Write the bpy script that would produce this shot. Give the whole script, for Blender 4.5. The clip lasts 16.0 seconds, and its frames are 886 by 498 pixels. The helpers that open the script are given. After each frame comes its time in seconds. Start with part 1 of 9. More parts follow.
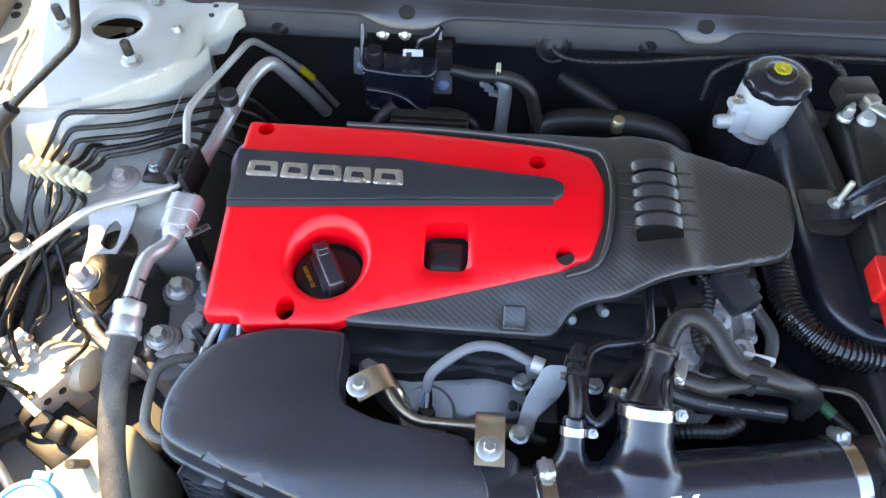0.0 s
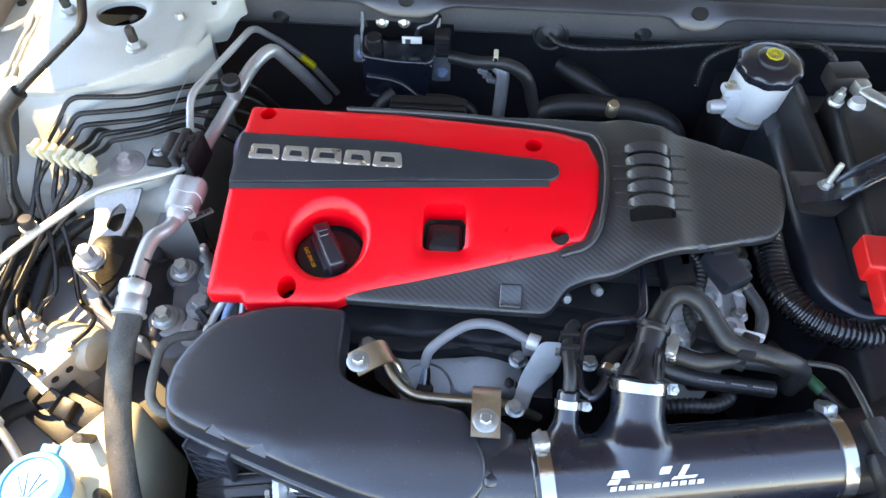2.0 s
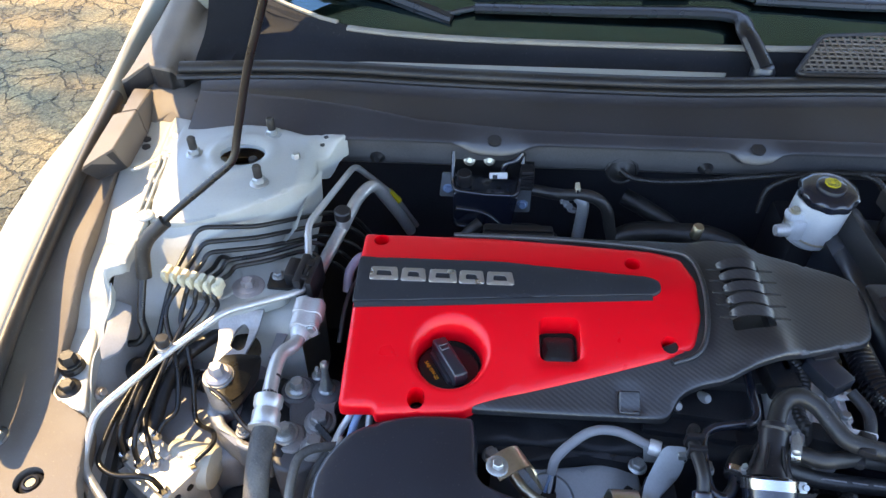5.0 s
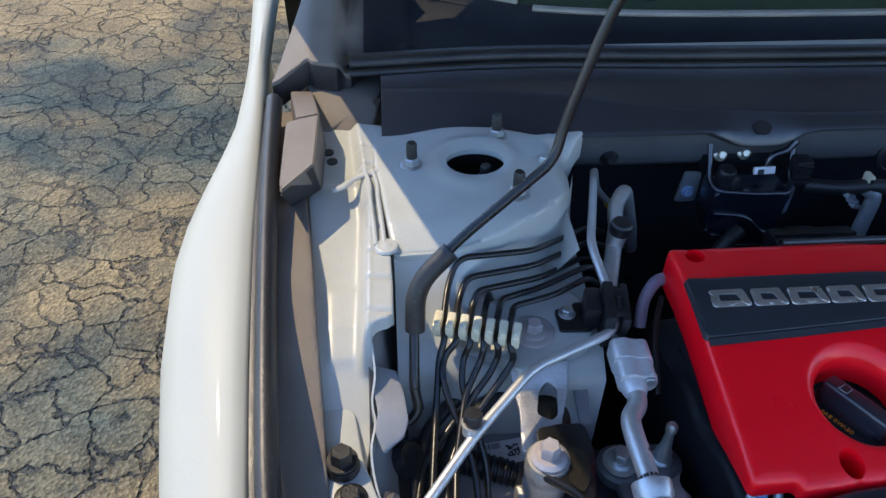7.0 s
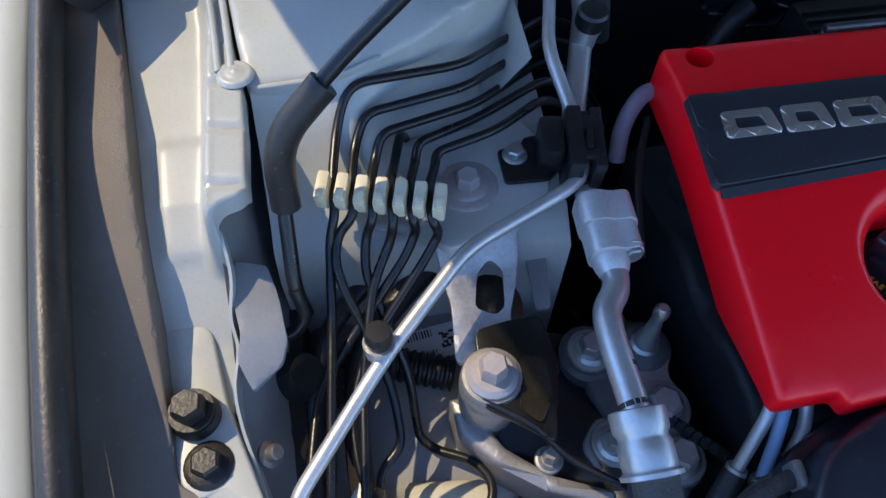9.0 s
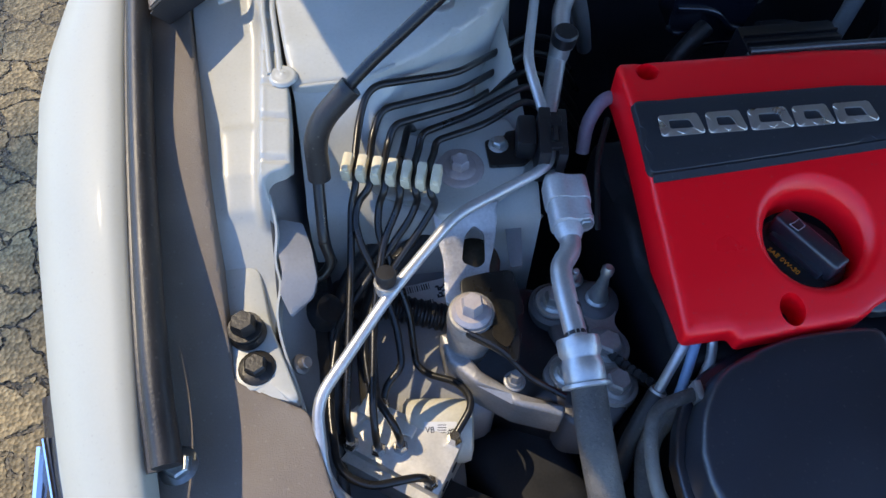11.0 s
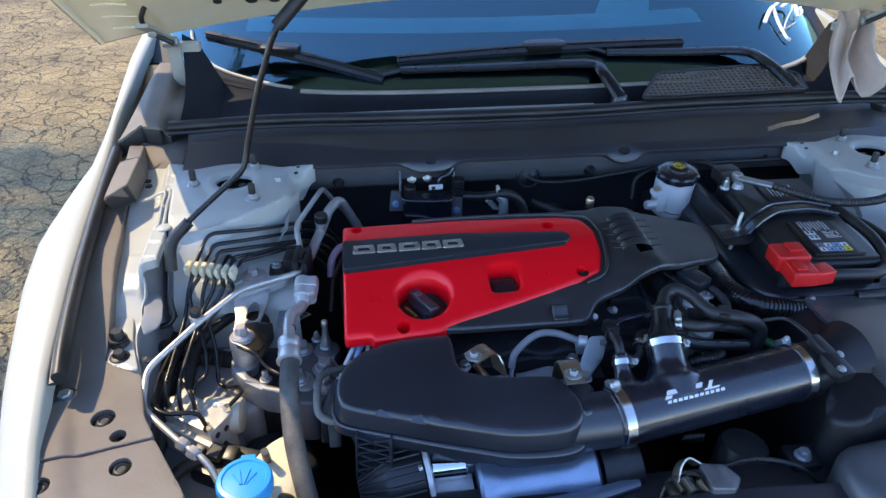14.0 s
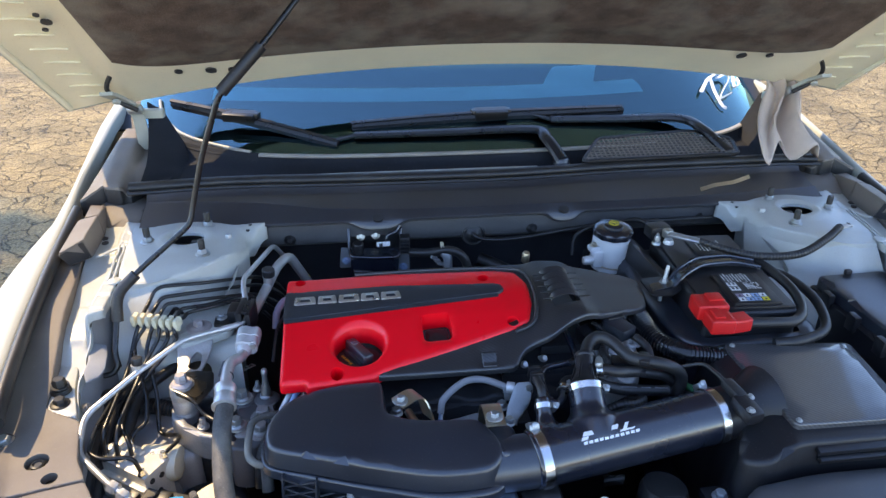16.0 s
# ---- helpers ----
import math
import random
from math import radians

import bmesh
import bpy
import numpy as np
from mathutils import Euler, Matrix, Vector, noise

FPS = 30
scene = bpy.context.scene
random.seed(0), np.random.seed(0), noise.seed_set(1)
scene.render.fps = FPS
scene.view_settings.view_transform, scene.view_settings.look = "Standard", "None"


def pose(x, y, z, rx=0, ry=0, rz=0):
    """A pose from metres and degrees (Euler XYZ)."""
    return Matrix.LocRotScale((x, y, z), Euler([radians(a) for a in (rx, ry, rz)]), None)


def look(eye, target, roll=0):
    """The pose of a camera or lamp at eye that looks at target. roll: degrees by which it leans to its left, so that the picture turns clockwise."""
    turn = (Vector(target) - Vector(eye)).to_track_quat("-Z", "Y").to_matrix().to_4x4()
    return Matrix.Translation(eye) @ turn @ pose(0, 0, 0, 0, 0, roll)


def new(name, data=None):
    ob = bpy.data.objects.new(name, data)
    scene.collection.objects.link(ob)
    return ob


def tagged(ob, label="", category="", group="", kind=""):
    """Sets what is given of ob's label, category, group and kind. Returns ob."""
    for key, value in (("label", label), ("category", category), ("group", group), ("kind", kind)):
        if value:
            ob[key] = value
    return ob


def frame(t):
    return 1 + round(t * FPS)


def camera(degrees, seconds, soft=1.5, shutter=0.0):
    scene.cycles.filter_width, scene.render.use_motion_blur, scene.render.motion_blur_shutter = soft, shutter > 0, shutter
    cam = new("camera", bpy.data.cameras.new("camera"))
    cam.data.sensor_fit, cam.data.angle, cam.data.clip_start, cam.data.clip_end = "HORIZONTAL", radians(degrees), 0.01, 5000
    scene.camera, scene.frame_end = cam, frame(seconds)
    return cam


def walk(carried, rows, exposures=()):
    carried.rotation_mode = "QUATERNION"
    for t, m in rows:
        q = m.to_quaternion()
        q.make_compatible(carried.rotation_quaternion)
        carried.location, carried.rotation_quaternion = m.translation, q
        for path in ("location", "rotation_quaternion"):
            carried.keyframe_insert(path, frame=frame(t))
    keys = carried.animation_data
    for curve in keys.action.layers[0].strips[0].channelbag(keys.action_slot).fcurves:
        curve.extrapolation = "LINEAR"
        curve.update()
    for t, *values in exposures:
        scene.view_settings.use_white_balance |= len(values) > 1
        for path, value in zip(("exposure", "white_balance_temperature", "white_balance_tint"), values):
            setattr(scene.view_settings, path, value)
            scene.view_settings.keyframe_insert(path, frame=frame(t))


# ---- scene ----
cam = camera(63.9, 16.0)
METRES, EYE, TILT, LEAN, TURN = 1.95, 1.3, -54.0, 0.0, 4.5
EXPOSURES = [(0.0, 3.38, 11200, 17), (2.5, 3.34, 11200, 17), (3.5, 3.36, 11200, 16), (6.0, 2.30, 7700, 19), (6.5, 2.05, 7350, 18), (7.0, 1.64, 6900, 15), (8.0, 1.28, 6700, 15), (10.0, 1.68, 6700, 16), (12.5, 1.60, 6500, 16), (13.5, 1.82, 6800, 16), (14.5, 2.17, 7400, 17), (16.0, 2.32, 8000, 18)]
ROWS = [
    (0.0, 0.0, 0.0, 0.0, 0.0, 0.0, 0.0),
    (0.5, -0.005, -0.0024, -0.0038, 0.02, -0.05, 0.0),
    (1.0, -0.0026, -0.002, -0.0075, 0.03, -0.11, 0.0),
    (1.5, -0.0001, -0.0052, -0.0081, 0.07, -0.17, 0.01),
    (2.0, 0.0017, -0.0086, -0.0088, 0.09, -0.24, 0.02),
    (2.5, 0.004, -0.0177, -0.0095, 0.06, -0.14, 0.03),
    (3.0, -0.0039, -0.0294, -0.0151, 0.0, 2.67, 0.06),
    (3.5, -0.0265, -0.0444, -0.0256, -0.13, 6.48, 0.06),
    (6.0, -0.1477, -0.0118, -0.0371, -2.69, 12.76, 3.15),
    (6.5, -0.2132, 0.0338, -0.0141, -4.09, 13.55, 4.83),
    (7.0, -0.2678, 0.0811, 0.0059, -5.32, 13.34, 6.4),
    (7.5, -0.2778, 0.1206, 0.0089, -6.89, 10.39, 8.6),
    (8.0, -0.2578, 0.153, 0.0122, -7.89, 3.88, 10.12),
    (8.5, -0.2377, 0.17, 0.0338, -8.22, -1.51, 10.4),
    (9.0, -0.2307, 0.1827, 0.0421, -8.25, -4.95, 10.36),
    (9.5, -0.2293, 0.1838, 0.045, -7.9, -8.16, 10.03),
    (10.0, -0.2297, 0.1778, 0.0486, -7.47, -9.71, 9.49),
    (12.5, -0.2389, -0.0392, -0.0552, -6.4, 8.48, 8.24),
    (13.0, -0.2052, -0.0828, -0.0958, -6.58, 12.23, 8.62),
    (13.5, -0.1566, -0.1176, -0.128, -6.72, 16.31, 8.81),
    (14.0, -0.1314, -0.1358, -0.1575, -6.88, 20.25, 8.88),
    (14.5, -0.1061, -0.1523, -0.1729, -6.97, 22.56, 8.87),
    (15.0, -0.0966, -0.1592, -0.18, -7.07, 23.84, 8.96),
    (15.5, -0.0858, -0.1626, -0.186, -7.25, 24.93, 9.13),
    (16.0, -0.0926, -0.1606, -0.1885, -7.33, 25.84, 9.25),
]
walk(cam, [(t, pose(0, 0, EYE, TILT, LEAN, TURN) @ pose(METRES * x, METRES * y, METRES * z, 90 + pitch, roll, yaw)) for t, x, y, z, yaw, pitch, roll in ROWS], EXPOSURES)

# ---- world, sun ----
SUN = Vector((-0.62, 0.40, 1.0)).normalized()
world = bpy.data.worlds.new("sky")
scene.world = world
world.use_nodes = True
wn = world.node_tree
sky = wn.nodes.new("ShaderNodeTexSky")
sky.sky_type = "NISHITA"
sky.sun_disc = False
sky.dust_density = 0.0
sky.ozone_density = 8.0
sky.sun_elevation = math.asin(SUN.z)
sky.sun_rotation = math.atan2(SUN.x, SUN.y)
wn.nodes["Background"].inputs["Strength"].default_value = 0.15
wn.links.new(sky.outputs[0], wn.nodes["Background"].inputs["Color"])
sun_data = bpy.data.lights.new("sun", "SUN")
sun_data.energy, sun_data.angle, sun_data.color = 1.5, radians(0.53), (1.0, 0.86, 0.58)
sun = new("sun", sun_data)
sun.matrix_world = look(SUN * 20, (0, 0, 0))


# ---- materials ----
def material(name, color, rough=0.5, metal=0.0, var=0.2, size=30.0, bump=0.08, grain=400.0, coat=0.0, rvar=0.12, dust=0.0, spec=0.5):
    """A procedural surface: base colour varied at two scales, roughness mottled, fine relief."""
    m = bpy.data.materials.new(name)
    m.use_nodes = True
    nt = m.node_tree
    n, l = nt.nodes, nt.links
    p = n["Principled BSDF"]
    co = n.new("ShaderNodeTexCoord")
    big, fine = n.new("ShaderNodeTexNoise"), n.new("ShaderNodeTexNoise")
    big.inputs["Scale"].default_value, big.inputs["Detail"].default_value = size, 6
    fine.inputs["Scale"].default_value, fine.inputs["Detail"].default_value = grain, 3
    for t in (big, fine):
        l.new(co.outputs["Object"], t.inputs["Vector"])
    mix = n.new("ShaderNodeMix")
    mix.data_type = "FLOAT"
    mix.inputs[0].default_value = 0.35
    l.new(big.outputs["Fac"], mix.inputs[2])
    l.new(fine.outputs["Fac"], mix.inputs[3])
    ramp = n.new("ShaderNodeMapRange")
    ramp.inputs["From Min"].default_value, ramp.inputs["From Max"].default_value = 0.3, 0.7
    ramp.inputs["To Min"].default_value, ramp.inputs["To Max"].default_value = 1 - var, 1 + var
    l.new(mix.outputs[0], ramp.inputs["Value"])
    hsv = n.new("ShaderNodeHueSaturation")
    hsv.inputs["Color"].default_value = (*color, 1)
    l.new(ramp.outputs[0], hsv.inputs["Value"])
    col = hsv.outputs[0]
    if dust:
        dn = n.new("ShaderNodeTexNoise")
        dn.inputs["Scale"].default_value, dn.inputs["Detail"].default_value = size * 0.4, 8
        l.new(co.outputs["Object"], dn.inputs["Vector"])
        dr = n.new("ShaderNodeMapRange")
        dr.inputs["From Min"].default_value, dr.inputs["From Max"].default_value = 0.45, 0.75
        dr.inputs["To Max"].default_value = dust
        l.new(dn.outputs["Fac"], dr.inputs["Value"])
        dm = n.new("ShaderNodeMix")
        dm.data_type = "RGBA"
        dm.inputs[7].default_value = (0.30, 0.27, 0.22, 1)
        l.new(dr.outputs[0], dm.inputs[0])
        l.new(col, dm.inputs[6])
        col = dm.outputs[2]
    if dust or rough > 0.3 and not metal:
        cells = n.new("ShaderNodeTexVoronoi")
        cells.inputs["Scale"].default_value = 260
        l.new(co.outputs["Object"], cells.inputs["Vector"])
        dot = n.new("ShaderNodeMapRange")
        dot.inputs["From Min"].default_value, dot.inputs["From Max"].default_value = 0.30, 0.14
        l.new(cells.outputs["Distance"], dot.inputs["Value"])
        some = n.new("ShaderNodeMapRange")
        some.inputs["From Min"].default_value, some.inputs["From Max"].default_value = 0.55, 1.0
        some.inputs["To Max"].default_value = min(0.55, 0.16 + 1.2 * dust)
        l.new(cells.outputs["Color"], some.inputs["Value"])
        both = n.new("ShaderNodeMath")
        both.operation = "MULTIPLY"
        l.new(dot.outputs[0], both.inputs[0])
        l.new(some.outputs[0], both.inputs[1])
        sm = n.new("ShaderNodeMix")
        sm.data_type = "RGBA"
        sm.inputs[7].default_value = (0.26, 0.235, 0.20, 1)
        l.new(both.outputs[0], sm.inputs[0])
        l.new(col, sm.inputs[6])
        col = sm.outputs[2]
    l.new(col, p.inputs["Base Color"])
    rr = n.new("ShaderNodeMapRange")
    rr.inputs["To Min"].default_value, rr.inputs["To Max"].default_value = max(0.03, rough - rvar), min(1, rough + rvar)
    l.new(big.outputs["Fac"], rr.inputs["Value"])
    l.new(rr.outputs[0], p.inputs["Roughness"])
    p.inputs["Metallic"].default_value = metal
    p.inputs["Coat Weight"].default_value = coat
    p.inputs["Coat Roughness"].default_value = 0.06
    p.inputs["Specular IOR Level"].default_value = spec
    if bump:
        b = n.new("ShaderNodeBump")
        b.inputs["Strength"].default_value, b.inputs["Distance"].default_value = bump, 0.002
        l.new(fine.outputs["Fac"], b.inputs["Height"])
        l.new(b.outputs[0], p.inputs["Normal"])
    return m


def carbon(name, color, rough, period, coat=0.0, spec=0.5):
    """Twill weave: diagonal ribs that change sheen and colour slightly."""
    m = material(name, color, rough, var=0.25, size=14, grain=300, bump=0.05, coat=coat, spec=spec)
    n, l = m.node_tree.nodes, m.node_tree.links
    p = n["Principled BSDF"]
    co = n.new("ShaderNodeTexCoord")
    wave = n.new("ShaderNodeTexWave")
    wave.wave_type, wave.bands_direction = "BANDS", "DIAGONAL"
    wave.inputs["Scale"].default_value = 1 / period
    wave.inputs["Distortion"].default_value = 0.4
    l.new(co.outputs["Object"], wave.inputs["Vector"])
    old = p.inputs["Base Color"].links[0].from_socket
    mx = n.new("ShaderNodeMix")
    mx.data_type, mx.blend_type = "RGBA", "MULTIPLY"
    mx.inputs[0].default_value = 0.38
    l.new(old, mx.inputs[6])
    l.new(wave.outputs["Color"], mx.inputs[7])
    l.new(mx.outputs[2], p.inputs["Base Color"])
    b = n.new("ShaderNodeBump")
    b.inputs["Strength"].default_value, b.inputs["Distance"].default_value = 0.15, 0.0006
    l.new(wave.outputs["Fac"], b.inputs["Height"])
    l.new(b.outputs[0], p.inputs["Normal"])
    return m


def asphalt():
    m = material("cracked_asphalt", (0.215, 0.158, 0.076), 0.9, var=0.55, size=3.5, grain=170, bump=0.9, rvar=0.06)
    n, l = m.node_tree.nodes, m.node_tree.links
    p = n["Principled BSDF"]
    co = n.new("ShaderNodeTexCoord")
    warp = n.new("ShaderNodeTexNoise")
    warp.inputs["Scale"].default_value, warp.inputs["Detail"].default_value = 5, 5
    l.new(co.outputs["Object"], warp.inputs["Vector"])
    add = n.new("ShaderNodeMix")
    add.data_type = "RGBA"
    add.blend_type = "LINEAR_LIGHT"
    add.inputs[0].default_value = 0.13
    l.new(co.outputs["Object"], add.inputs[6])
    l.new(warp.outputs["Color"], add.inputs[7])
    edge = n.new("ShaderNodeTexVoronoi")
    edge.feature = "DISTANCE_TO_EDGE"
    edge.inputs["Scale"].default_value = 9.5
    l.new(add.outputs[2], edge.inputs["Vector"])
    crack = n.new("ShaderNodeMapRange")
    crack.inputs["From Min"].default_value, crack.inputs["From Max"].default_value = -0.006, 0.045
    l.new(edge.outputs["Distance"], crack.inputs["Value"])
    grit = n.new("ShaderNodeTexVoronoi")
    grit.inputs["Scale"].default_value = 130
    l.new(co.outputs["Object"], grit.inputs["Vector"])
    speck = n.new("ShaderNodeMapRange")
    speck.inputs["From Max"].default_value = 1.0
    speck.inputs["To Min"].default_value, speck.inputs["To Max"].default_value = 0.45, 1.85
    l.new(grit.outputs["Color"], speck.inputs["Value"])
    old = p.inputs["Base Color"].links[0].from_socket
    a = n.new("ShaderNodeMix")
    a.data_type, a.blend_type = "RGBA", "MULTIPLY"
    a.inputs[0].default_value = 0.8
    l.new(old, a.inputs[6])
    l.new(speck.outputs[0], a.inputs[7])
    c = n.new("ShaderNodeMix")
    c.data_type = "RGBA"
    c.inputs[6].default_value = (0.055, 0.047, 0.036, 1)
    patch = n.new("ShaderNodeTexNoise")
    patch.inputs["Scale"].default_value, patch.inputs["Detail"].default_value = 2.2, 4
    l.new(co.outputs["Object"], patch.inputs["Vector"])
    keep = n.new("ShaderNodeMapRange")
    keep.inputs["From Min"].default_value, keep.inputs["From Max"].default_value = 0.32, 0.55
    keep.inputs["To Min"].default_value, keep.inputs["To Max"].default_value = 0.70, 0.05
    l.new(patch.outputs["Fac"], keep.inputs["Value"])
    broken = n.new("ShaderNodeMath")
    broken.operation = "MAXIMUM"
    l.new(crack.outputs[0], broken.inputs[0])
    l.new(keep.outputs[0], broken.inputs[1])
    l.new(broken.outputs[0], c.inputs[0])
    l.new(a.outputs[2], c.inputs[7])
    l.new(c.outputs[2], p.inputs["Base Color"])
    b1 = n.new("ShaderNodeBump")
    b1.inputs["Strength"].default_value, b1.inputs["Distance"].default_value = 1.0, 0.012
    l.new(broken.outputs[0], b1.inputs["Height"])
    b2 = p.inputs["Normal"].links[0].from_node
    b2.inputs["Distance"].default_value = 0.006
    l.new(grit.outputs["Distance"], b2.inputs["Height"])
    l.new(b1.outputs[0], b2.inputs["Normal"])
    return m


def glass(name, tint, rough=0.0, ior=1.5, shine=(1, 1, 1)):
    m = bpy.data.materials.new(name)
    m.use_nodes = True
    n, l = m.node_tree.nodes, m.node_tree.links
    n.remove(n["Principled BSDF"])
    tr, gl, fr, mx = n.new("ShaderNodeBsdfTransparent"), n.new("ShaderNodeBsdfGlossy"), n.new("ShaderNodeFresnel"), n.new("ShaderNodeMixShader")
    tr.inputs["Color"].default_value = (*tint, 1)
    gl.inputs["Roughness"].default_value = rough
    gl.inputs["Color"].default_value = (*shine, 1)
    fr.inputs["IOR"].default_value = ior
    l.new(fr.outputs[0], mx.inputs[0])
    l.new(tr.outputs[0], mx.inputs[1])
    l.new(gl.outputs[0], mx.inputs[2])
    l.new(mx.outputs[0], n["Material Output"].inputs["Surface"])
    return m


ASPHALT = asphalt()
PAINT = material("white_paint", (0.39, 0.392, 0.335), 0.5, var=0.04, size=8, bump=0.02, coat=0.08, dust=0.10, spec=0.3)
PAINT_IN = material("white_inner_paint", (0.414, 0.428, 0.403), 0.36, var=0.08, size=18, bump=0.04, coat=0.2, dust=0.16)
CREAM = material("cream_hood_paint", (0.86, 0.765, 0.55), 0.4, var=0.05, size=10, bump=0.03, coat=0.2, dust=0.2)
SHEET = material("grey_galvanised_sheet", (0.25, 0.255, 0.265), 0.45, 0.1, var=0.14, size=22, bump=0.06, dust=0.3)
RED = material("red_gloss_plastic", (0.97, 0.004, 0.012), 0.32, var=0.02, size=12, bump=0.02, grain=900, spec=0.45)
RED2 = material("red_terminal_plastic", (0.62, 0.012, 0.012), 0.42, var=0.08, size=30, bump=0.06)
CARBON = carbon("satin_carbon_fibre", (0.020, 0.021, 0.024), 0.38, 0.012, spec=1.0)
CARBON_LID = carbon("grey_woven_carbon", (0.085, 0.084, 0.084), 0.32, 0.011, coat=0.8)
INSERT = material("dark_grey_insert", (0.022, 0.025, 0.03), 0.38, var=0.12, bump=0.05)
SATIN = material("satin_black_moulding", (0.012, 0.016, 0.024), 0.34, var=0.25, size=10, bump=0.05, grain=700, dust=0.015, spec=1.0)
MOULD_GREY = material("grey_black_moulding", (0.050, 0.052, 0.056), 0.40, var=0.2, size=10, bump=0.06, grain=700, dust=0.03, spec=0.8)
MOULD = material("soft_black_moulding", (0.012, 0.012, 0.014), 0.42, var=0.3, size=12, bump=0.06, grain=700, dust=0.02, spec=0.45)
BLACK = material("black_plastic", (0.011, 0.011, 0.013), 0.38, var=0.3, size=18, bump=0.04, dust=0.03)
GLOSSB = material("glossy_black_silicone", (0.007, 0.010, 0.018), 0.26, var=0.3, size=9, bump=0.03, coat=0.6, rvar=0.10, spec=0.8, dust=0.02)
RUBBER = material("black_rubber", (0.014, 0.014, 0.015), 0.42, var=0.3, size=25, bump=0.15, dust=0.07)
RUBBER_D = material("dusty_hose_rubber", (0.060, 0.055, 0.050), 0.62, var=0.45, size=45, bump=0.45, dust=0.55)
BRAKE = material("black_brake_line", (0.01, 0.01, 0.01), 0.3, var=0.2, bump=0.05)
GREYTUBE = material("grey_sleeved_cable", (0.22, 0.22, 0.23), 0.5, var=0.1, bump=0.1)
LINER = material("brown_grey_plastic", (0.145, 0.120, 0.100), 0.62, var=0.12, size=30, bump=0.25, grain=900, dust=0.2)
COWL = material("charcoal_cowl_plastic", (0.020, 0.022, 0.028), 0.36, var=0.3, size=9, bump=0.12, grain=800, dust=0.015, spec=1.0)
ALU = material("cast_aluminium", (0.58, 0.58, 0.575), 0.40, 0.35, var=0.18, size=35, bump=0.08, grain=500, dust=0.12)
PIPE = material("brushed_aluminium_pipe", (0.54, 0.54, 0.53), 0.38, 0.65, var=0.14, size=30, bump=0.06, dust=0.06)
STEEL = material("stainless_band", (0.68, 0.67, 0.65), 0.2, 1.0, var=0.06, size=40, bump=0.04)
ZINC = material("zinc_plated_bolt", (0.42, 0.44, 0.435), 0.38, 0.8, var=0.2, size=90, bump=0.08)
GOLD = material("yellow_passivated_steel", (0.66, 0.59, 0.46), 0.36, 1.0, var=0.16, size=60, bump=0.08)
BOLTBLACK = material("black_oxide_bolt", (0.03, 0.029, 0.028), 0.42, 0.4, var=0.3, size=120, bump=0.2)
BRONZE = material("oily_bronze_and_sun_patch", (0.06, 0.05, 0.035), 0.3, 0.6, var=0.5, size=40, bump=0.1)
ENGINE = material("dark_engine_castings", (0.018, 0.019, 0.022), 0.5, 0.1, var=0.4, size=22, bump=0.04, dust=0.0, spec=0.3)
CREAM_CLIP = material("cream_nylon", (0.62, 0.56, 0.40), 0.45, var=0.1, size=60, bump=0.08)
RESERVOIR = material("translucent_reservoir", (0.60, 0.62, 0.63), 0.32, var=0.08, size=25, bump=0.04)
TANK = material("yellowed_tank_plastic", (0.66, 0.60, 0.44), 0.4, var=0.14, size=20, bump=0.06)
BLUE = material("blue_cap_plastic", (0.015, 0.30, 0.62), 0.38, var=0.08, size=30, bump=0.06)
YELLOW = material("yellow_marking", (0.75, 0.58, 0.02), 0.5, var=0.08, bump=0.05)
WHITE = material("white_print", (0.75, 0.75, 0.75), 0.45, var=0.04, bump=0.02)
SILVER = material("satin_silver_badge", (0.62, 0.60, 0.56), 0.3, 0.85, var=0.05, bump=0.02)
PAD = material("brown_insulation_felt", (0.105, 0.070, 0.052), 0.9, var=0.6, size=26, bump=0.9, grain=350, dust=0.6)
CLOTH = material("beige_cloth", (0.60, 0.47, 0.38), 0.85, var=0.15, size=20, bump=0.5, grain=900)
LABEL = material("white_label_paper", (0.66, 0.66, 0.64), 0.5, var=0.08, size=50, bump=0.03)
# print and trim black, also painted in as the shade inside openings
INK = material("black_ink_and_dark_hollows", (0.02, 0.02, 0.022), 0.5, var=0.1, bump=0.02)
ORANGE = material("orange_print", (0.75, 0.28, 0.02), 0.5, var=0.05, bump=0.02)
LBLUE = material("light_blue_tubing", (0.22, 0.36, 0.55), 0.35, var=0.1, bump=0.05)
VIOLET = material("pale_violet_hose", (0.22, 0.18, 0.24), 0.5, var=0.15, bump=0.1)
CHROME = material("chrome_headlamp_trim", (0.75, 0.77, 0.8), 0.08, 1.0, var=0.03, bump=0.0, rvar=0.04)
BLUEGREY = material("blue_grey_heat_shield", (0.29, 0.31, 0.32), 0.42, 0.4, var=0.12, size=20, bump=0.1)
DASH = material("dashboard_plastic", (0.016, 0.022, 0.034), 0.7, var=0.15, size=10, bump=0.2)
GLASS = glass("tinted_windshield_glass", (0.22, 0.62, 0.68), ior=2.05, shine=(0.50, 0.90, 1.0))
MACHINED = material("machined_aluminium", (0.62, 0.60, 0.55), 0.42, 0.35, var=0.15, size=60, bump=0.08, dust=0.1)
CREAMBAND = material("pale_motor_wrap", (0.60, 0.57, 0.46), 0.45, var=0.12, size=40, bump=0.05)
WIPER = material("glossy_wiper_rubber", (0.012, 0.013, 0.016), 0.30, var=0.2, size=40, bump=0.03, spec=0.5)
BRIGHT = material("scratched_bright_steel", (0.44, 0.43, 0.42), 0.48, 0.8, var=0.3, size=30, bump=0.12, rvar=0.10)
DULL = material("dull_cast_metal", (0.27, 0.265, 0.26), 0.5, 0.5, var=0.25, size=35, bump=0.1, dust=0.15)
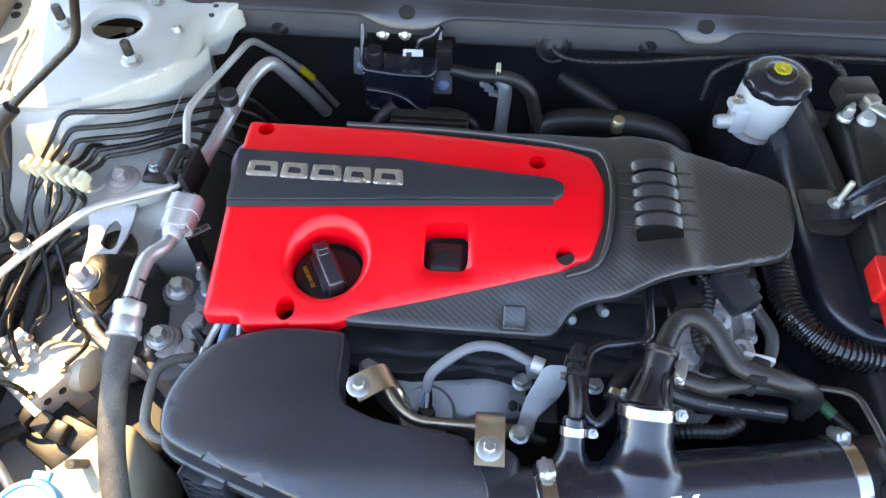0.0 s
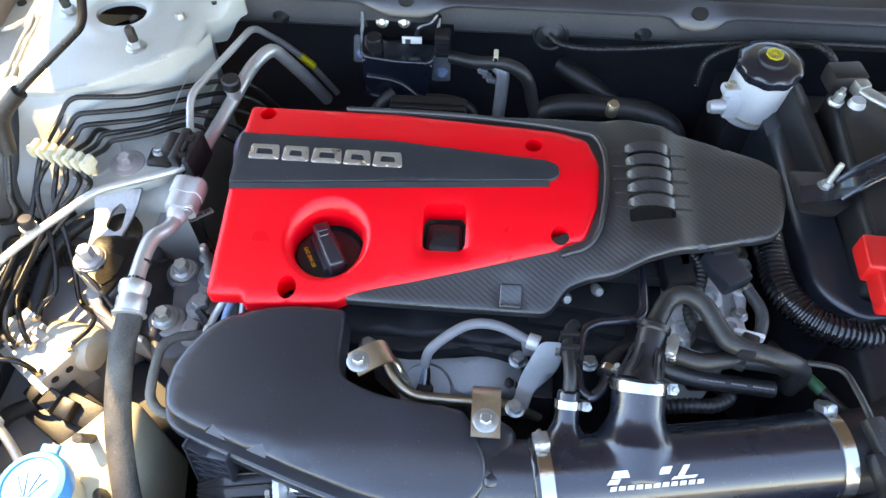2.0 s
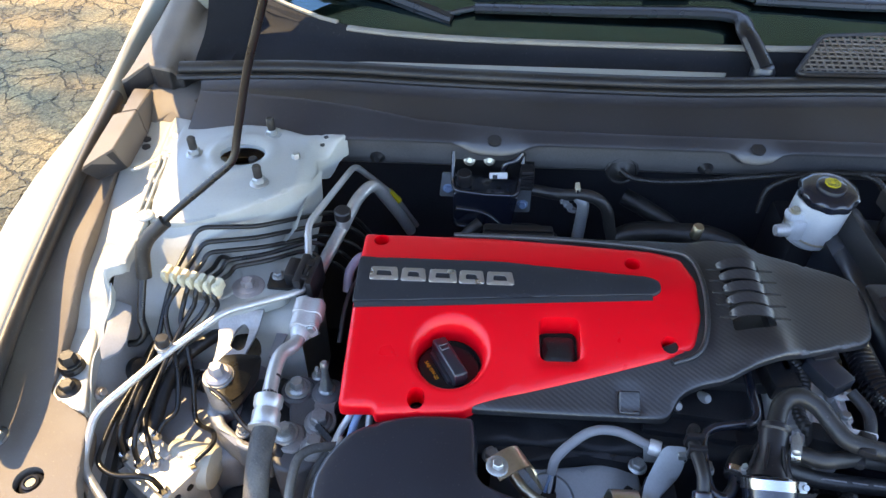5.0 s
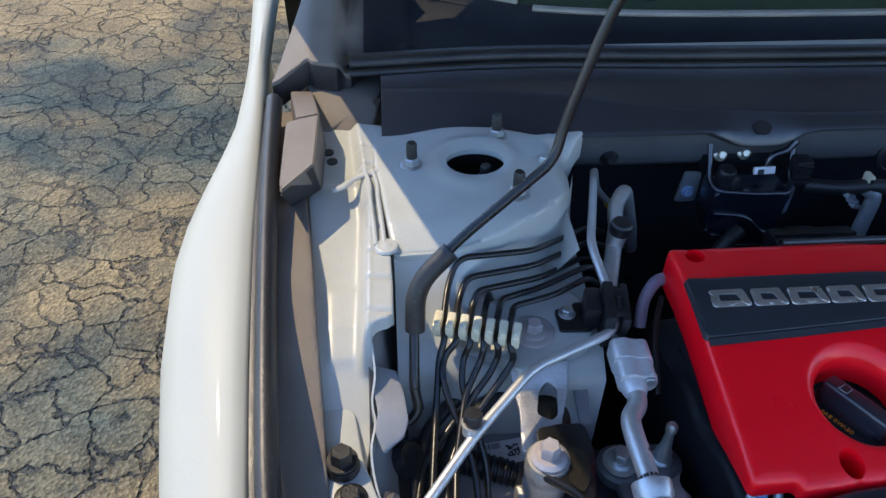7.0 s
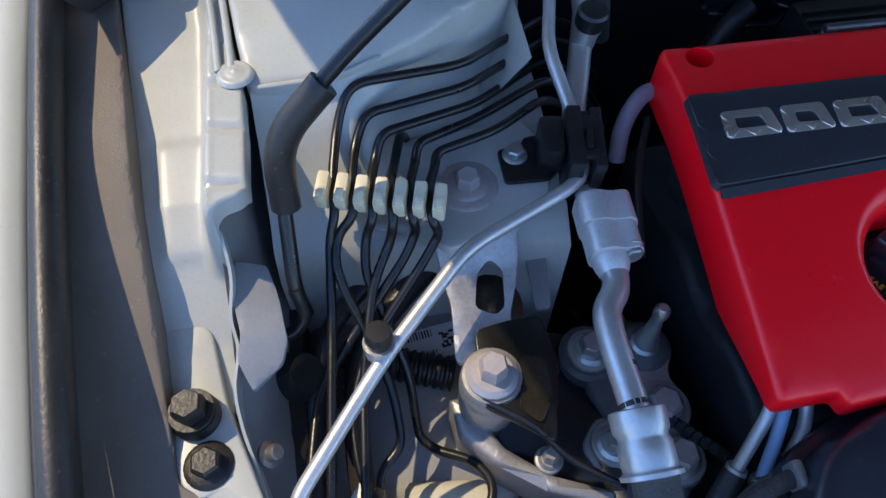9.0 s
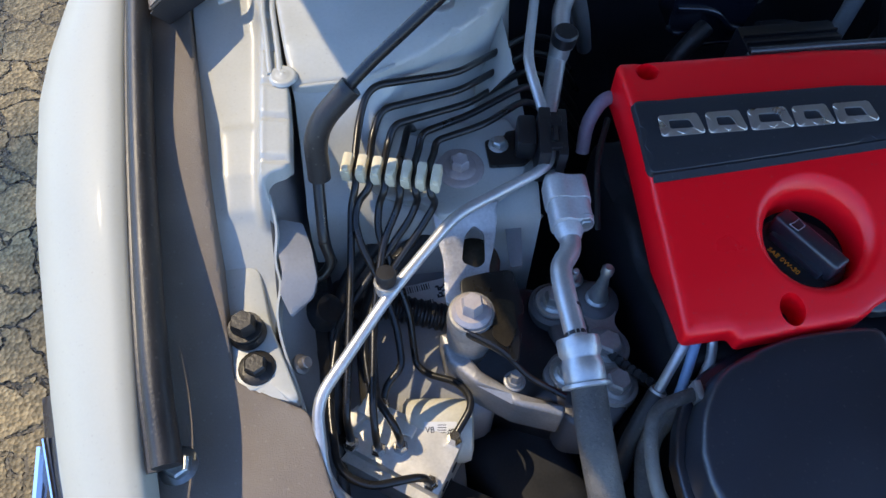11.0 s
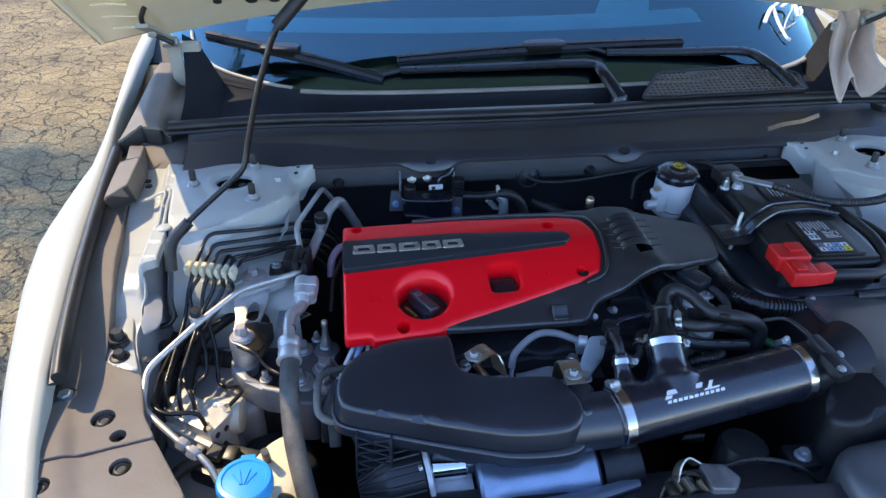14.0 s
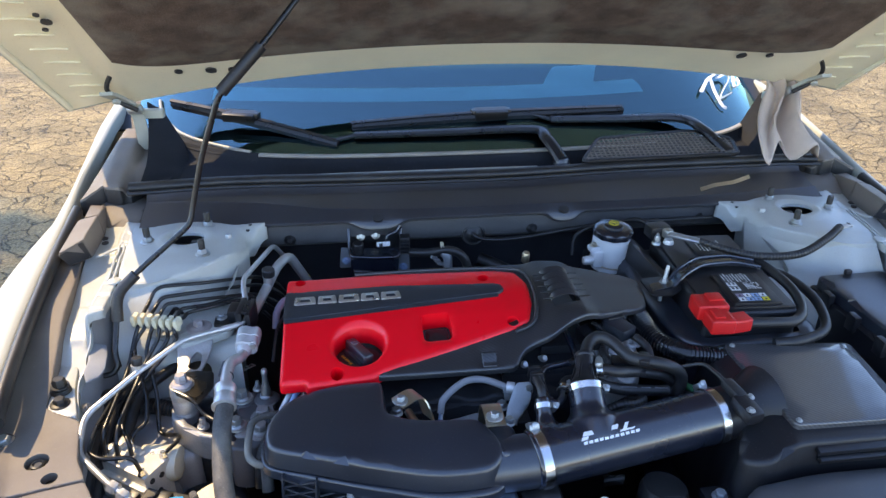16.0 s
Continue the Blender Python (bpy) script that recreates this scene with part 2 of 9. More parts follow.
CASTDARK = material("dark_grey_casting", (0.09, 0.09, 0.095), 0.5, 0.2, var=0.25, size=30, bump=0.1, grain=500, dust=0.05)
STEELDARK = material("dull_dark_steel", (0.20, 0.19, 0.185), 0.42, 0.6, var=0.2, size=70, bump=0.08)
PINKBOLT = material("dull_pinkish_bolt", (0.40, 0.36, 0.355), 0.5, 0.35, var=0.15, size=60, bump=0.08)
COWL_TOP = material("matt_cowl_plastic", (0.020, 0.022, 0.027), 0.75, var=0.25, size=9, bump=0.15, grain=800, dust=0.0, spec=0.12)
HOSE_GLOSS = material("shiny_corrugated_plastic", (0.012, 0.012, 0.014), 0.20, var=0.2, size=20, bump=0.03, spec=1.0)
HEATPIPE = material("bluish_bare_steel", (0.32, 0.41, 0.54), 0.36, 0.85, var=0.15, size=18, bump=0.08)
RIM = material("pale_rim_strip", (0.30, 0.28, 0.24), 0.5, var=0.2, size=20, bump=0.1)
# near white: the sunlit look of the dashboard top is in the colour
DASHTOP = material("sun_bright_dashboard_top", (0.837, 0.891, 0.864), 0.7, var=0.2, size=6, bump=0.2)
WALLBAND = material("dusty_grey_wall_lip", (0.088, 0.088, 0.092), 0.42, var=0.35, size=7, bump=0.08, dust=0.16)
# near black: the deep shade under the wall lip is in this colour
VOID = material("shade_black_firewall", (0.028, 0.030, 0.036), 0.6, var=0.4, size=14, bump=0.2)


# ---- building helpers ----
def thing(name, at, label="", category="", group="", kind=""):
    """A top-level Empty at its base."""
    ob = new(name)
    ob.location = at
    ob.empty_display_size = 0.02
    return tagged(ob, label, category, group, kind)


def part(name, bm, mat, parent=None, label="", smooth=38):
    """One bmesh in world coordinates as one mesh object under a thing or a part."""
    me = bpy.data.meshes.new(name)
    bmesh.ops.recalc_face_normals(bm, faces=bm.faces)
    bm.to_mesh(me)
    bm.free()
    for poly in me.polygons:
        poly.use_smooth = True
    me.set_sharp_from_angle(angle=radians(smooth))
    me.materials.append(mat)
    ob = new(name, me)
    if parent is not None:
        ob.parent = parent
        top = parent if parent.parent is None else parent.parent
        if parent.parent is None:
            ob.matrix_parent_inverse = Matrix.Translation(-parent.location)
    if label:
        tagged(ob, label)
    return ob


def V(p):
    return Vector(p)


def frame_of(axis):
    z = V(axis).normalized()
    x = z.cross(V((0, 0, 1)) if abs(z.z) < 0.9 else V((1, 0, 0))).normalized()
    return Matrix((x, z.cross(x), z)).transposed()


def fillet(pts, r, n=5, closed=False):
    """The polyline with its corners rounded."""
    pts = [V(p) for p in pts]
    out = []
    k = len(pts)
    for i, p in enumerate(pts):
        if not closed and i in (0, k - 1):
            out.append(p)
            continue
        a, b = pts[i - 1] - p, pts[(i + 1) % k] - p
        d = min(r, 0.48 * a.length, 0.48 * b.length)
        s, e = p + a.normalized() * d, p + b.normalized() * d
        for j in range(n + 1):
            t = j / n
            out.append(s * (1 - t) ** 2 + p * 2 * t * (1 - t) + e * t * t)
    return out


def spline(pts, per=8):
    """A smooth line through the points."""
    pts = [V(p) for p in pts]
    q = [2 * pts[0] - pts[1]] + pts + [2 * pts[-1] - pts[-2]]
    out = []
    for i in range(1, len(q) - 2):
        a, b, c, d = q[i - 1:i + 3]
        for j in range(per):
            t = j / per
            out.append(0.5 * (2 * b + (c - a) * t + (2 * a - 5 * b + 4 * c - d) * t * t + (3 * b - a - 3 * c + d) * t ** 3))
    return out + [pts[-1]]


def resample(pts, step):
    pts = [V(p) for p in pts]
    out, acc = [pts[0]], 0.0
    for a, b in zip(pts, pts[1:]):
        d = (b - a).length
        while acc + d >= step:
            t = (step - acc) / d
            a = a.lerp(b, t)
            d = (b - a).length
            out.append(a)
            acc = 0.0
        acc += d
    return out


def sweep(bm, pts, r, seg=12, flat=1.0, caps=True):
    """A tube along pts; r is a radius or one for each point."""
    pts = [V(p) for p in pts]
    rings, side = [], None
    for i, p in enumerate(pts):
        d = (pts[min(i + 1, len(pts) - 1)] - pts[max(i - 1, 0)]).normalized()
        if side is None:
            side = d.cross(V((0, 0, 1)) if abs(d.z) < 0.95 else V((1, 0, 0))).normalized()
        side = (side - d * side.dot(d)).normalized()
        up = d.cross(side)
        rr = r[i] if isinstance(r, (list, tuple)) else r
        rings.append([bm.verts.new(p + rr * (math.cos(a) * side + flat * math.sin(a) * up)) for a in (2 * math.pi * k / seg for k in range(seg))])
    for a, b in zip(rings, rings[1:]):
        for k in range(seg):
            bm.faces.new((a[k], a[(k + 1) % seg], b[(k + 1) % seg], b[k]))
    if caps:
        bm.faces.new(rings[0][::-1])
        bm.faces.new(rings[-1])
    return bm


def lathe(bm, base, axis, prof, seg=24):
    """Rings (radius, height) turned round an axis; closed by caps where the radius is not zero."""
    m, base = frame_of(axis), V(base)
    rings = []
    for r, h in prof:
        rings.append([bm.verts.new(base + m @ V((r * math.cos(a), r * math.sin(a), h))) for a in (2 * math.pi * k / seg for k in range(seg))])
    for a, b in zip(rings, rings[1:]):
        for k in range(seg):
            bm.faces.new((a[k], a[(k + 1) % seg], b[(k + 1) % seg], b[k]))
    bm.faces.new(rings[0][::-1])
    bm.faces.new(rings[-1])
    return bm


def box(bm, c, s, bev=0.0, rot=(0, 0, 0), seg=2):
    m = Matrix.Translation(V(c)) @ Euler([radians(a) for a in rot]).to_matrix().to_4x4() @ Matrix.Diagonal((*s, 1))
    got = bmesh.ops.create_cube(bm, size=1.0, matrix=m)
    if bev:
        es = {e for v in got["verts"] for e in v.link_edges}
        bmesh.ops.bevel(bm, geom=list(es), offset=bev, segments=seg, affect="EDGES", profile=0.6)
    return bm


def prism(bm, outline, z0, z1, bev=0.0, m=None):
    """A flat plate: an outline in x, y between two heights, its edges softened, then laid by m."""
    lo = [bm.verts.new((p[0], p[1], z0)) for p in outline]
    hi = [bm.verts.new((p[0], p[1], z1)) for p in outline]
    k = len(lo)
    fs = [bm.faces.new(lo[::-1]), bm.faces.new(hi)] + [bm.faces.new((lo[i], lo[(i + 1) % k], hi[(i + 1) % k], hi[i])) for i in range(k)]
    vs = lo + hi
    if bev:
        es = list({e for e in fs[1].edges})
        got = bmesh.ops.bevel(bm, geom=es, offset=bev, segments=2, affect="EDGES", profile=0.6)
        vs = list({v for f in bm.faces for v in f.verts})
    if m is not None:
        bmesh.ops.transform(bm, matrix=m, verts=list(bm.verts))
    return bm


def hexhead(bm, p, axis, r, h, flange=0.0, stud=0.0):
    """A bolt head with chamfer, flange and, if wanted, a stud through it."""
    p, a = V(p), V(axis).normalized()
    if flange:
        lathe(bm, p, a, [(flange, 0), (flange, h * 0.12), (flange * 0.8, h * 0.3)], 20)
    lathe(bm, p + a * h * 0.05, a, [(r, 0), (r, h * 0.85), (r * 0.82, h)], 6)
    if stud:
        lathe(bm, p + a * h, a, [(r * 0.55, 0), (r * 0.55, stud * 0.9), (r * 0.4, stud)], 12)
    return bm


def inside(poly, x, y):
    c = False
    j = len(poly) - 1
    for i in range(len(poly)):
        xi, yi, xj, yj = poly[i][0], poly[i][1], poly[j][0], poly[j][1]
        if (yi > y) != (yj > y) and x < (xj - xi) * (y - yi) / (yj - yi) + xi:
            c = not c
        j = i
    return c


def edge_gap(poly, xs):
    """The distance of each of the points xs (n x 2) from a closed outline."""
    a = np.array([(p[0], p[1]) for p in poly])
    b = np.roll(a, -1, 0)
    d = b - a
    t = np.clip(((xs[:, None, :] - a) * d).sum(2) / np.maximum((d * d).sum(1), 1e-12), 0, 1)
    return np.sqrt((((a + t[..., None] * d) - xs[:, None, :]) ** 2).sum(2)).min(1)


def ring(x, y, rx, ry=None, n=20, turn=0.0):
    ry = rx if ry is None else ry
    return [(x + rx * math.cos(a), y + ry * math.sin(a)) for a in (2 * math.pi * k / n + turn for k in range(n))]


def rounded(pts, r, n=5):
    return [(p.x, p.y) for p in fillet([(*p, 0) for p in pts], r, n, True)]


def sheet(bm, outline, zf, wall=0.02, rnd=0.006, grid=0.02, holes=(), hole_wall=0.012, flare=0.0, extra=(), clear=()):
    """A pressed or moulded panel: an outline in plan, its height a function of place, its rim rounded over and turned down by a wall."""
    from mathutils.geometry import delaunay_2d_cdt
    out = [(p[0], p[1]) for p in outline]
    area = sum(out[i][0] * out[(i + 1) % len(out)][1] - out[(i + 1) % len(out)][0] * out[i][1] for i in range(len(out)))
    if area < 0:
        out.reverse()
    dense = []
    for i, p in enumerate(out):
        q = out[(i + 1) % len(out)]
        n = max(1, int(math.dist(p, q) / (grid * 1.2)))
        dense += [(p[0] + (q[0] - p[0]) * j / n, p[1] + (q[1] - p[1]) * j / n) for j in range(n)]
    pts, cons = list(dense), [(i, (i + 1) % len(dense)) for i in range(len(dense))]
    for h in holes:
        s = len(pts)
        pts += h
        cons += [(s + i, s + (i + 1) % len(h)) for i in range(len(h))]
    cand = []
    if rnd:
        for f in (0.15, 0.5, 1.0):
            for i, p in enumerate(dense):
                a, b = dense[i - 1], dense[(i + 1) % len(dense)]
                t = V((b[0] - a[0], b[1] - a[1], 0)).normalized()
                cand.append((p[0] - t.y * rnd * f, p[1] + t.x * rnd * f, f * rnd))
    x0, x1 = min(p[0] for p in out), max(p[0] for p in out)
    y0, y1 = min(p[1] for p in out), max(p[1] for p in out)
    for i in range(int((x1 - x0) / grid) + 1):
        for j in range(int((y1 - y0) / grid) + 1):
            gx, gy = x0 + (i + 0.5 * (j % 2)) * grid, y0 + j * grid
            if not any(math.hypot(gx - c[0], gy - c[1]) < c[2] for c in clear):
                cand.append((gx, gy, max(rnd * 1.3, grid * 0.4)))
    cand += [(x, y, rnd) for x, y in extra]
    gaps = edge_gap(dense, np.array([c[:2] for c in cand]))
    for c, g in zip(cand, gaps):
        if g >= c[2] * 0.93 and inside(dense, c[0], c[1]) and not any(inside(h, c[0], c[1]) for h in holes):
            pts.append((c[0], c[1]))
    vs, _, fs, *_ = delaunay_2d_cdt([V(p).to_2d() if len(p) > 2 else Vector(p) for p in pts], cons, [], 0, 1e-5)
    xy = np.array([(v.x, v.y) for v in vs])
    gap = edge_gap(dense, xy)

    def height(x, y, d):
        z = zf(x, y)
        if rnd and d < rnd:
            z -= rnd - math.sqrt(max(0, rnd * rnd - (rnd - d) ** 2))
        return z

    bv = [bm.verts.new((x, y, height(x, y, d))) for (x, y), d in zip(xy, gap)]
    for f in fs:
        cx, cy = sum(xy[i][0] for i in f) / len(f), sum(xy[i][1] for i in f) / len(f)
        if inside(dense, cx, cy) and not any(inside(h, cx, cy) for h in holes):
            bm.faces.new([bv[i] for i in f])
    for loop, depth, fl in [(dense, wall, flare)] + [(h, hole_wall, 0.0) for h in holes]:
        if not depth:
            continue
        k = len(loop)
        top = [bm.verts.new((x, y, height(x, y, 0.0 if loop is dense else 1.0))) for x, y in loop]
        low = []
        for i, (x, y) in enumerate(loop):
            a, b = loop[i - 1], loop[(i + 1) % k]
            t = V((b[0] - a[0], b[1] - a[1], 0)).normalized()
            low.append(bm.verts.new((x + t.y * fl, y - t.x * fl, top[i].co.z - (depth(x, y) if callable(depth) else depth))))
        for i in range(k):
            bm.faces.new((top[i], top[(i + 1) % k], low[(i + 1) % k], low[i]))
    bmesh.ops.remove_doubles(bm, verts=list(bm.verts), dist=2e-5)
    return bm


def psheet(name, parent, mat, outline, zf, label="", **kw):
    f = zf if callable(zf) else (lambda x, y: zf)
    return part(name, sheet(bmesh.new(), outline, f, **kw), mat, parent, label)


def ptube(name, parent, mat, pts, r, label="", seg=12, bend=0.02, flat=1.0, smooth=False):
    line = spline(pts) if smooth else fillet(pts, bend, 6)
    return part(name, sweep(bmesh.new(), line, r, seg, flat), mat, parent, label)


def pcorr(name, parent, mat, pts, r, pitch, label="", seg=14, depth=0.12):
    """A corrugated conduit."""
    line = resample(spline(pts, 12), pitch / 4)
    rr = [r * (1 if i % 4 in (0, 1) else 1 - depth) for i in range(len(line))]
    return part(name, sweep(bmesh.new(), line, rr, seg), mat, parent, label)


def pbox(name, parent, mat, c, s, bev=0.003, rot=(0, 0, 0), label=""):
    return part(name, box(bmesh.new(), c, s, bev, rot), mat, parent, label)


def plathe(name, parent, mat, base, axis, prof, seg=24, label=""):
    return part(name, lathe(bmesh.new(), base, axis, prof, seg), mat, parent, label)


def pbolt(parent, mat, p, axis=(0, 0, 1), r=0.007, h=0.007, flange=0.0, stud=0.0, name="bolt", label=""):
    return part(name, hexhead(bmesh.new(), p, axis, r, h, flange, stud), mat, parent, label)


def pplate(name, parent, mat, outline, z0, z1, bev=0.0015, label="", m=None):
    return part(name, prism(bmesh.new(), outline, z0, z1, bev, m), mat, parent, label)


def strap(name, parent, mat, pts, width, thick, across, label=""):
    """A bent sheet-metal strip along pts, as wide as width in the direction across."""
    bm = bmesh.new()
    line = fillet(pts, 0.008, 4)
    w = V(across).normalized() * width / 2
    rows = []
    for i, p in enumerate(line):
        d = (line[min(i + 1, len(line) - 1)] - line[max(i - 1, 0)]).normalized()
        nn = d.cross(w).normalized() * thick / 2
        rows.append([bm.verts.new(p + w + nn), bm.verts.new(p - w + nn), bm.verts.new(p - w - nn), bm.verts.new(p + w - nn)])
    for a, b in zip(rows, rows[1:]):
        for k in range(4):
            bm.faces.new((a[k], a[(k + 1) % 4], b[(k + 1) % 4], b[k]))
    bm.faces.new(rows[0][::-1])
    bm.faces.new(rows[-1])
    return part(name, bm, mat, parent, label)


def clamp(parent, c, axis, r, width, screw, mat=None, name="hose_clamp"):
    """A worm-drive band with its screw housing on the side named by screw."""
    mat = mat or STEEL
    a, c = V(axis).normalized(), V(c)
    t = 0.0012
    band = plathe(name, parent, mat, c - a * width / 2, a, [(r, 0), (r + t, 0.0003), (r + t, width - 0.0003), (r, width)], 32, "stainless band clamp")
    s = V(screw)
    s = (s - a * s.dot(a)).normalized()
    tan = a.cross(s)
    m = Matrix.Translation(c + s * (r + 0.004)) @ Matrix((tan, a, s)).transposed().to_4x4()
    bm = bmesh.new()
    box(bm, (0, 0, 0), (0.018, width * 1.1, 0.008), 0.002)
    lathe(bm, (0.008, 0, 0.002), (1, 0, 0), [(0.0045, 0), (0.0045, 0.004), (0.003, 0.005)], 8)
    lathe(bm, (-0.012, 0, 0.001), (1, 0, 0), [(0.003, 0), (0.003, 0.004)], 8)
    bmesh.ops.transform(bm, matrix=m, verts=list(bm.verts))
    part("screw", bm, ZINC, band)
    return band

# ---- ground ----
def build_ground():
    bm = bmesh.new()
    xs = [-300, -60, -12] + [-5 + 0.1 * i for i in range(101)] + [12, 60, 300]
    ys = [-300, -60, -12] + [-3 + 0.1 * i for i in range(101)] + [14, 60, 300]
    vs = [[bm.verts.new((x, y, 0.012 * noise.noise((x * 0.9, y * 0.9, 0)) + 0.006 * noise.noise((x * 3, y * 3, 4)) - 0.012 if abs(x) < 6 and -4 < y < 9 else -0.012)) for x in xs] for y in ys]
    for a, b in zip(vs, vs[1:]):
        for i in range(len(xs) - 1):
            bm.faces.new((a[i], a[i + 1], b[i + 1], b[i]))
    return tagged(part("ground", bm, ASPHALT), "old cracked grey asphalt with worn aggregate", "ground", kind="structure")


build_ground()

# ---- the car's body ----
XC = 0.135
car = thing("car", (XC, 0.8, 0), "white car body with the hood propped open", "car")


def lerp_table(tab, y):
    for (a, va), (b, vb) in zip(tab, tab[1:]):
        if y <= b or b == tab[-1][0]:
            t = min(1, max(0, (y - a) / (b - a)))
            return va + (vb - va) * t
    return tab[-1][1]


HEM_X = [(-0.25, -0.50), (-0.05, -0.565), (0.10, -0.606), (0.21, -0.632), (0.31, -0.647), (0.45, -0.662), (0.60, -0.675), (0.81, -0.688), (0.92, -0.697), (1.16, -0.700), (1.5, -0.70)]
OUT_X = [(-0.25, -0.53), (-0.05, -0.615), (0.12, -0.671), (0.33, -0.724), (0.49, -0.755), (0.62, -0.768), (0.72, -0.750), (0.80, -0.730), (0.92, -0.724), (1.2, -0.748), (1.5, -0.76)]
HEM_Z = [(-0.25, 0.60), (0.10, 0.668), (0.30, 0.705), (0.50, 0.735), (0.80, 0.768), (1.0, 0.80), (1.2, 0.83), (1.5, 0.86)]


def grid_part(name, mat, rows, parent, label="", smooth=60):
    bm = bmesh.new()
    vr = [[bm.verts.new(p) for p in r] for r in rows]
    for a, b in zip(vr, vr[1:]):
        for i in range(len(a) - 1):
            bm.faces.new((a[i], a[i + 1], b[i + 1], b[i]))
    return part(name, bm, mat, parent, label, smooth)


def fender(side):
    """One front wing: a hemmed edge by the bay, a rounded shoulder and a flank down to the sill."""
    bm = bmesh.new()
    rows = []
    for k in range(36):
        y = -0.25 + k * 0.05
        xi, xo, z = lerp_table(HEM_X, y), lerp_table(OUT_X, y), lerp_table(HEM_Z, y)
        w = xi - xo
        prof = [(xi + 0.004, z - 0.030), (xi + 0.004, z - 0.003), (xi, z), (xi - 0.12 * w, z + 0.002), (xi - 0.4 * w, z - 0.004), (xi - 0.65 * w, z - 0.014),
                (xi - 0.85 * w, z - 0.033), (xi - 0.97 * w, z - 0.062), (xo, z - 0.10), (xo - 0.02, z - 0.22), (xo - 0.035, z - 0.36), (xo - 0.02, 0.26), (xo + 0.03, 0.22)]
        rows.append([bm.verts.new((x if side < 0 else 2 * XC - x, y, zz)) for x, zz in prof])
    for a, b in zip(rows, rows[1:]):
        for i in range(len(a) - 1):
            bm.faces.new((a[i], a[i + 1], b[i + 1], b[i]))
    return part("front_fender", bm, PAINT, car, "glossy white front fender", 60)


fender(-1)
fender(1)


def mir(pts, side):
    return pts if side < 0 else [(2 * XC - p[0], *p[1:]) for p in pts]


def headlight(side):
    """The swept-back tip of the head lamp outside the wing's edge, with its bright trim."""
    def row(y, inset=0.0):
        xo, z = lerp_table(OUT_X, y), lerp_table(HEM_Z, y)
        t = min(1.0, max(0.0, (0.36 - y) / 0.12))
        return [(xo + 0.012, z - 0.048 - inset), (xo - 0.004, z - 0.056 - inset), (xo - 0.004 - 0.034 * t, z - 0.070 - 0.01 * t - inset), (xo - 0.006 - 0.046 * t, z - 0.10 - inset), (xo - 0.004 - 0.05 * t, z - 0.17)]

    ys = [0.36 - 0.03 * k for k in range(17)]
    q = (lambda x: x) if side < 0 else (lambda x: 2 * XC - x)
    lamp = grid_part("headlight", GLOSSB, [[(q(x), y, z) for x, z in row(y)] for y in ys], car, "dark glossy swept-back headlight", 60)
    for i, r in ((1, 0.0022), (2, 0.0045)):
        ptube("trim", lamp, CHROME, [(q(row(y)[i][0]), y, row(y)[i][1] + 0.002) for y in ys[1::2]], r, "bright chrome lamp trim", 8, 0.03)


headlight(-1)
headlight(1)


def weatherstrip(side):
    """The rubber seal that runs along the wing's edge."""
    bm = bmesh.new()
    line = spline(mir([(-0.672, 0.815, 0.772), (-0.662, 0.66, 0.757), (-0.648, 0.50, 0.74), (-0.633, 0.36, 0.722), (-0.622, 0.285, 0.708)], side), 6)
    sweep(bm, line, [0.0095] * len(line), 12, 1.25)
    sweep(bm, [p + V((-0.010 if side < 0 else 0.010, 0, -0.009)) for p in line], 0.006, 8, 0.5)
    part("weatherstrip", bm, RUBBER, car, "black rubber fender seal")


weatherstrip(-1)
weatherstrip(1)


def liner_z(x, y):
    t = min(1.0, max(0.0, (y - 0.30) / 0.27))
    z = 0.667 + 0.066 * t * t * (3 - 2 * t) + 0.04 * max(0.0, y - 0.57) + 0.05 * min(0.0, y - 0.2)
    fold = -0.625 + 0.30 * max(0.0, 0.30 - y)
    return z + 0.006 * (1 - math.tanh((x - fold) / 0.006)) * min(1.0, max(0.0, (0.32 - y) / 0.10)) * 0.5


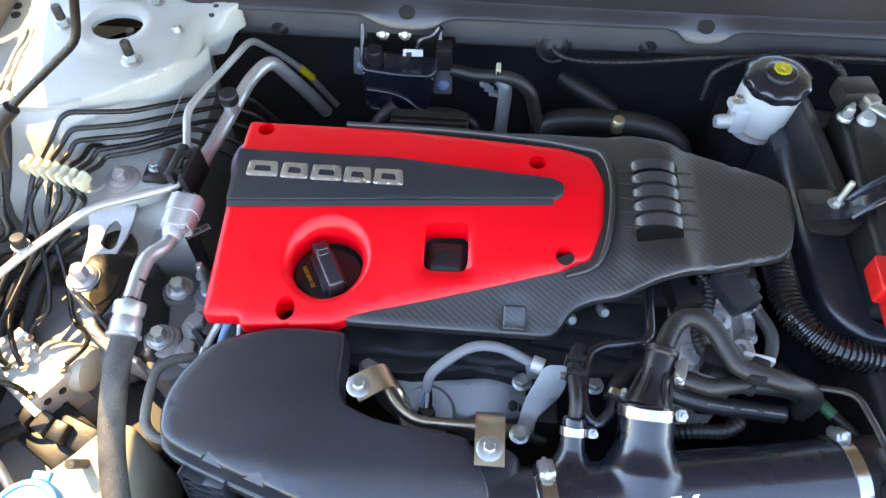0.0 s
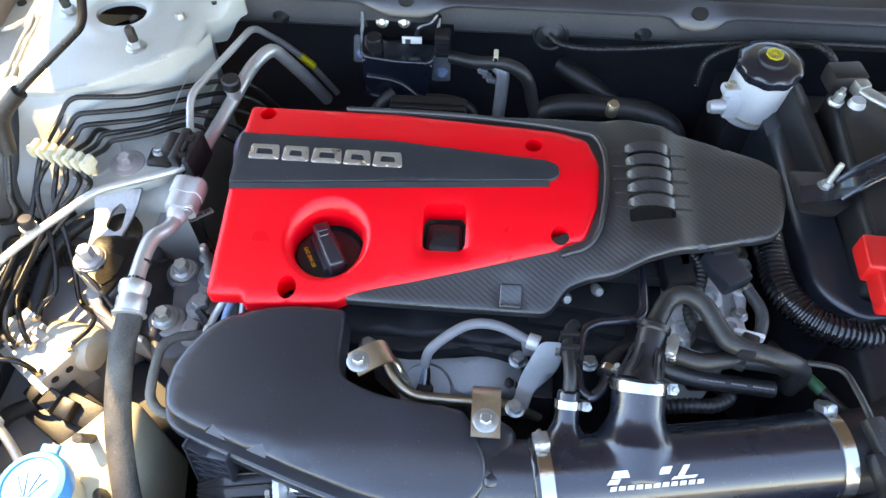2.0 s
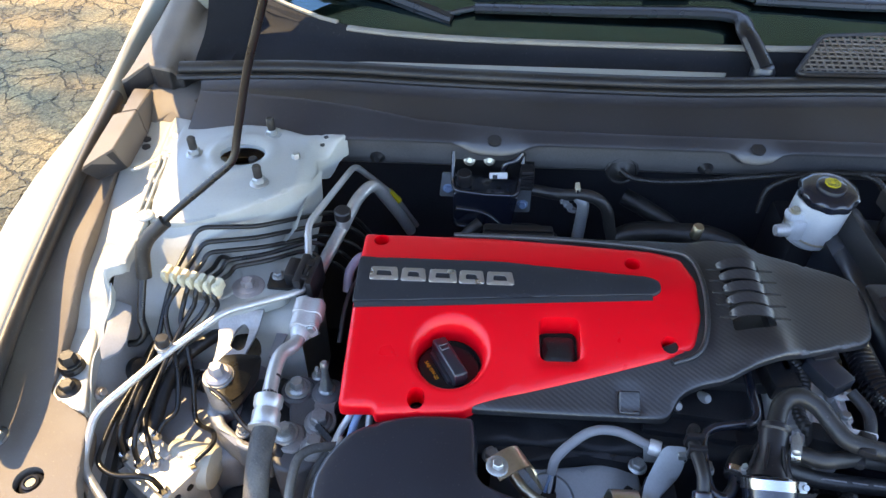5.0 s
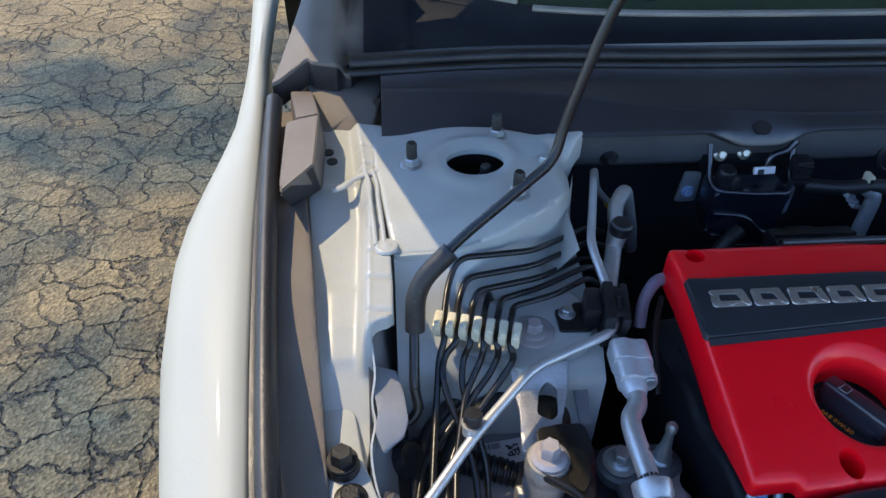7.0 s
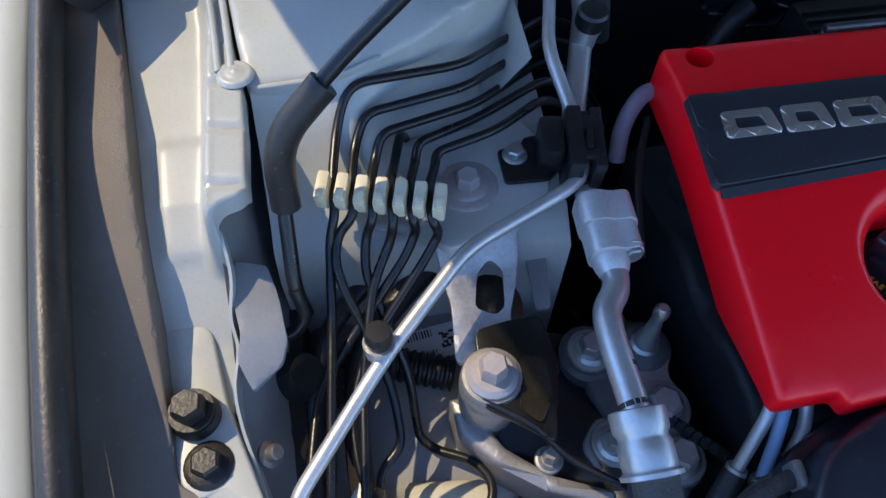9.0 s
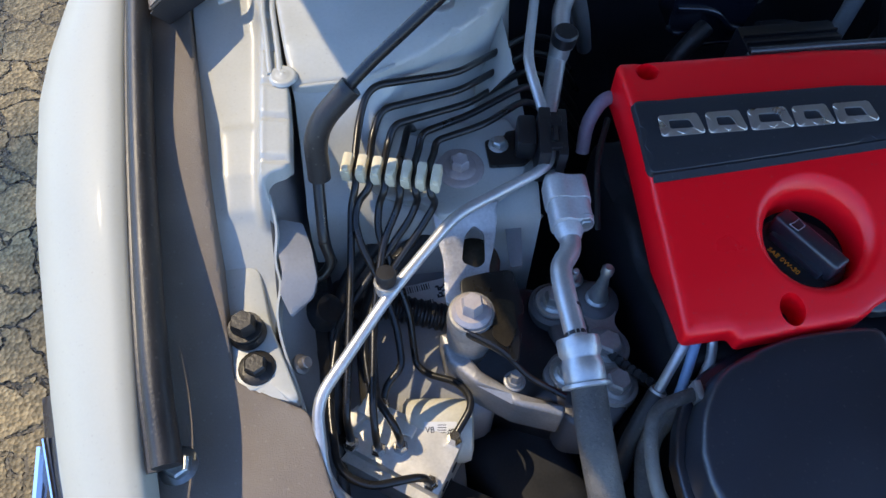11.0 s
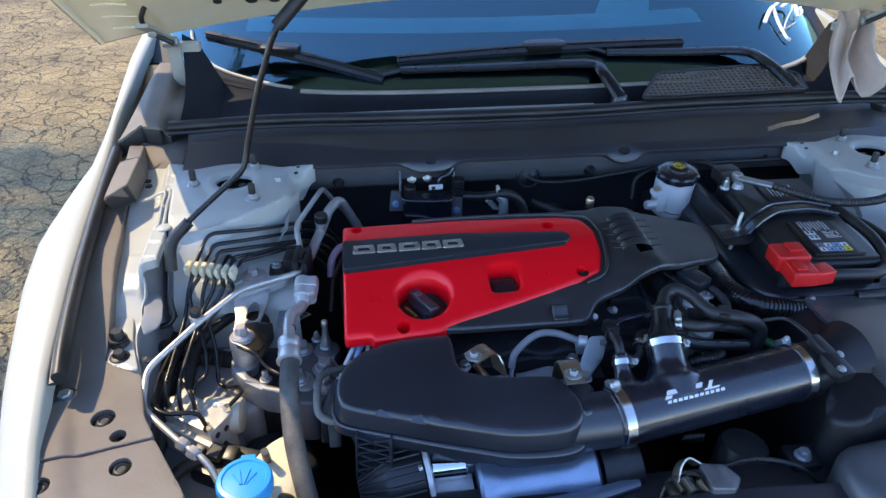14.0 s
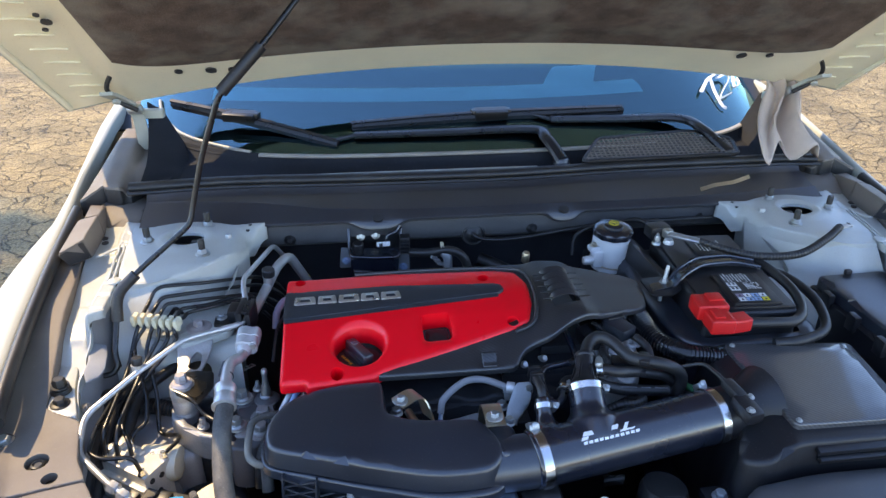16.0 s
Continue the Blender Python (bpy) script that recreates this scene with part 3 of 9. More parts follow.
def fender_covers(side):
    """The two moulded covers between wing and bay, with their push clips."""
    s = (lambda x: x) if side < 0 else (lambda x: 2 * XC - x)
    zf = (lambda x, y: liner_z(x, y)) if side < 0 else (lambda x, y: liner_z(2 * XC - x, y))
    rear = rounded([(-0.690, 0.84), (-0.668, 0.55), (-0.652, 0.36), (-0.642, 0.25), (-0.634, 0.183), (-0.500, 0.213), (-0.520, 0.25), (-0.540, 0.325), (-0.592, 0.352), (-0.5965, 0.40), (-0.604, 0.47), (-0.615, 0.575), (-0.627, 0.67), (-0.634, 0.72), (-0.636, 0.84)], 0.006)
    holes = [ring(-0.570, 0.251, 0.015), ring(-0.544, 0.219, 0.010), ring(-0.629, 0.297, 0.014)]
    front = rounded([(-0.633, 0.180), (-0.60, 0.04), (-0.55, -0.10), (-0.36, -0.10), (-0.42, 0.06), (-0.452, 0.130), (-0.499, 0.210)], 0.006)
    holes2 = [ring(-0.530, 0.172, 0.013), ring(-0.612, 0.150, 0.012)]
    a = psheet("side_cover", car, LINER, mir(rear, side), zf, "brown-grey textured plastic side cover", wall=0.03, rnd=0.0015, grid=0.006, holes=[mir(h, side) for h in holes])
    b = psheet("front_cover", car, LINER, mir(front, side), lambda x, y: zf(x, y) - 0.001, "brown-grey textured plastic front cover", wall=0.03, rnd=0.0015, grid=0.012, holes=[mir(h, side) for h in holes2])
    for host, x, y, mat in ((a, -0.570, 0.251, BLACK), (b, -0.530, 0.172, BOLTBLACK), (b, -0.612, 0.150, BOLTBLACK)):
        plathe("push_clip", host, mat, (s(x), y, liner_z(x, y) - 0.011), (0, 0, 1), [(0.012, 0), (0.012, 0.003), (0.009, 0.0045), (0.0085, 0.007), (0.006, 0.008), (0.005, 0.006), (0.004, 0.006)], 20)
    pbolt(a, ZINC, (s(-0.629), 0.297, liner_z(-0.629, 0.297) - 0.006), r=0.0095, h=0.010, flange=0.0155, label="domed zinc-plated bolt")
    plathe("floor_of_recess", a, BLACK, (s(-0.556), 0.236, 0.640), (0, 0, 1), [(0.04, 0), (0.04, 0.004)], 20)
    plathe("floor_of_recess", b, BLACK, (s(-0.57), 0.162, 0.637), (0, 0, 1), [(0.06, 0), (0.06, 0.003)], 20)


fender_covers(-1)
fender_covers(1)


def corner_pieces(side):
    """Moulded blocks where wing, cowl and tower meet."""
    f = lambda p: p if side < 0 else (2 * XC - p[0], *p[1:])
    for pts in (
        [(-0.6555, 0.840, 0.772), (-0.6310, 0.8455, 0.7680), (-0.6150, 0.7580, 0.7870), (-0.6400, 0.7580, 0.7820), (-0.660, 0.840, 0.725), (-0.624, 0.845, 0.725), (-0.610, 0.758, 0.725), (-0.648, 0.758, 0.725)],
        [(-0.652, 0.756, 0.778), (-0.640, 0.756, 0.782), (-0.6150, 0.756, 0.787), (-0.6149, 0.6664, 0.782), (-0.6284, 0.6564, 0.779), (-0.6458, 0.6307, 0.774), (-0.6490, 0.650, 0.770), (-0.6403, 0.6519, 0.740), (-0.6119, 0.6803, 0.740), (-0.610, 0.756, 0.730), (-0.656, 0.756, 0.730)],
    ):
        bm = bmesh.new()
        bmesh.ops.convex_hull(bm, input=[bm.verts.new(f(p)) for p in pts])
        bmesh.ops.dissolve_limit(bm, angle_limit=radians(3), verts=list(bm.verts), edges=list(bm.edges))
        bmesh.ops.bevel(bm, geom=list(bm.edges), offset=0.0012, segments=2, affect="EDGES")
        part("corner_block", bm, LINER, car, "brown-grey moulded corner block", 30)
    real = lambda x: x if side < 0 else 2 * XC - x
    fall = lambda x: 0.5 + 0.5 * math.tanh((real(x) + 0.5945) / 0.004)
    zf = lambda x, y: 0.802 - 0.020 * fall(x) * min(1.0, max(0.0, (0.93 - y) / 0.03)) + 0.25 * max(0.0, y - 0.87) * (1 - 0.6 * fall(x)) - 0.55 * max(0.0, -0.634 - real(x))
    teeth = [(-0.680, 0.8530), (-0.668, 0.8500), (-0.640, 0.8670), (-0.634, 0.8670), (-0.630, 0.8590), (-0.624, 0.8560), (-0.6000, 0.8500), (-0.5960, 0.8570), (-0.5915, 0.8600), (-0.5840, 0.8590), (-0.5780, 0.8740), (-0.569, 0.884), (-0.567, 0.96), (-0.572, 1.07), (-0.632, 1.07), (-0.645, 1.02), (-0.658, 0.95), (-0.669, 0.90)]
    dark = lambda y: lerp_table([(0.85, 0.790), (0.95, 0.815), (1.02, 0.868), (1.08, 0.935)], y)
    grid_part("cowl_cheek", COWL_TOP, [[f((-0.568 - 0.10 * max(0.0, y - 0.98), y, dark(y))), f((-0.548, y + 0.004, dark(y) - 0.02)), f((-0.515, y + 0.01, 0.795 + 0.3 * max(0.0, y - 1.0))), f((-0.49, y + 0.02, 0.765 + 0.3 * max(0.0, y - 1.0)))] for y in [0.875 + 0.0205 * k for k in range(10)]], car, "black moulded cheek at the end of the cowl")
    psheet("corner_cover", car, LINER, mir(rounded(teeth, 0.004), side), zf, "brown-grey moulded corner cover with a toothed edge", wall=0.004, rnd=0.0015, grid=0.008)
    psheet("corner_seal", car, RUBBER, mir(rounded(teeth, 0.004), side), lambda x, y: zf(x, y) - 0.0045, "black seal block below the corner cover", wall=0.030, rnd=0.001, grid=0.012)
    # black panel added over the block's front face to paint its shade
    bm = bmesh.new()
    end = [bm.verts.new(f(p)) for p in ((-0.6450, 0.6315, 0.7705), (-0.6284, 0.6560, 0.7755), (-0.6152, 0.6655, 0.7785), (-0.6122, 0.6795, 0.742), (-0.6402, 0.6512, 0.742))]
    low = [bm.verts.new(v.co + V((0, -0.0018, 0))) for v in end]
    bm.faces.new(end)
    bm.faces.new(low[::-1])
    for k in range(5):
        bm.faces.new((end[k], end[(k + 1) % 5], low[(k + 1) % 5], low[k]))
    part("shaded_end", bm, INK, car, "black panel as the shaded end of the corner block")
    psheet("drip_ledge", car, LINER, mir(rounded([(-0.640, 0.90), (-0.54, 0.90), (-0.556, 0.792), (-0.562, 0.790), (-0.612, 0.786), (-0.640, 0.80)], 0.004), side), lambda x, y: 0.764 - 0.36 * max(0.0, 0.831 - y), "brown-grey ledge below the cover", wall=0.03, rnd=0.004, grid=0.02)


corner_pieces(-1)
corner_pieces(1)


FLANGE_Z = [(0.30, 0.655), (0.34, 0.656), (0.40, 0.664), (0.43, 0.672), (0.455, 0.684), (0.478, 0.696), (0.51, 0.706), (0.55, 0.711), (0.62, 0.722), (0.70, 0.738), (0.80, 0.744)]


def inner_flange_z(x, y):
    """A low smooth panel by the wing, a raised ridge along the tower with pressed notches, and a soft pad."""
    s = lambda t: 0.5 + 0.5 * math.tanh(t)
    low = lerp_table(FLANGE_Z, y)
    crease = -0.5665 - 0.10 * max(0.0, y - 0.64)
    up = s((x - crease) / 0.0034) * s((y - 0.470) / 0.003)
    z = low + (0.7495 + 0.02 * (y - 0.55) - low) * up
    for yc in (0.4905, 0.531, 0.566, 0.603, 0.640, 0.703, 0.737):
        z -= 0.0032 * s((0.0026 - abs(y - yc + 0.15 * (x + 0.55))) / 0.0014) * up
    z += 0.0015 * s((0.002 - abs(x - crease - 0.006)) / 0.0012) * up
    z += 0.0032 * s((0.0385 - abs(y - 0.5155)) / 0.0035) * s((0.0160 - abs(x + 0.5835 + 0.05 * (y - 0.515))) / 0.003) * (1 - up)
    z += 0.003 * s((y - 0.690) / 0.002)
    return z


def inner_panels(side):
    """The painted flange beside the strut tower, the wall under it and the bolted lug in front."""
    q = lambda x: x if side < 0 else 2 * XC - x
    out = rounded([(-0.634, 0.80), (-0.628, 0.70), (-0.620, 0.60), (-0.613, 0.52), (-0.606, 0.455), (-0.602, 0.41), (-0.598, 0.36), (-0.570, 0.350), (-0.567, 0.385), (-0.560, 0.415), (-0.558, 0.445), (-0.5585, 0.473), (-0.552, 0.479), (-0.543, 0.4815), (-0.5385, 0.487), (-0.5385, 0.52), (-0.540, 0.56), (-0.546, 0.60), (-0.556, 0.70), (-0.545, 0.78)], 0.003)
    psheet("inner_fender", car, PAINT_IN, mir(out, side), lambda x, y: inner_flange_z(q(x), y), "white painted inner fender flange", wall=0.012, rnd=0.002, grid=0.0042 if side > 0 else 0.0025)
    lug = rounded([(-0.604, 0.443), (-0.575, 0.443), (-0.567, 0.395), (-0.544, 0.330), (-0.590, 0.346), (-0.596, 0.371), (-0.604, 0.41)], 0.010)
    m = psheet("bolt_lug", car, PAINT_IN, mir(lug, side), lambda x, y: 0.672 + 0.14 * max(0, y - 0.40), "white painted bolting lug", wall=0.012, rnd=0.002, grid=0.015)
    edge = [(-0.5585, 0.476, 0.722), (-0.5562, 0.455, 0.706), (-0.5590, 0.435, 0.694), (-0.5565, 0.418, 0.687), (-0.5600, 0.398, 0.680), (-0.5575, 0.376, 0.670), (-0.550, 0.350, 0.660), (-0.545, 0.330, 0.654)]
    strap("flange_edge", car, PAINT_IN, spline([(q(x), y, z - 0.006) for x, y, z in edge], 5), 0.016, 0.0018, (0, 0, 1), "wavy upright sheet edge of the side wall")
    plathe("wall_screw", car, STEELDARK, (q(-0.5475), 0.3665, 0.655), (0.75 if side < 0 else -0.75, -0.1, 0.65), [(0.008, 0), (0.008, 0.002), (0.005, 0.003), (0.005, 0.008), (0.004, 0.009)], 14, "small dull wall screw")
    pbolt(m, BOLTBLACK, (q(-0.583), 0.388, 0.673), r=0.0095, h=0.022, flange=0.014, label="tall black bolt with ribbed collar")
    for k in range(3):
        plathe("washer", m, BOLTBLACK, (q(-0.583), 0.388, 0.674 + 0.004 * k), (0, 0, 1), [(0.0125, 0), (0.013, 0.0012), (0.0125, 0.0024)], 20)
    pbolt(m, BOLTBLACK, (q(-0.576), 0.360, 0.672), r=0.0085, h=0.010, flange=0.0135, label="low black hex bolt")
    flap = mir(rounded([(-0.556, 0.470), (-0.538, 0.467), (-0.532, 0.445), (-0.529, 0.421), (-0.533, 0.409), (-0.550, 0.395), (-0.557, 0.411), (-0.554, 0.425), (-0.5575, 0.445)], 0.0025), side)
    psheet("flap", car, SHEET, flap, lambda x, y: 0.694 + 0.12 * (y - 0.44) + 0.30 * min(0, y - 0.425) - 0.25 * (q(x) + 0.545), "bent grey sheet-metal flap", wall=0.0025, rnd=0.0006, grid=0.006)
    plathe("grommet", car, RUBBER, (q(-0.535), 0.425, 0.622), (0.6 if side < 0 else -0.6, -0.2, 0.8), [(0.017, 0), (0.017, 0.006), (0.014, 0.010), (0.012, 0.016)], 20, "black ribbed grommet")
    bm = bmesh.new()
    rows = []
    for k in range(40):
        y = 0.05 + k * 0.018
        top = lerp_table([(0.05, 0.630), (0.34, 0.640), (0.40, 0.664), (0.45, 0.690), (0.50, 0.725), (0.80, 0.735)], y)
        prof = [(-0.562, top), (-0.552, top - 0.02), (-0.538, 0.62), (-0.535, 0.55), (-0.52, 0.40), (-0.52, 0.22)]
        rows.append([bm.verts.new((q(x), y, z)) for x, z in prof])
    for a, b in zip(rows, rows[1:]):
        for i in range(5):
            bm.faces.new((a[i], a[i + 1], b[i + 1], b[i]))
    part("side_wall", bm, SHEET, car, "grey painted inner side wall", 60)
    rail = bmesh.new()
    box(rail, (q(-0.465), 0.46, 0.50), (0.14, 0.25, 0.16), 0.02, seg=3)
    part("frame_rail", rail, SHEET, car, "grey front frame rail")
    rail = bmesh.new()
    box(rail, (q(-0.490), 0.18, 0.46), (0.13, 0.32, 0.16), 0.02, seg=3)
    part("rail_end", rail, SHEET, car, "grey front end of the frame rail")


inner_panels(-1)
inner_panels(1)


def tower(side):
    """A strut tower: domed top plate with a round opening, studs with nuts, a raked front wall and pressed ribs."""
    q = lambda x: x if side < 0 else 2 * XC - x
    cx, cy = -0.449, 0.690
    def zt(x, y):
        x = q(x)
        r = math.hypot(x - cx, (y - cy))
        z = 0.757 + 0.006 * math.exp(-((r / 0.085) ** 6)) + 0.005 * math.exp(-(((r - 0.041) / 0.009) ** 2))
        z -= 0.9 * max(0.0, x + 0.365) * min(1.0, max(0.0, (0.742 - y) / 0.02))
        z -= 0.30 * max(0.0, 0.598 - y)
        z -= 0.0022 * min(1.0, max(0.0, (x + 0.349) / 0.002)) * min(1.0, max(0.0, (0.705 - y) / 0.01))
        return z
    out = rounded([(-0.560, 0.772), (-0.507, 0.776), (-0.458, 0.770), (-0.42, 0.766), (-0.375, 0.752), (-0.342, 0.759), (-0.3175, 0.7615), (-0.3165, 0.7555), (-0.338, 0.728), (-0.353, 0.706), (-0.346, 0.682), (-0.352, 0.655), (-0.368, 0.630), (-0.393, 0.606), (-0.43, 0.584), (-0.484, 0.5645), (-0.538, 0.562), (-0.543, 0.60), (-0.556, 0.70)], 0.006)
    t = psheet("strut_tower", car, PAINT_IN, mir(out, side), zt, "white painted strut tower top", wall=0.03, rnd=0.004, grid=0.007, holes=[ring(q(cx), cy, 0.031, 0.0245, 32)], hole_wall=0.006)
    plathe("strut_mount", t, BLACK, (q(cx), cy, 0.716), (0, 0, 1), [(0.05, 0), (0.05, 0.004), (0.024, 0.008), (0.020, 0.014), (0.012, 0.016)], 24, "black strut mount inside the opening")
    pbolt(t, ZINC, (q(cx + 0.012), cy + 0.002, 0.734), r=0.0085, h=0.010, flange=0.013)
    plathe("strut_rod", t, BOLTBLACK, (q(cx + 0.012), cy + 0.002, 0.743), (0, 0, 1), [(0.0065, 0), (0.0065, 0.012), (0.005, 0.014)], 14, "black threaded rod end")
    pbox("mount_rib", t, STEELDARK, (q(cx - 0.010), cy + 0.006, 0.735), (0.030, 0.004, 0.004), 0.001)
    for x, y in ((-0.516, 0.690), (-0.412, 0.632), (-0.420, 0.742)):
        z = zt(q(x), y)
        pbolt(t, ZINC, (q(x), y, z - 0.001), r=0.0085, h=0.010, flange=0.0125, name="nut", label="zinc-plated nut")
        plathe("stud", t, BOLTBLACK, (q(x), y, z + 0.008), (0, 0, 1), [(0.0058, 0), (0.0058, 0.017), (0.0045, 0.019)], 14, "black threaded stud")
    pbolt(t, ZINC, (q(-0.376), 0.690, zt(q(-0.376), 0.690) - 0.003), r=0.006, h=0.010, flange=0.009, name="nut", label="small zinc-plated nut")
    for x, y in ((-0.345, 0.7475), (-0.349, 0.736)):
        plathe("hole", t, INK, (q(x), y, zt(q(x), y) - 0.002), (0, 0, 1), [(0.0035, 0), (0.0035, 0.0028)], 12)
    bm = bmesh.new()
    rows = []
    rim_y = [(-0.537, 0.566), (-0.484, 0.5685), (-0.43, 0.588), (-0.393, 0.610), (-0.368, 0.634), (-0.352, 0.658), (-0.342, 0.69)]
    for k in range(28):
        x = -0.537 + 0.0072 * k
        w = min(1.0, max(0.0, (x + 0.485) / 0.05))
        w = w * w * (3 - 2 * w)
        ty, wave = lerp_table(rim_y, x), 0.003 * math.sin(0.5 * k) * (1 - w)
        soft = ((ty, 0.744), (ty - 0.010, 0.734), (0.535, 0.712), (0.505, 0.686), (0.487, 0.676), (0.478, 0.655), (0.476, 0.50))
        hard = ((ty, 0.744), (ty - 0.006, 0.728), (ty - 0.012, 0.704), (ty - 0.022, 0.684), (0.500, 0.672), (0.478, 0.655), (0.476, 0.50))
        rows.append([bm.verts.new((q(x), u[0] + (v[0] - u[0]) * w + wave, u[1] + (v[1] - u[1]) * w)) for u, v in zip(soft, hard)])
    for a, b in zip(rows, rows[1:]):
        for i in range(len(a) - 1):
            bm.faces.new((a[i], a[i + 1], b[i + 1], b[i]))
    part("tower_front", bm, PAINT_IN, car, "white painted raked front wall of the strut tower", 60)
    bm = bmesh.new()
    for dx in (-0.0045, 0.0035):
        sweep(bm, spline([V((q(x + dx), y, z)) for x, y, z in ((-0.561, 0.690, 0.7560), (-0.556, 0.665, 0.7558), (-0.555, 0.64, 0.7560), (-0.552, 0.61, 0.7545), (-0.549, 0.572, 0.752))], 5), 0.0024, 8, 0.8)
    sweep(bm, spline([V((q(x), y, z)) for x, y, z in ((-0.600, 0.668, 0.7475), (-0.588, 0.672, 0.7490), (-0.576, 0.684, 0.7510), (-0.552, 0.690, 0.7560))], 5), 0.0045, 8, 0.5)
    lathe(bm, (q(-0.5435), 0.5695, 0.7505), (0, 0, 1), [(0.0115, 0), (0.0105, 0.0022), (0.0085, 0.0030), (0.0070, 0.0024), (0.0052, 0.0036), (0.0032, 0.0032), (0.0012, 0.0044)], 16)
    sweep(bm, spline([V((q(x), y, z)) for x, y, z in ((-0.532, 0.5622, 0.7462), (-0.51, 0.5632, 0.7466), (-0.484, 0.5645, 0.7470), (-0.455, 0.574, 0.7500))], 5), 0.0016, 6, 0.7)
    part("seam_sealer", bm, PAINT_IN, car, "white seam sealer bead", 60)
    for x, y in ((-0.608, 0.745), (-0.603, 0.728)):
        plathe("hole", car, INK, (q(x), y, inner_flange_z(x, y) - 0.002), (0, 0, 1), [(0.006, 0), (0.006, 0.004)], 14)
    bm = bmesh.new()
    for a, b in (((-0.356, 0.70), (-0.356, 0.45)),):
        rows = []
        for k in range(6):
            y = 0.58 + 0.04 * k
            rows.append([bm.verts.new((q(-0.356), y, 0.730)), bm.verts.new((q(-0.385), y, 0.690)), bm.verts.new((q(-0.395), y, 0.45)), bm.verts.new((q(-0.40), y, 0.22))])
        for r1, r2 in zip(rows, rows[1:]):
            for i in range(3):
                bm.faces.new((r1[i], r1[i + 1], r2[i + 1], r2[i]))
    part("tower_flank", bm, PAINT_IN, car, "white painted flank of the strut tower", 60)


tower(-1)
tower(1)


# ---- firewall, cowl and seal ----
SEAL_Y = [(-0.62, 0.857), (-0.572, 0.860), (-0.478, 0.871), (-0.358, 0.876), (-0.20, 0.865), (0.0, 0.859), (0.18, 0.857), (0.43, 0.876), (0.556, 0.876), (0.82, 0.880), (0.90, 0.860)]
RIDGE_Y = [(-0.62, 0.829), (-0.495, 0.827), (-0.40, 0.820), (-0.31, 0.807), (-0.212, 0.785), (-0.06, 0.772), (0.16, 0.770), (0.45, 0.770), (0.63, 0.775), (0.90, 0.790)]


def cowl_row(x):
    """Profile across the car, from the bay's rear wall over the cowl to the glass."""
    u = (x - XC) / 0.75
    dip = 0.016 * math.exp(-(((x + 0.105) / 0.045) ** 4)) + 0.016 * math.exp(-(((x - 0.265) / 0.03) ** 4))
    wav = lerp_table(SEAL_Y, x) - 0.872
    rg = max(0.770, lerp_table(RIDGE_Y, x))
    return [(0.790, 0.691), (0.778, 0.694), (0.773, 0.700), (0.768, 0.715), (0.765 - dip * 0.3, 0.742 - dip), (0.7625 - dip * 0.3, 0.745 - dip), (0.757 - dip * 0.3, 0.747 - dip), (0.752 - dip * 0.3, 0.750 - dip), (0.752 - dip * 0.3, 0.753 - dip), (0.756, 0.757 - 0.4 * dip), (rg - 0.004, 0.757 + 0.25 * (rg - 0.756)), (rg, 0.7605 + 0.25 * (rg - 0.756)), (rg + 0.004, 0.758 + 0.25 * (rg - 0.756)), (0.836 + wav, 0.777), (0.842 + wav, 0.779), (0.850 + wav, 0.788), (0.885 + wav, 0.788)]


XS = [-0.548 + 0.01366 * k for k in range(101)]
firewall = grid_part("wall_lip", COWL, [[(x, y, z) for y, z in cowl_row(x)[4:]] for x in XS], car, "charcoal pressed lip over the rear wall", 40)
grid_part("wall_band", WALLBAND, [[(x, y, z) for y, z in cowl_row(x)[:5]] for x in XS], car, "dusty dark grey band of the rear wall", 40)
# recessed firewall, coloured dark for the shade below the band
grid_part("firewall", VOID, [[(x, 0.772, 0.70), (x, 0.86, 0.694), (x, 0.87, 0.60), (x, 0.86, 0.20)] for x in XS], car, "firewall in the depth, its shade put into a near-black colour")


def seal_y(x):
    return sum(lerp_table(SEAL_Y, x + 0.03 * k) for k in (-2, -1, 0, 1, 2)) / 5 + 0.003


bm = bmesh.new()
line = [V((x, seal_y(x), 0.796)) for x in [-0.585 + 0.0145 * k for k in range(101)]]
sweep(bm, line, 0.012, 12, 0.8)
sweep(bm, [p + V((0, -0.017, -0.006)) for p in line], 0.006, 8, 0.7)
part("cowl_seal", bm, RUBBER, car, "black rubber hood seal along the cowl")


def glass_y(x):
    u = (x - XC) / 0.75
    return 0.955 + 0.03 * u * u + 0.20 * abs(u) ** 5


def cowl_top_row(x):
    gy = glass_y(x)
    return [(x, 0.868, 0.788), (x, 0.885, 0.784), (x, 0.90, 0.782), (x, gy - 0.055, 0.786), (x, gy - 0.025, 0.792), (x, gy - 0.012, 0.806), (x, gy - 0.004, 0.815), (x, gy + 0.006, 0.810)]


grid_part("cowl_panel", COWL_TOP, [cowl_top_row(x) for x in [-0.60 + 0.0147 * k for k in range(101)]], car, "charcoal plastic cowl panel below the glass")


# added white strip: stands in for sunlight on the cowl behind the seal
bm = bmesh.new()
prism(bm, [(-0.43, 0.895), (-0.36, 0.884), (-0.20, 0.876), (0.0, 0.872), (0.17, 0.874), (0.235, 0.884), (0.245, 0.905), (0.10, 0.905), (-0.10, 0.905), (-0.30, 0.906)], 0.784, 0.793, 0.002)
part("sunlit_cowl_strip", bm, PAINT, car, "added white strip as sunlit cowl behind the hood seal")


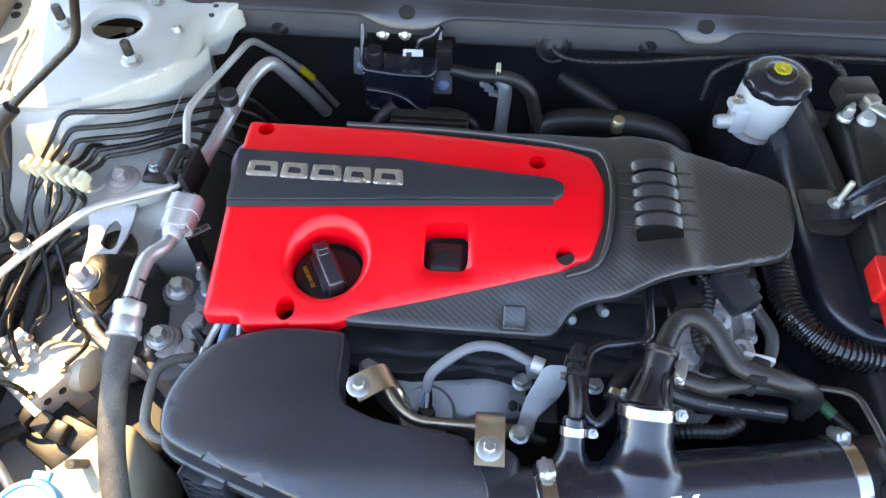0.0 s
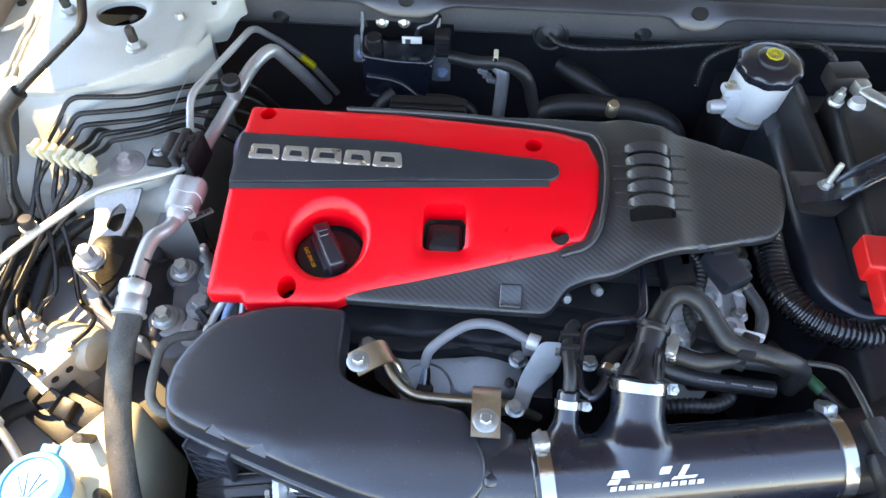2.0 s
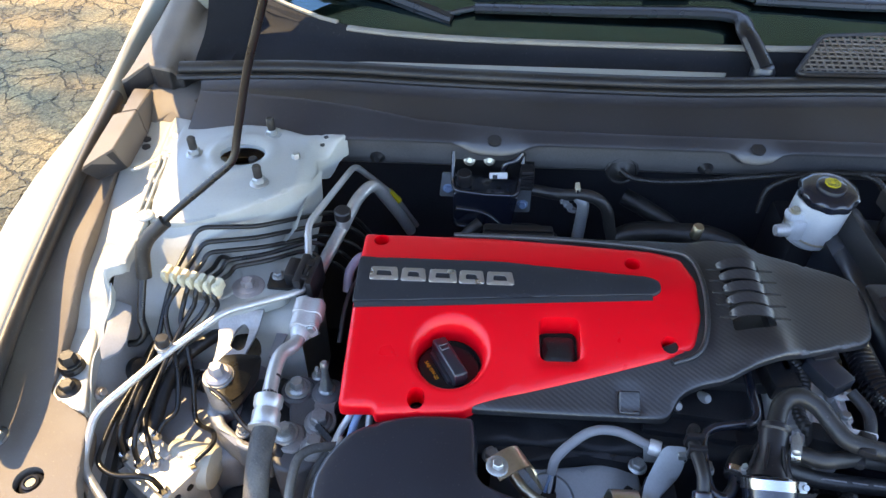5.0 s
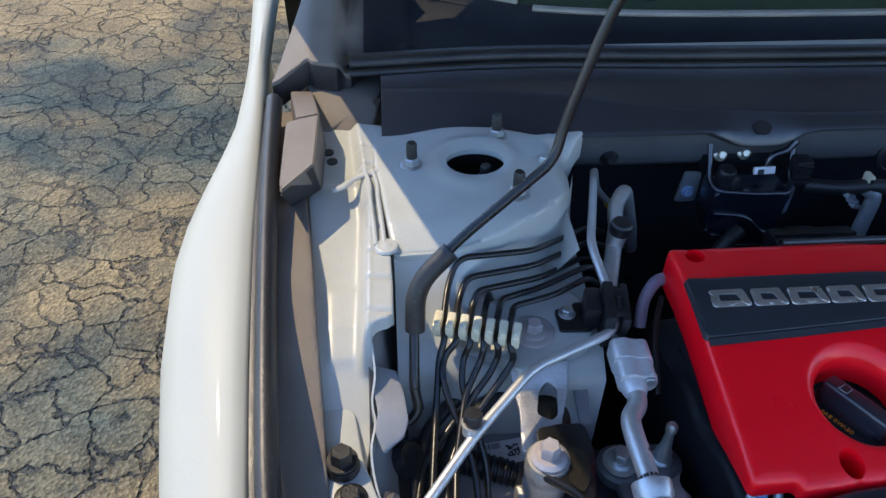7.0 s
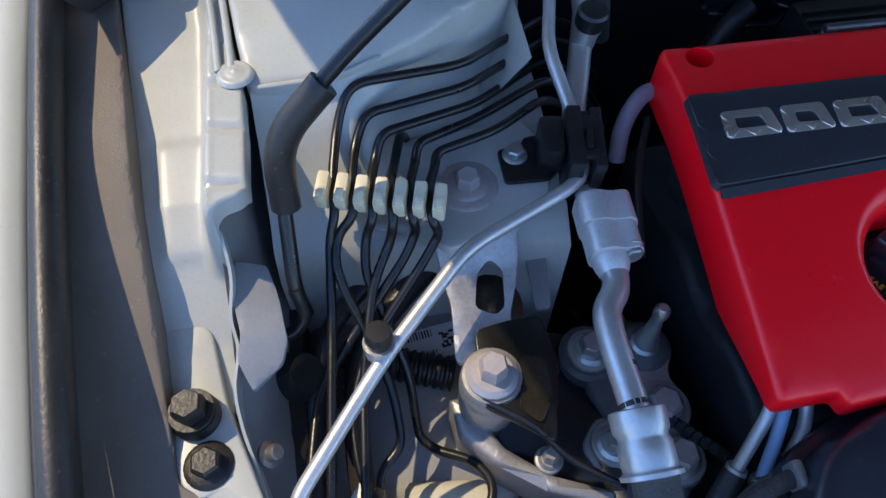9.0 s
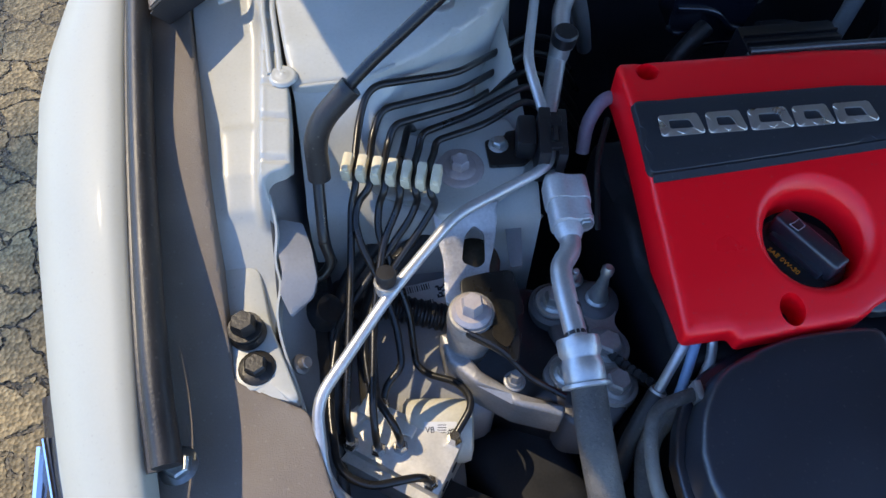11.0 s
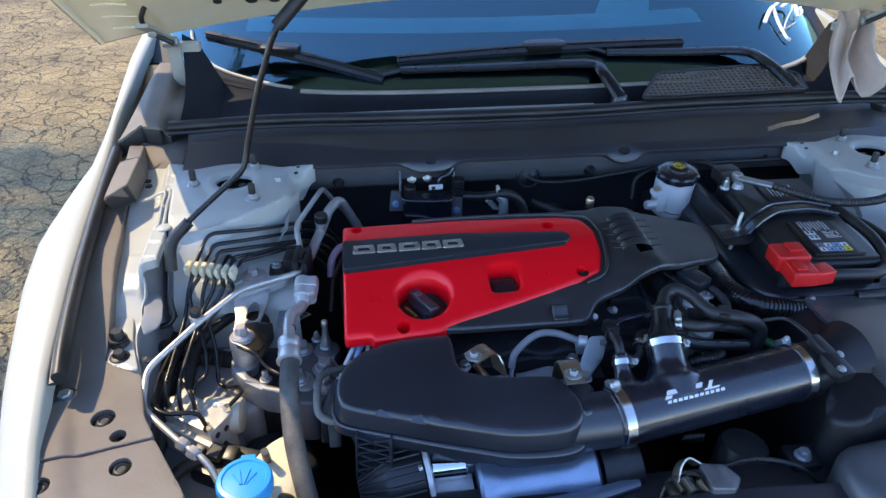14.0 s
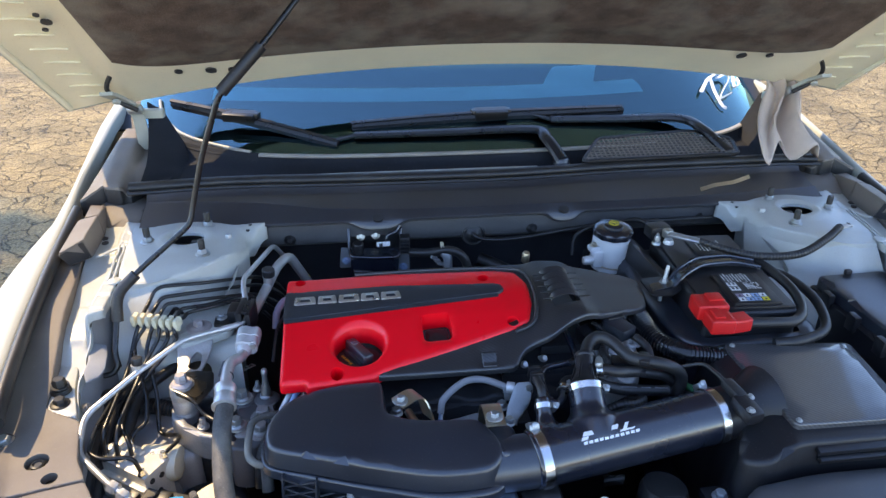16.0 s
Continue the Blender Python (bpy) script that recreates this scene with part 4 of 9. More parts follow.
def cowl_grille():
    """The air inlet: a raised frame with a fine lattice."""
    zf = lambda y: 0.797 + 0.21 * (y - 0.87)
    bm = bmesh.new()
    pts = [(0.335, 0.878), (0.395, 0.965), (0.625, 0.985), (0.700, 0.945), (0.690, 0.885)]
    loop = fillet([(x, y, zf(y) + 0.010) for x, y in pts], 0.012, 4, True)
    sweep(bm, loop + [loop[0]], 0.004, 8)
    g = part("cowl_grille", bm, BLACK, car, "black lattice air inlet in the cowl")
    bm = bmesh.new()
    poly = [(p.x, p.y) for p in loop]
    for i in range(34):
        x = 0.34 + i * 0.0108
        ys = [y for y in [0.875 + 0.002 * k for k in range(60)] if inside(poly, x, y)]
        if len(ys) > 3:
            box(bm, (x, (ys[0] + ys[-1]) / 2, zf((ys[0] + ys[-1]) / 2) + 0.010), (0.003, ys[-1] - ys[0], 0.002), rot=(12, 0, 0))
    for k in range(11):
        y = 0.88 + k * 0.0098
        xs = [x for x in [0.33 + 0.003 * j for j in range(130)] if inside(poly, x, y)]
        if len(xs) > 3:
            box(bm, ((xs[0] + xs[-1]) / 2, y, zf(y) + 0.010), (xs[-1] - xs[0], 0.003, 0.002))
    tagged(part("lattice", bm, LINER, g), "grey plastic lattice", kind="stuff")
    # flat black sheet gives the lattice openings their painted shade
    psheet("shade_floor", g, INK, poly, lambda x, y: zf(y) + 0.0005, "black sheet as the shade below the lattice", wall=0.002, rnd=0, grid=0.04)


cowl_grille()

# ---- windshield, dashboard ----
def glass_point(x, s):
    u = (x - XC) / 0.75
    return (x, glass_y(x) + s * 0.86, 0.812 + s * 0.50 - 0.10 * u * u * s)


GX = [XC - 0.80 + 0.032 * k for k in range(51)]
shield = grid_part("windshield", GLASS, [[glass_point(x, 0.08 * k) for k in range(11)] for x in GX], car, "blue-tinted reflective windshield")
grid_part("frit_band", INK, [[tuple(V(glass_point(x, s)) - V((0, -0.002, 0.004))) for s in (0.0, 0.05, 0.10)] for x in GX], car, "black ceramic band at the glass foot")
grid_part("dashboard", DASH, [[(x, glass_y(x) + 0.04, 0.80), (x, glass_y(x) + 0.16, 0.845), (x, glass_y(x) + 0.30, 0.865), (x, glass_y(x) + 0.66, 0.86), (x, glass_y(x) + 0.66, 0.45)] for x in GX], car, "dark dashboard behind the glass")
# strip and instrument hood get their sunlit brightness from the base colour
grid_part("dashboard_top", DASHTOP, [[(x, 1.155 + 0.10 * ((x - XC) / 0.75) ** 2, 0.868), (x, 1.19 + 0.10 * ((x - XC) / 0.75) ** 2, 0.878), (x, 1.235 + 0.10 * ((x - XC) / 0.75) ** 2, 0.880), (x, 1.25 + 0.10 * ((x - XC) / 0.75) ** 2, 0.868)] for x in GX[6:-11]], car, "vent strip across the dashboard top, coloured as sunlit")
grid_part("instrument_hood", DASHTOP, [[(0.33 + 0.10 * k / 6, 1.225 + 0.21 * k / 6, 0.876 + 0.02 * math.sin(math.pi * k / 6)), (0.45 + 0.09 * k / 6, 1.19 + 0.25 * k / 6, 0.874 + 0.03 * math.sin(math.pi * k / 6))] for k in range(7)], car, "curved hood over the instruments, coloured as sunlit")
rimline = [V((x, glass_y(x) - 0.010, 0.813)) for x in GX[3:-3] if x > -0.372]
bm = bmesh.new()
sweep(bm, rimline, 0.0075, 8, 0.5)
part("glass_rim", bm, RIM, car, "pale strip along the foot of the glass")
CORNER = [(-0.600, 0.110), (-0.596, 0.092), (-0.584, 0.064), (-0.556, 0.040), (-0.528, 0.024), (-0.472, 0.014), (-0.400, 0.004), (-0.364, 0.0)]
lay = lambda x, s, n: tuple(V(glass_point(x, s)) + V((0, -0.5, 0.86)) * n)
grid_part("glass_corner", COWL_TOP, [[lay(x, s, 0.003), lay(x - 0.004, s * 0.5 - 0.008, 0.003), lay(x - 0.008, -0.016, 0.002)] for x, s in CORNER], car, "black moulding round the foot corner of the glass")
bm = bmesh.new()
sweep(bm, spline([lay(x, s, 0.004) for x, s in CORNER], 4), 0.0036, 8)
part("glass_corner_bead", bm, RIM, car, "pale bead round the foot corner of the glass")
bm = bmesh.new()
box(bm, (XC, 2.3, 0.62), (1.5, 0.06, 0.9), 0.02)
part("cabin_back", bm, DASH, car)
for sx in (-1, 1):
    ptube("windshield_pillar", car, PAINT, [(XC + sx * 0.82, 1.50, 1.02), (XC + sx * 0.79, 1.70, 1.13), (XC + sx * 0.74, 1.95, 1.27)], 0.035, "white windshield pillar", 10, 0.1)
    strap("side_trim", car, INK, [tuple(V(glass_point(XC + sx * 0.815, s)) + V((0, 0, 0.004))) for s in (-0.06, 0.0, 0.2, 0.5, 0.8)], 0.075, 0.006, (1, 0, 0), "black side moulding of the glass")
grid_part("roof", PAINT, [[(XC + 0.72 * u, 1.90 + 0.06 * (1 - u * u) * (k == 0) + 0.145 * k, 1.27 + 0.045 * math.sin(math.pi * k / 10) + 0.035 * (1 - u * u)) for k in range(11)] for u in [-1 + 0.1 * i for i in range(21)]], car, "white roof panel")
grid_part("rear_glass", GLASS, [[(XC + (0.70 - 0.03 * k / 6) * u, 3.35 + 0.115 * k, 1.27 - 0.052 * k + 0.03 * (1 - u * u)) for k in range(7)] for u in [-1 + 0.2 * i for i in range(11)]], car, "dark rear window")
grid_part("tail", PAINT, [[(XC + 0.72 * u, y, z) for y, z in ((4.03, 0.965), (4.15, 0.97), (4.22, 0.95), (4.25, 0.85), (4.28, 0.60), (4.25, 0.35), (4.15, 0.24))] for u in [-1.06 + 0.106 * i for i in range(21)]], car, "white tail of the car")
for sx in (-1, 1):
    X = lambda x: XC + sx * x
    grid_part("body_side", PAINT, [[(X(w), y, z) for w, z in ((0.80, 0.93), (0.86, 0.90), (0.885, 0.78), (0.885, 0.60), (0.88, 0.40), (0.86, 0.24))] for y in [1.50 + 0.138 * k for k in range(21)]], car, "white door and rear quarter side")
    grid_part("side_glass", GLASS, [[(X(0.80), y, 0.93), (X(0.765), y, 1.09), (X(0.72), y, z)] for y, z in ((1.62, 1.10), (1.95, 1.26), (2.5, 1.30), (3.0, 1.29), (3.35, 1.27), (3.9, 1.06), (4.1, 0.97))], car, "dark side windows")
    ptube("roof_pillar", car, PAINT, [(X(0.815), 2.62, 0.92), (X(0.77), 2.64, 1.10), (X(0.725), 2.68, 1.29)], 0.03, "white roof pillar", 8, 0.05, 0.6)
    grid_part("sail_panel", PAINT, [[(X(0.81), y, z0), (X(0.725), y, z1)] for y, z0, z1 in ((3.42, 0.93, 1.27), (3.7, 0.93, 1.16), (4.1, 0.94, 0.98))], car, "white rear pillar")
grid_part("front_bumper", PAINT, [[(XC + 0.66 * u, y + 0.16 * abs(u) ** 3, z) for y, z in ((-0.20, 0.60), (-0.30, 0.56), (-0.335, 0.45), (-0.335, 0.32), (-0.29, 0.22))] for u in [-1 + 0.1 * i for i in range(21)]], car, "white front bumper")
bm = bmesh.new()
for seq in (
    [(0.707, 1.133, 0.879), (0.743, 1.182, 0.896), (0.775, 1.212, 0.901)],
    [(0.753, 1.190, 0.898), (0.752, 1.150, 0.873), (0.757, 1.112, 0.850), (0.767, 1.109, 0.844)],
    [(0.780, 1.204, 0.894), (0.820, 1.239, 0.894), (0.824, 1.226, 0.883), (0.784, 1.171, 0.872), (0.764, 1.138, 0.862), (0.810, 1.176, 0.862)],
    [(0.852, 1.262, 0.887), (0.837, 1.214, 0.868), (0.862, 1.240, 0.868), (0.866, 1.262, 0.876)],
):
    sweep(bm, spline(seq, 5), 0.0045, 6, 0.4)
part("marker_writing", bm, WHITE, car, "white hand-drawn marker strokes on the glass")


def wiper(pivot, elbow, wrist, end, tip_a, tip_b, at):
    """A wiper: spindle cap, cranked arm and a flat blade with a rubber lip."""
    w = plathe("wiper", car, SATIN, V(pivot) - V((0, 0, 0.03)), (0, 0, 1), [(0.018, 0), (0.018, 0.026), (0.014, 0.034), (0.004, 0.036)], 20, "black windshield wiper")
    bm = bmesh.new()
    ln = spline([pivot, V(pivot).lerp(V(elbow), 0.5) + V((0, 0, 0.012)), elbow, V(elbow).lerp(V(wrist), 0.5), wrist], 6)
    sweep(bm, ln, [0.016 - 0.005 * i / len(ln) for i in range(len(ln))], 10, 0.7)
    sweep(bm, [V(wrist), V(wrist).lerp(V(end), 0.5), V(end)], 0.0045, 8)
    part("arm", bm, WIPER, w)
    bm = bmesh.new()
    ln = [V(tip_a).lerp(V(tip_b), k / 12) + V((0, 0, 0.004 * math.sin(math.pi * k / 12))) for k in range(13)]
    sweep(bm, ln, [0.0095 + 0.003 * math.sin(math.pi * k / 12) for k in range(13)], 8, 0.8)
    sweep(bm, [p + V((0, -0.004, -0.008)) for p in ln], 0.003, 6)
    box(bm, ln[at] + V((0, 0, 0.009)), (0.09, 0.020, 0.014), 0.004, (0, 0, math.degrees(math.atan2(tip_b[1] - tip_a[1], tip_b[0] - tip_a[0]))))
    part("blade", bm, WIPER, w)
    tilt = V((-0.30, -0.34, 0.88)).normalized()
    strap("blade_spine", w, WIPER, [p + tilt * (0.0098 + 0.003 * math.sin(math.pi * k / 12)) for k, p in enumerate(ln)], 0.008, 0.0022, tilt.cross((ln[-1] - ln[0]).normalized()), "shiny upper edge of the blade")
    pbox("adaptor", w, BRAKE, ln[at] + V((0, -0.002, 0.006)), (0.075, 0.030, 0.020), 0.005, (12, 0, math.degrees(math.atan2(tip_b[1] - tip_a[1], tip_b[0] - tip_a[0]))), "thick black blade adaptor")


wiper((0.296, 0.900, 0.805), (0.250, 0.990, 0.846), (-0.141, 1.000, 0.842), (-0.185, 0.990, 0.836), (-0.536, 1.108, 0.893), (-0.178, 0.987, 0.828), 5)
wiper((0.674, 0.905, 0.807), (0.601, 1.016, 0.852), (0.298, 1.022, 0.858), (0.225, 1.043, 0.874), (-0.146, 1.028, 0.854), (0.476, 1.046, 0.868), 6)

# ---- hood ----
HA = math.atan(0.733)


def hood_point(x, v, n=0.0):
    """v: metres up along the hood from the level of its holes, n: metres off its underside."""
    u = (x - XC) / 0.85
    crown = 0.076 * (1 - u * u)
    return (x, 0.863 - v * math.cos(HA) + (n + crown) * math.sin(HA), 1.015 + v * math.sin(HA) + (n + crown) * math.cos(HA))


def hood_rear(x):
    u = (x - XC) / 0.85
    return -0.176 - 0.036 * abs(u) ** 3


def hood_layer(name, mat, x0, x1, v0, v1, n, thick, label, parent, nx=40, nv=24):
    bm = bmesh.new()
    for add in (0.0, thick):
        rows = []
        for j in range(nv + 1):
            t = j / nv
            row = []
            for i in range(nx + 1):
                x = x0 + (x1 - x0) * i / nx
                a = v0(x)
                row.append(bm.verts.new(hood_point(x, a + (v1(x) - a) * t, (n(x, t) if callable(n) else n) + add)))
            rows.append(row)
        for a, b in zip(rows, rows[1:]):
            for i in range(nx):
                bm.faces.new((a[i], a[i + 1], b[i + 1], b[i]))
    return part(name, bm, mat, parent, label, 50)


hood = hood_layer("hood", PAINT, XC - 0.872, XC + 0.872, lambda x: hood_rear(x) - 0.012, lambda x: 1.0 - 0.16 * abs((x - XC) / 0.85) ** 3, 0.022, 0.006, "white hood propped open", car)
hood_layer("inner_frame", CREAM, XC - 0.862, XC + 0.862, hood_rear, lambda x: 0.97 - 0.16 * abs((x - XC) / 0.85) ** 3, lambda x, t: 0.006 + 0.013 * min(1.0, max(0.0, (abs(x - XC) - 0.735 + 0.05 * t) / 0.012)), 0.003, "cream painted hood inner frame", hood, 120, 24)


def pad_low(x):
    return -0.067 + 0.008 * abs((x - 0.135) / 0.71) ** 2 + 0.055 * abs((x - 0.135) / 0.71) ** 14


pad = bmesh.new()
rows = []
for j in range(31):
    row = []
    for i in range(61):
        x = -0.575 + 1.42 * i / 60
        v = pad_low(x) + (0.88 - pad_low(x)) * j / 30
        edge = min(i, 60 - i, j, 30 - j) / 4
        bulge = 0.012 * min(1, edge) + (0.006 * noise.noise((x * 7, v * 7, 2)) + 0.004 * noise.noise((x * 19, v * 31, 5))) * min(1, edge)
        row.append(pad.verts.new(hood_point(x, v, 0.004 - bulge)))
    rows.append(row)
for a, b in zip(rows, rows[1:]):
    for i in range(60):
        pad.faces.new((a[i], a[i + 1], b[i + 1], b[i]))
part("insulation_pad", pad, PAD, hood, "dark brown felt hood insulation, scuffed", 70)
for x, v, r in ((-0.476, -0.080, 0.008), (-0.417, -0.094, 0.011), (-0.36, -0.094, 0.008), (-0.376, -0.104, 0.010), (0.69, -0.078, 0.011), (0.745, -0.064, 0.008), (-0.621, 0.158, 0.009), (-0.632, 0.135, 0.005), (-0.626, 0.183, 0.005)):
    p = V(hood_point(x, v, 0.004 if x > -0.6 else 0.012))
    plathe("hole", hood, INK, p, (0, -math.sin(HA), -math.cos(HA)), [(r, 0), (r, 0.003), (r * 0.9, 0.0032)], 16)
for sx in (-1, 1):
    for k in range(11):
        v = -0.17 + 0.055 * k
        pts = [V(hood_point(XC + sx * w, v + dv, 0.019 + dn)) for w, dv, dn in ((0.765, 0.0, -0.004), (0.795, 0.010, -0.002), (0.822, 0.014, 0.0))]
        ptube("stiffening_rib", hood, CREAM, pts, 0.0055, seg=8, flat=0.4)
    ptube("rim_fold", hood, CREAM, [hood_point(XC + sx * 0.858, -0.20 + 0.055 * k, 0.017) for k in range(14)], 0.006, "folded rim of the hood", 8, 0.05)


def hinge(side):
    """A cranked hood hinge with its pivot and bolts, and the washer hose that arches beside it."""
    f = lambda p: p if side < 0 else (2 * XC - p[0], *p[1:])
    h = strap("hinge", car, PAINT, [f(p) for p in ((-0.588, 1.03, 0.80), (-0.586, 1.02, 0.850), (-0.584, 1.01, 0.895), (-0.590, 0.99, 0.925), (-0.606, 0.965, 0.948), (-0.613, 0.93, 0.965))], 0.024, 0.007, (1, 0.1, 0), "white painted cranked hood hinge")
    plathe("pivot", h, ZINC, f((-0.598, 0.995, 0.915)), (1 if side < 0 else -1, 0, 0), [(0.010, 0), (0.010, 0.026), (0.006, 0.029)], 14)
    pbolt(h, PAINT, f((-0.604, 0.955, 0.945)), (0, -0.6, -0.8), 0.008, 0.007)
    pbox("hinge_foot", h, PAINT, f((-0.560, 1.03, 0.895)), (0.045, 0.02, 0.018), 0.003)
    ptube("washer_hose", h, RUBBER, [f(p) for p in ((-0.572, 0.93, 1.022), (-0.585, 0.94, 1.010), (-0.6048, 0.95, 0.994), (-0.6176, 0.955, 0.9667), (-0.6046, 0.97, 0.938), (-0.5765, 0.985, 0.915))], 0.0048, "thin black washer hose", smooth=True)


hinge(-1)
hinge(1)

# ---- front cross-member, under-tray ----
bm = bmesh.new()
box(bm, (XC, 0.42, 0.20), (1.36, 1.3, 0.02), 0.005)
part("under_tray", bm, BLACK, car, "black under-tray")
for sx in (-1, 1):
    for yy in (0.42, 3.15):
        bm = bmesh.new()
        lathe(bm, (XC + sx * 0.765, yy, 0.31), (1, 0, 0), [(0.20, -0.10), (0.31, -0.10), (0.322, -0.07), (0.322, 0.07), (0.31, 0.10), (0.20, 0.10)], 40)
        part("wheel", bm, RUBBER, car, "black tyre")

# ---- prop rod ----
rod = thing("hood_prop_rod", (-0.522, 0.447, 0.66), "black steel rod with foam grips propping the hood", "prop rod")
ROD = [(-0.5195, 0.446, 0.668), (-0.523, 0.452, 0.69), (-0.521, 0.490, 0.735), (-0.519, 0.500, 0.766), (-0.482, 0.520, 0.797), (-0.402, 0.545, 0.858), (-0.396, 0.553, 0.885), (-0.372, 0.562, 0.965), (-0.336, 0.565, 1.055), (-0.268, 0.585, 1.122), (-0.200, 0.632, 1.196), (-0.152, 0.662, 1.248)]
ptube("rod", rod, BRAKE, ROD, 0.0045, "glossy black bent rod", 12, 0.018)
ptube("grip", rod, RUBBER, [(-0.5205, 0.486, 0.726), (-0.519, 0.500, 0.766), (-0.4885, 0.514, 0.791)], 0.0088, "dark grey foam grip", 16, 0.02)
ptube("grip", rod, RUBBER, [V(ROD[8]).lerp(V(ROD[9]), 0.05), V(ROD[8]).lerp(V(ROD[9]), 0.98)], 0.0095, "dark grey foam grip", 16)
ptube("hook", rod, BRAKE, [(-0.523, 0.452, 0.69), (-0.519, 0.443, 0.672), (-0.528, 0.437, 0.662), (-0.540, 0.437, 0.660)], 0.0045, "", 10, 0.01)


# ---- brake lines and clip ----
def brake_line(pts, r=0.0031, bend=0.014, label="black coated brake line running through the cream clip"):
    ob = part("brake_line", sweep(bmesh.new(), fillet(pts, bend, 6), r, 10), BRAKE)
    return tagged(ob, label, "brake line", "brake lines")


CLIP = [(-0.4940 + 0.0113 * k, 0.5005 - 0.0032 * k, 0.715) for k in range(6)]
UP = [
    [(-0.488, 0.545, 0.722), (-0.4775, 0.5645, 0.7385), (-0.4046, 0.5745, 0.7355), (-0.3297, 0.6505, 0.700), (-0.300, 0.672, 0.675), (-0.270, 0.680, 0.62)],
    [(-0.478, 0.535, 0.715), (-0.4695, 0.5505, 0.7260), (-0.4030, 0.5650, 0.7250), (-0.3272, 0.6400, 0.6900), (-0.295, 0.655, 0.665), (-0.265, 0.662, 0.61)],
    [(-0.4665, 0.525, 0.712), (-0.4605, 0.5370, 0.7215), (-0.3955, 0.5620, 0.7120), (-0.3345, 0.6280, 0.6780), (-0.298, 0.640, 0.652), (-0.268, 0.645, 0.60)],
    [(-0.454, 0.528, 0.704), (-0.4488, 0.5440, 0.7100), (-0.4440, 0.560, 0.690), (-0.440, 0.565, 0.66)],
    [(-0.4420, 0.522, 0.706), (-0.4384, 0.5340, 0.7120), (-0.3960, 0.5560, 0.7040), (-0.3421, 0.5860, 0.7035), (-0.305, 0.605, 0.665), (-0.275, 0.61, 0.61)],
    [(-0.4300, 0.517, 0.7055), (-0.4271, 0.5285, 0.7075), (-0.3863, 0.5380, 0.7110), (-0.3466, 0.5694, 0.7028), (-0.310, 0.588, 0.660), (-0.280, 0.595, 0.60)],
]
DOWN = [
    [(-0.500, 0.480, 0.695), (-0.505, 0.440, 0.665), (-0.512, 0.370, 0.650), (-0.5165, 0.326, 0.640), (-0.5165, 0.3180, 0.603)],
    [(-0.4945, 0.482, 0.697), (-0.4985, 0.468, 0.690), (-0.4950, 0.452, 0.678), (-0.482, 0.428, 0.655), (-0.473, 0.400, 0.635), (-0.4715, 0.3725, 0.6145), (-0.4860, 0.3600, 0.612), (-0.4900, 0.3470, 0.603)],
    [(-0.478, 0.480, 0.695), (-0.4815, 0.462, 0.680), (-0.471, 0.438, 0.655), (-0.462, 0.415, 0.630), (-0.4600, 0.384, 0.588), (-0.4500, 0.3740, 0.5880), (-0.4262, 0.3600, 0.600), (-0.4170, 0.3380, 0.610), (-0.4345, 0.3160, 0.606)],
    [(-0.463, 0.475, 0.695), (-0.478, 0.455, 0.675), (-0.490, 0.400, 0.655), (-0.496, 0.330, 0.645), (-0.4960, 0.3120, 0.630), (-0.4960, 0.3105, 0.603)],
    [(-0.447, 0.478, 0.697), (-0.455, 0.468, 0.685), (-0.492, 0.435, 0.655), (-0.518, 0.405, 0.645), (-0.5285, 0.340, 0.640), (-0.5240, 0.2880, 0.643), (-0.5030, 0.2740, 0.641), (-0.4640, 0.2790, 0.637), (-0.4580, 0.2800, 0.604)],
    [(-0.433, 0.474, 0.697), (-0.446, 0.462, 0.682), (-0.486, 0.425, 0.650), (-0.500, 0.390, 0.640), (-0.498, 0.350, 0.635), (-0.4785, 0.3150, 0.628), (-0.4785, 0.3110, 0.603)],
]
for c, up, dn in zip(CLIP, UP, DOWN):
    brake_line(dn[::-1] + [(c[0], c[1] - 0.012, c[2] - 0.004), (c[0], c[1] + 0.010, c[2] - 0.001)] + up)
clip = thing("line_clip", (-0.466, 0.49, 0.70), "cream nylon clip holding six brake lines", "clip")
for k in range(7):
    x = -0.4997 + 0.0113 * k
    bm = bmesh.new()
    y = 0.5015 - 0.0032 * k
    box(bm, (x, y, 0.7175), (0.0074, 0.019, 0.015), 0.002, (10, 0, -15))
    box(bm, (x - 0.001, y - 0.006, 0.7195), (0.0052, 0.006, 0.017), 0.0015, (10, 0, -15))
    part("clip_tooth", bm, CREAM_CLIP, clip)
bm = bmesh.new()
sweep(bm, [(-0.502, 0.5005, 0.709), (-0.430, 0.481, 0.709)], 0.005, 8)
part("clip_bar", bm, CREAM_CLIP, clip)

# ---- strut-side bracket plate ----
plate = thing("bracket_plate", (-0.405, 0.50, 0.67), "silver pressed bracket plate bolted beside the strut tower", "bracket")
psheet("plate", plate, PAINT_IN, rounded([(-0.470, 0.545), (-0.44, 0.560), (-0.36, 0.565), (-0.350, 0.530), (-0.3575, 0.4960), (-0.395, 0.476), (-0.4295, 0.4657), (-0.440, 0.480), (-0.466, 0.495), (-0.478, 0.515)], 0.010), 0.688, wall=0.010, rnd=0.002, grid=0.015)
plathe("pressed_ring", plate, PAINT_IN, (-0.455, 0.520, 0.6875), (0, 0, 1), [(0.036, 0), (0.036, 0.0014), (0.034, 0.0022), (0.031, 0.0022), (0.029, 0.0010), (0.010, 0.0010)], 40, "round pressed step")
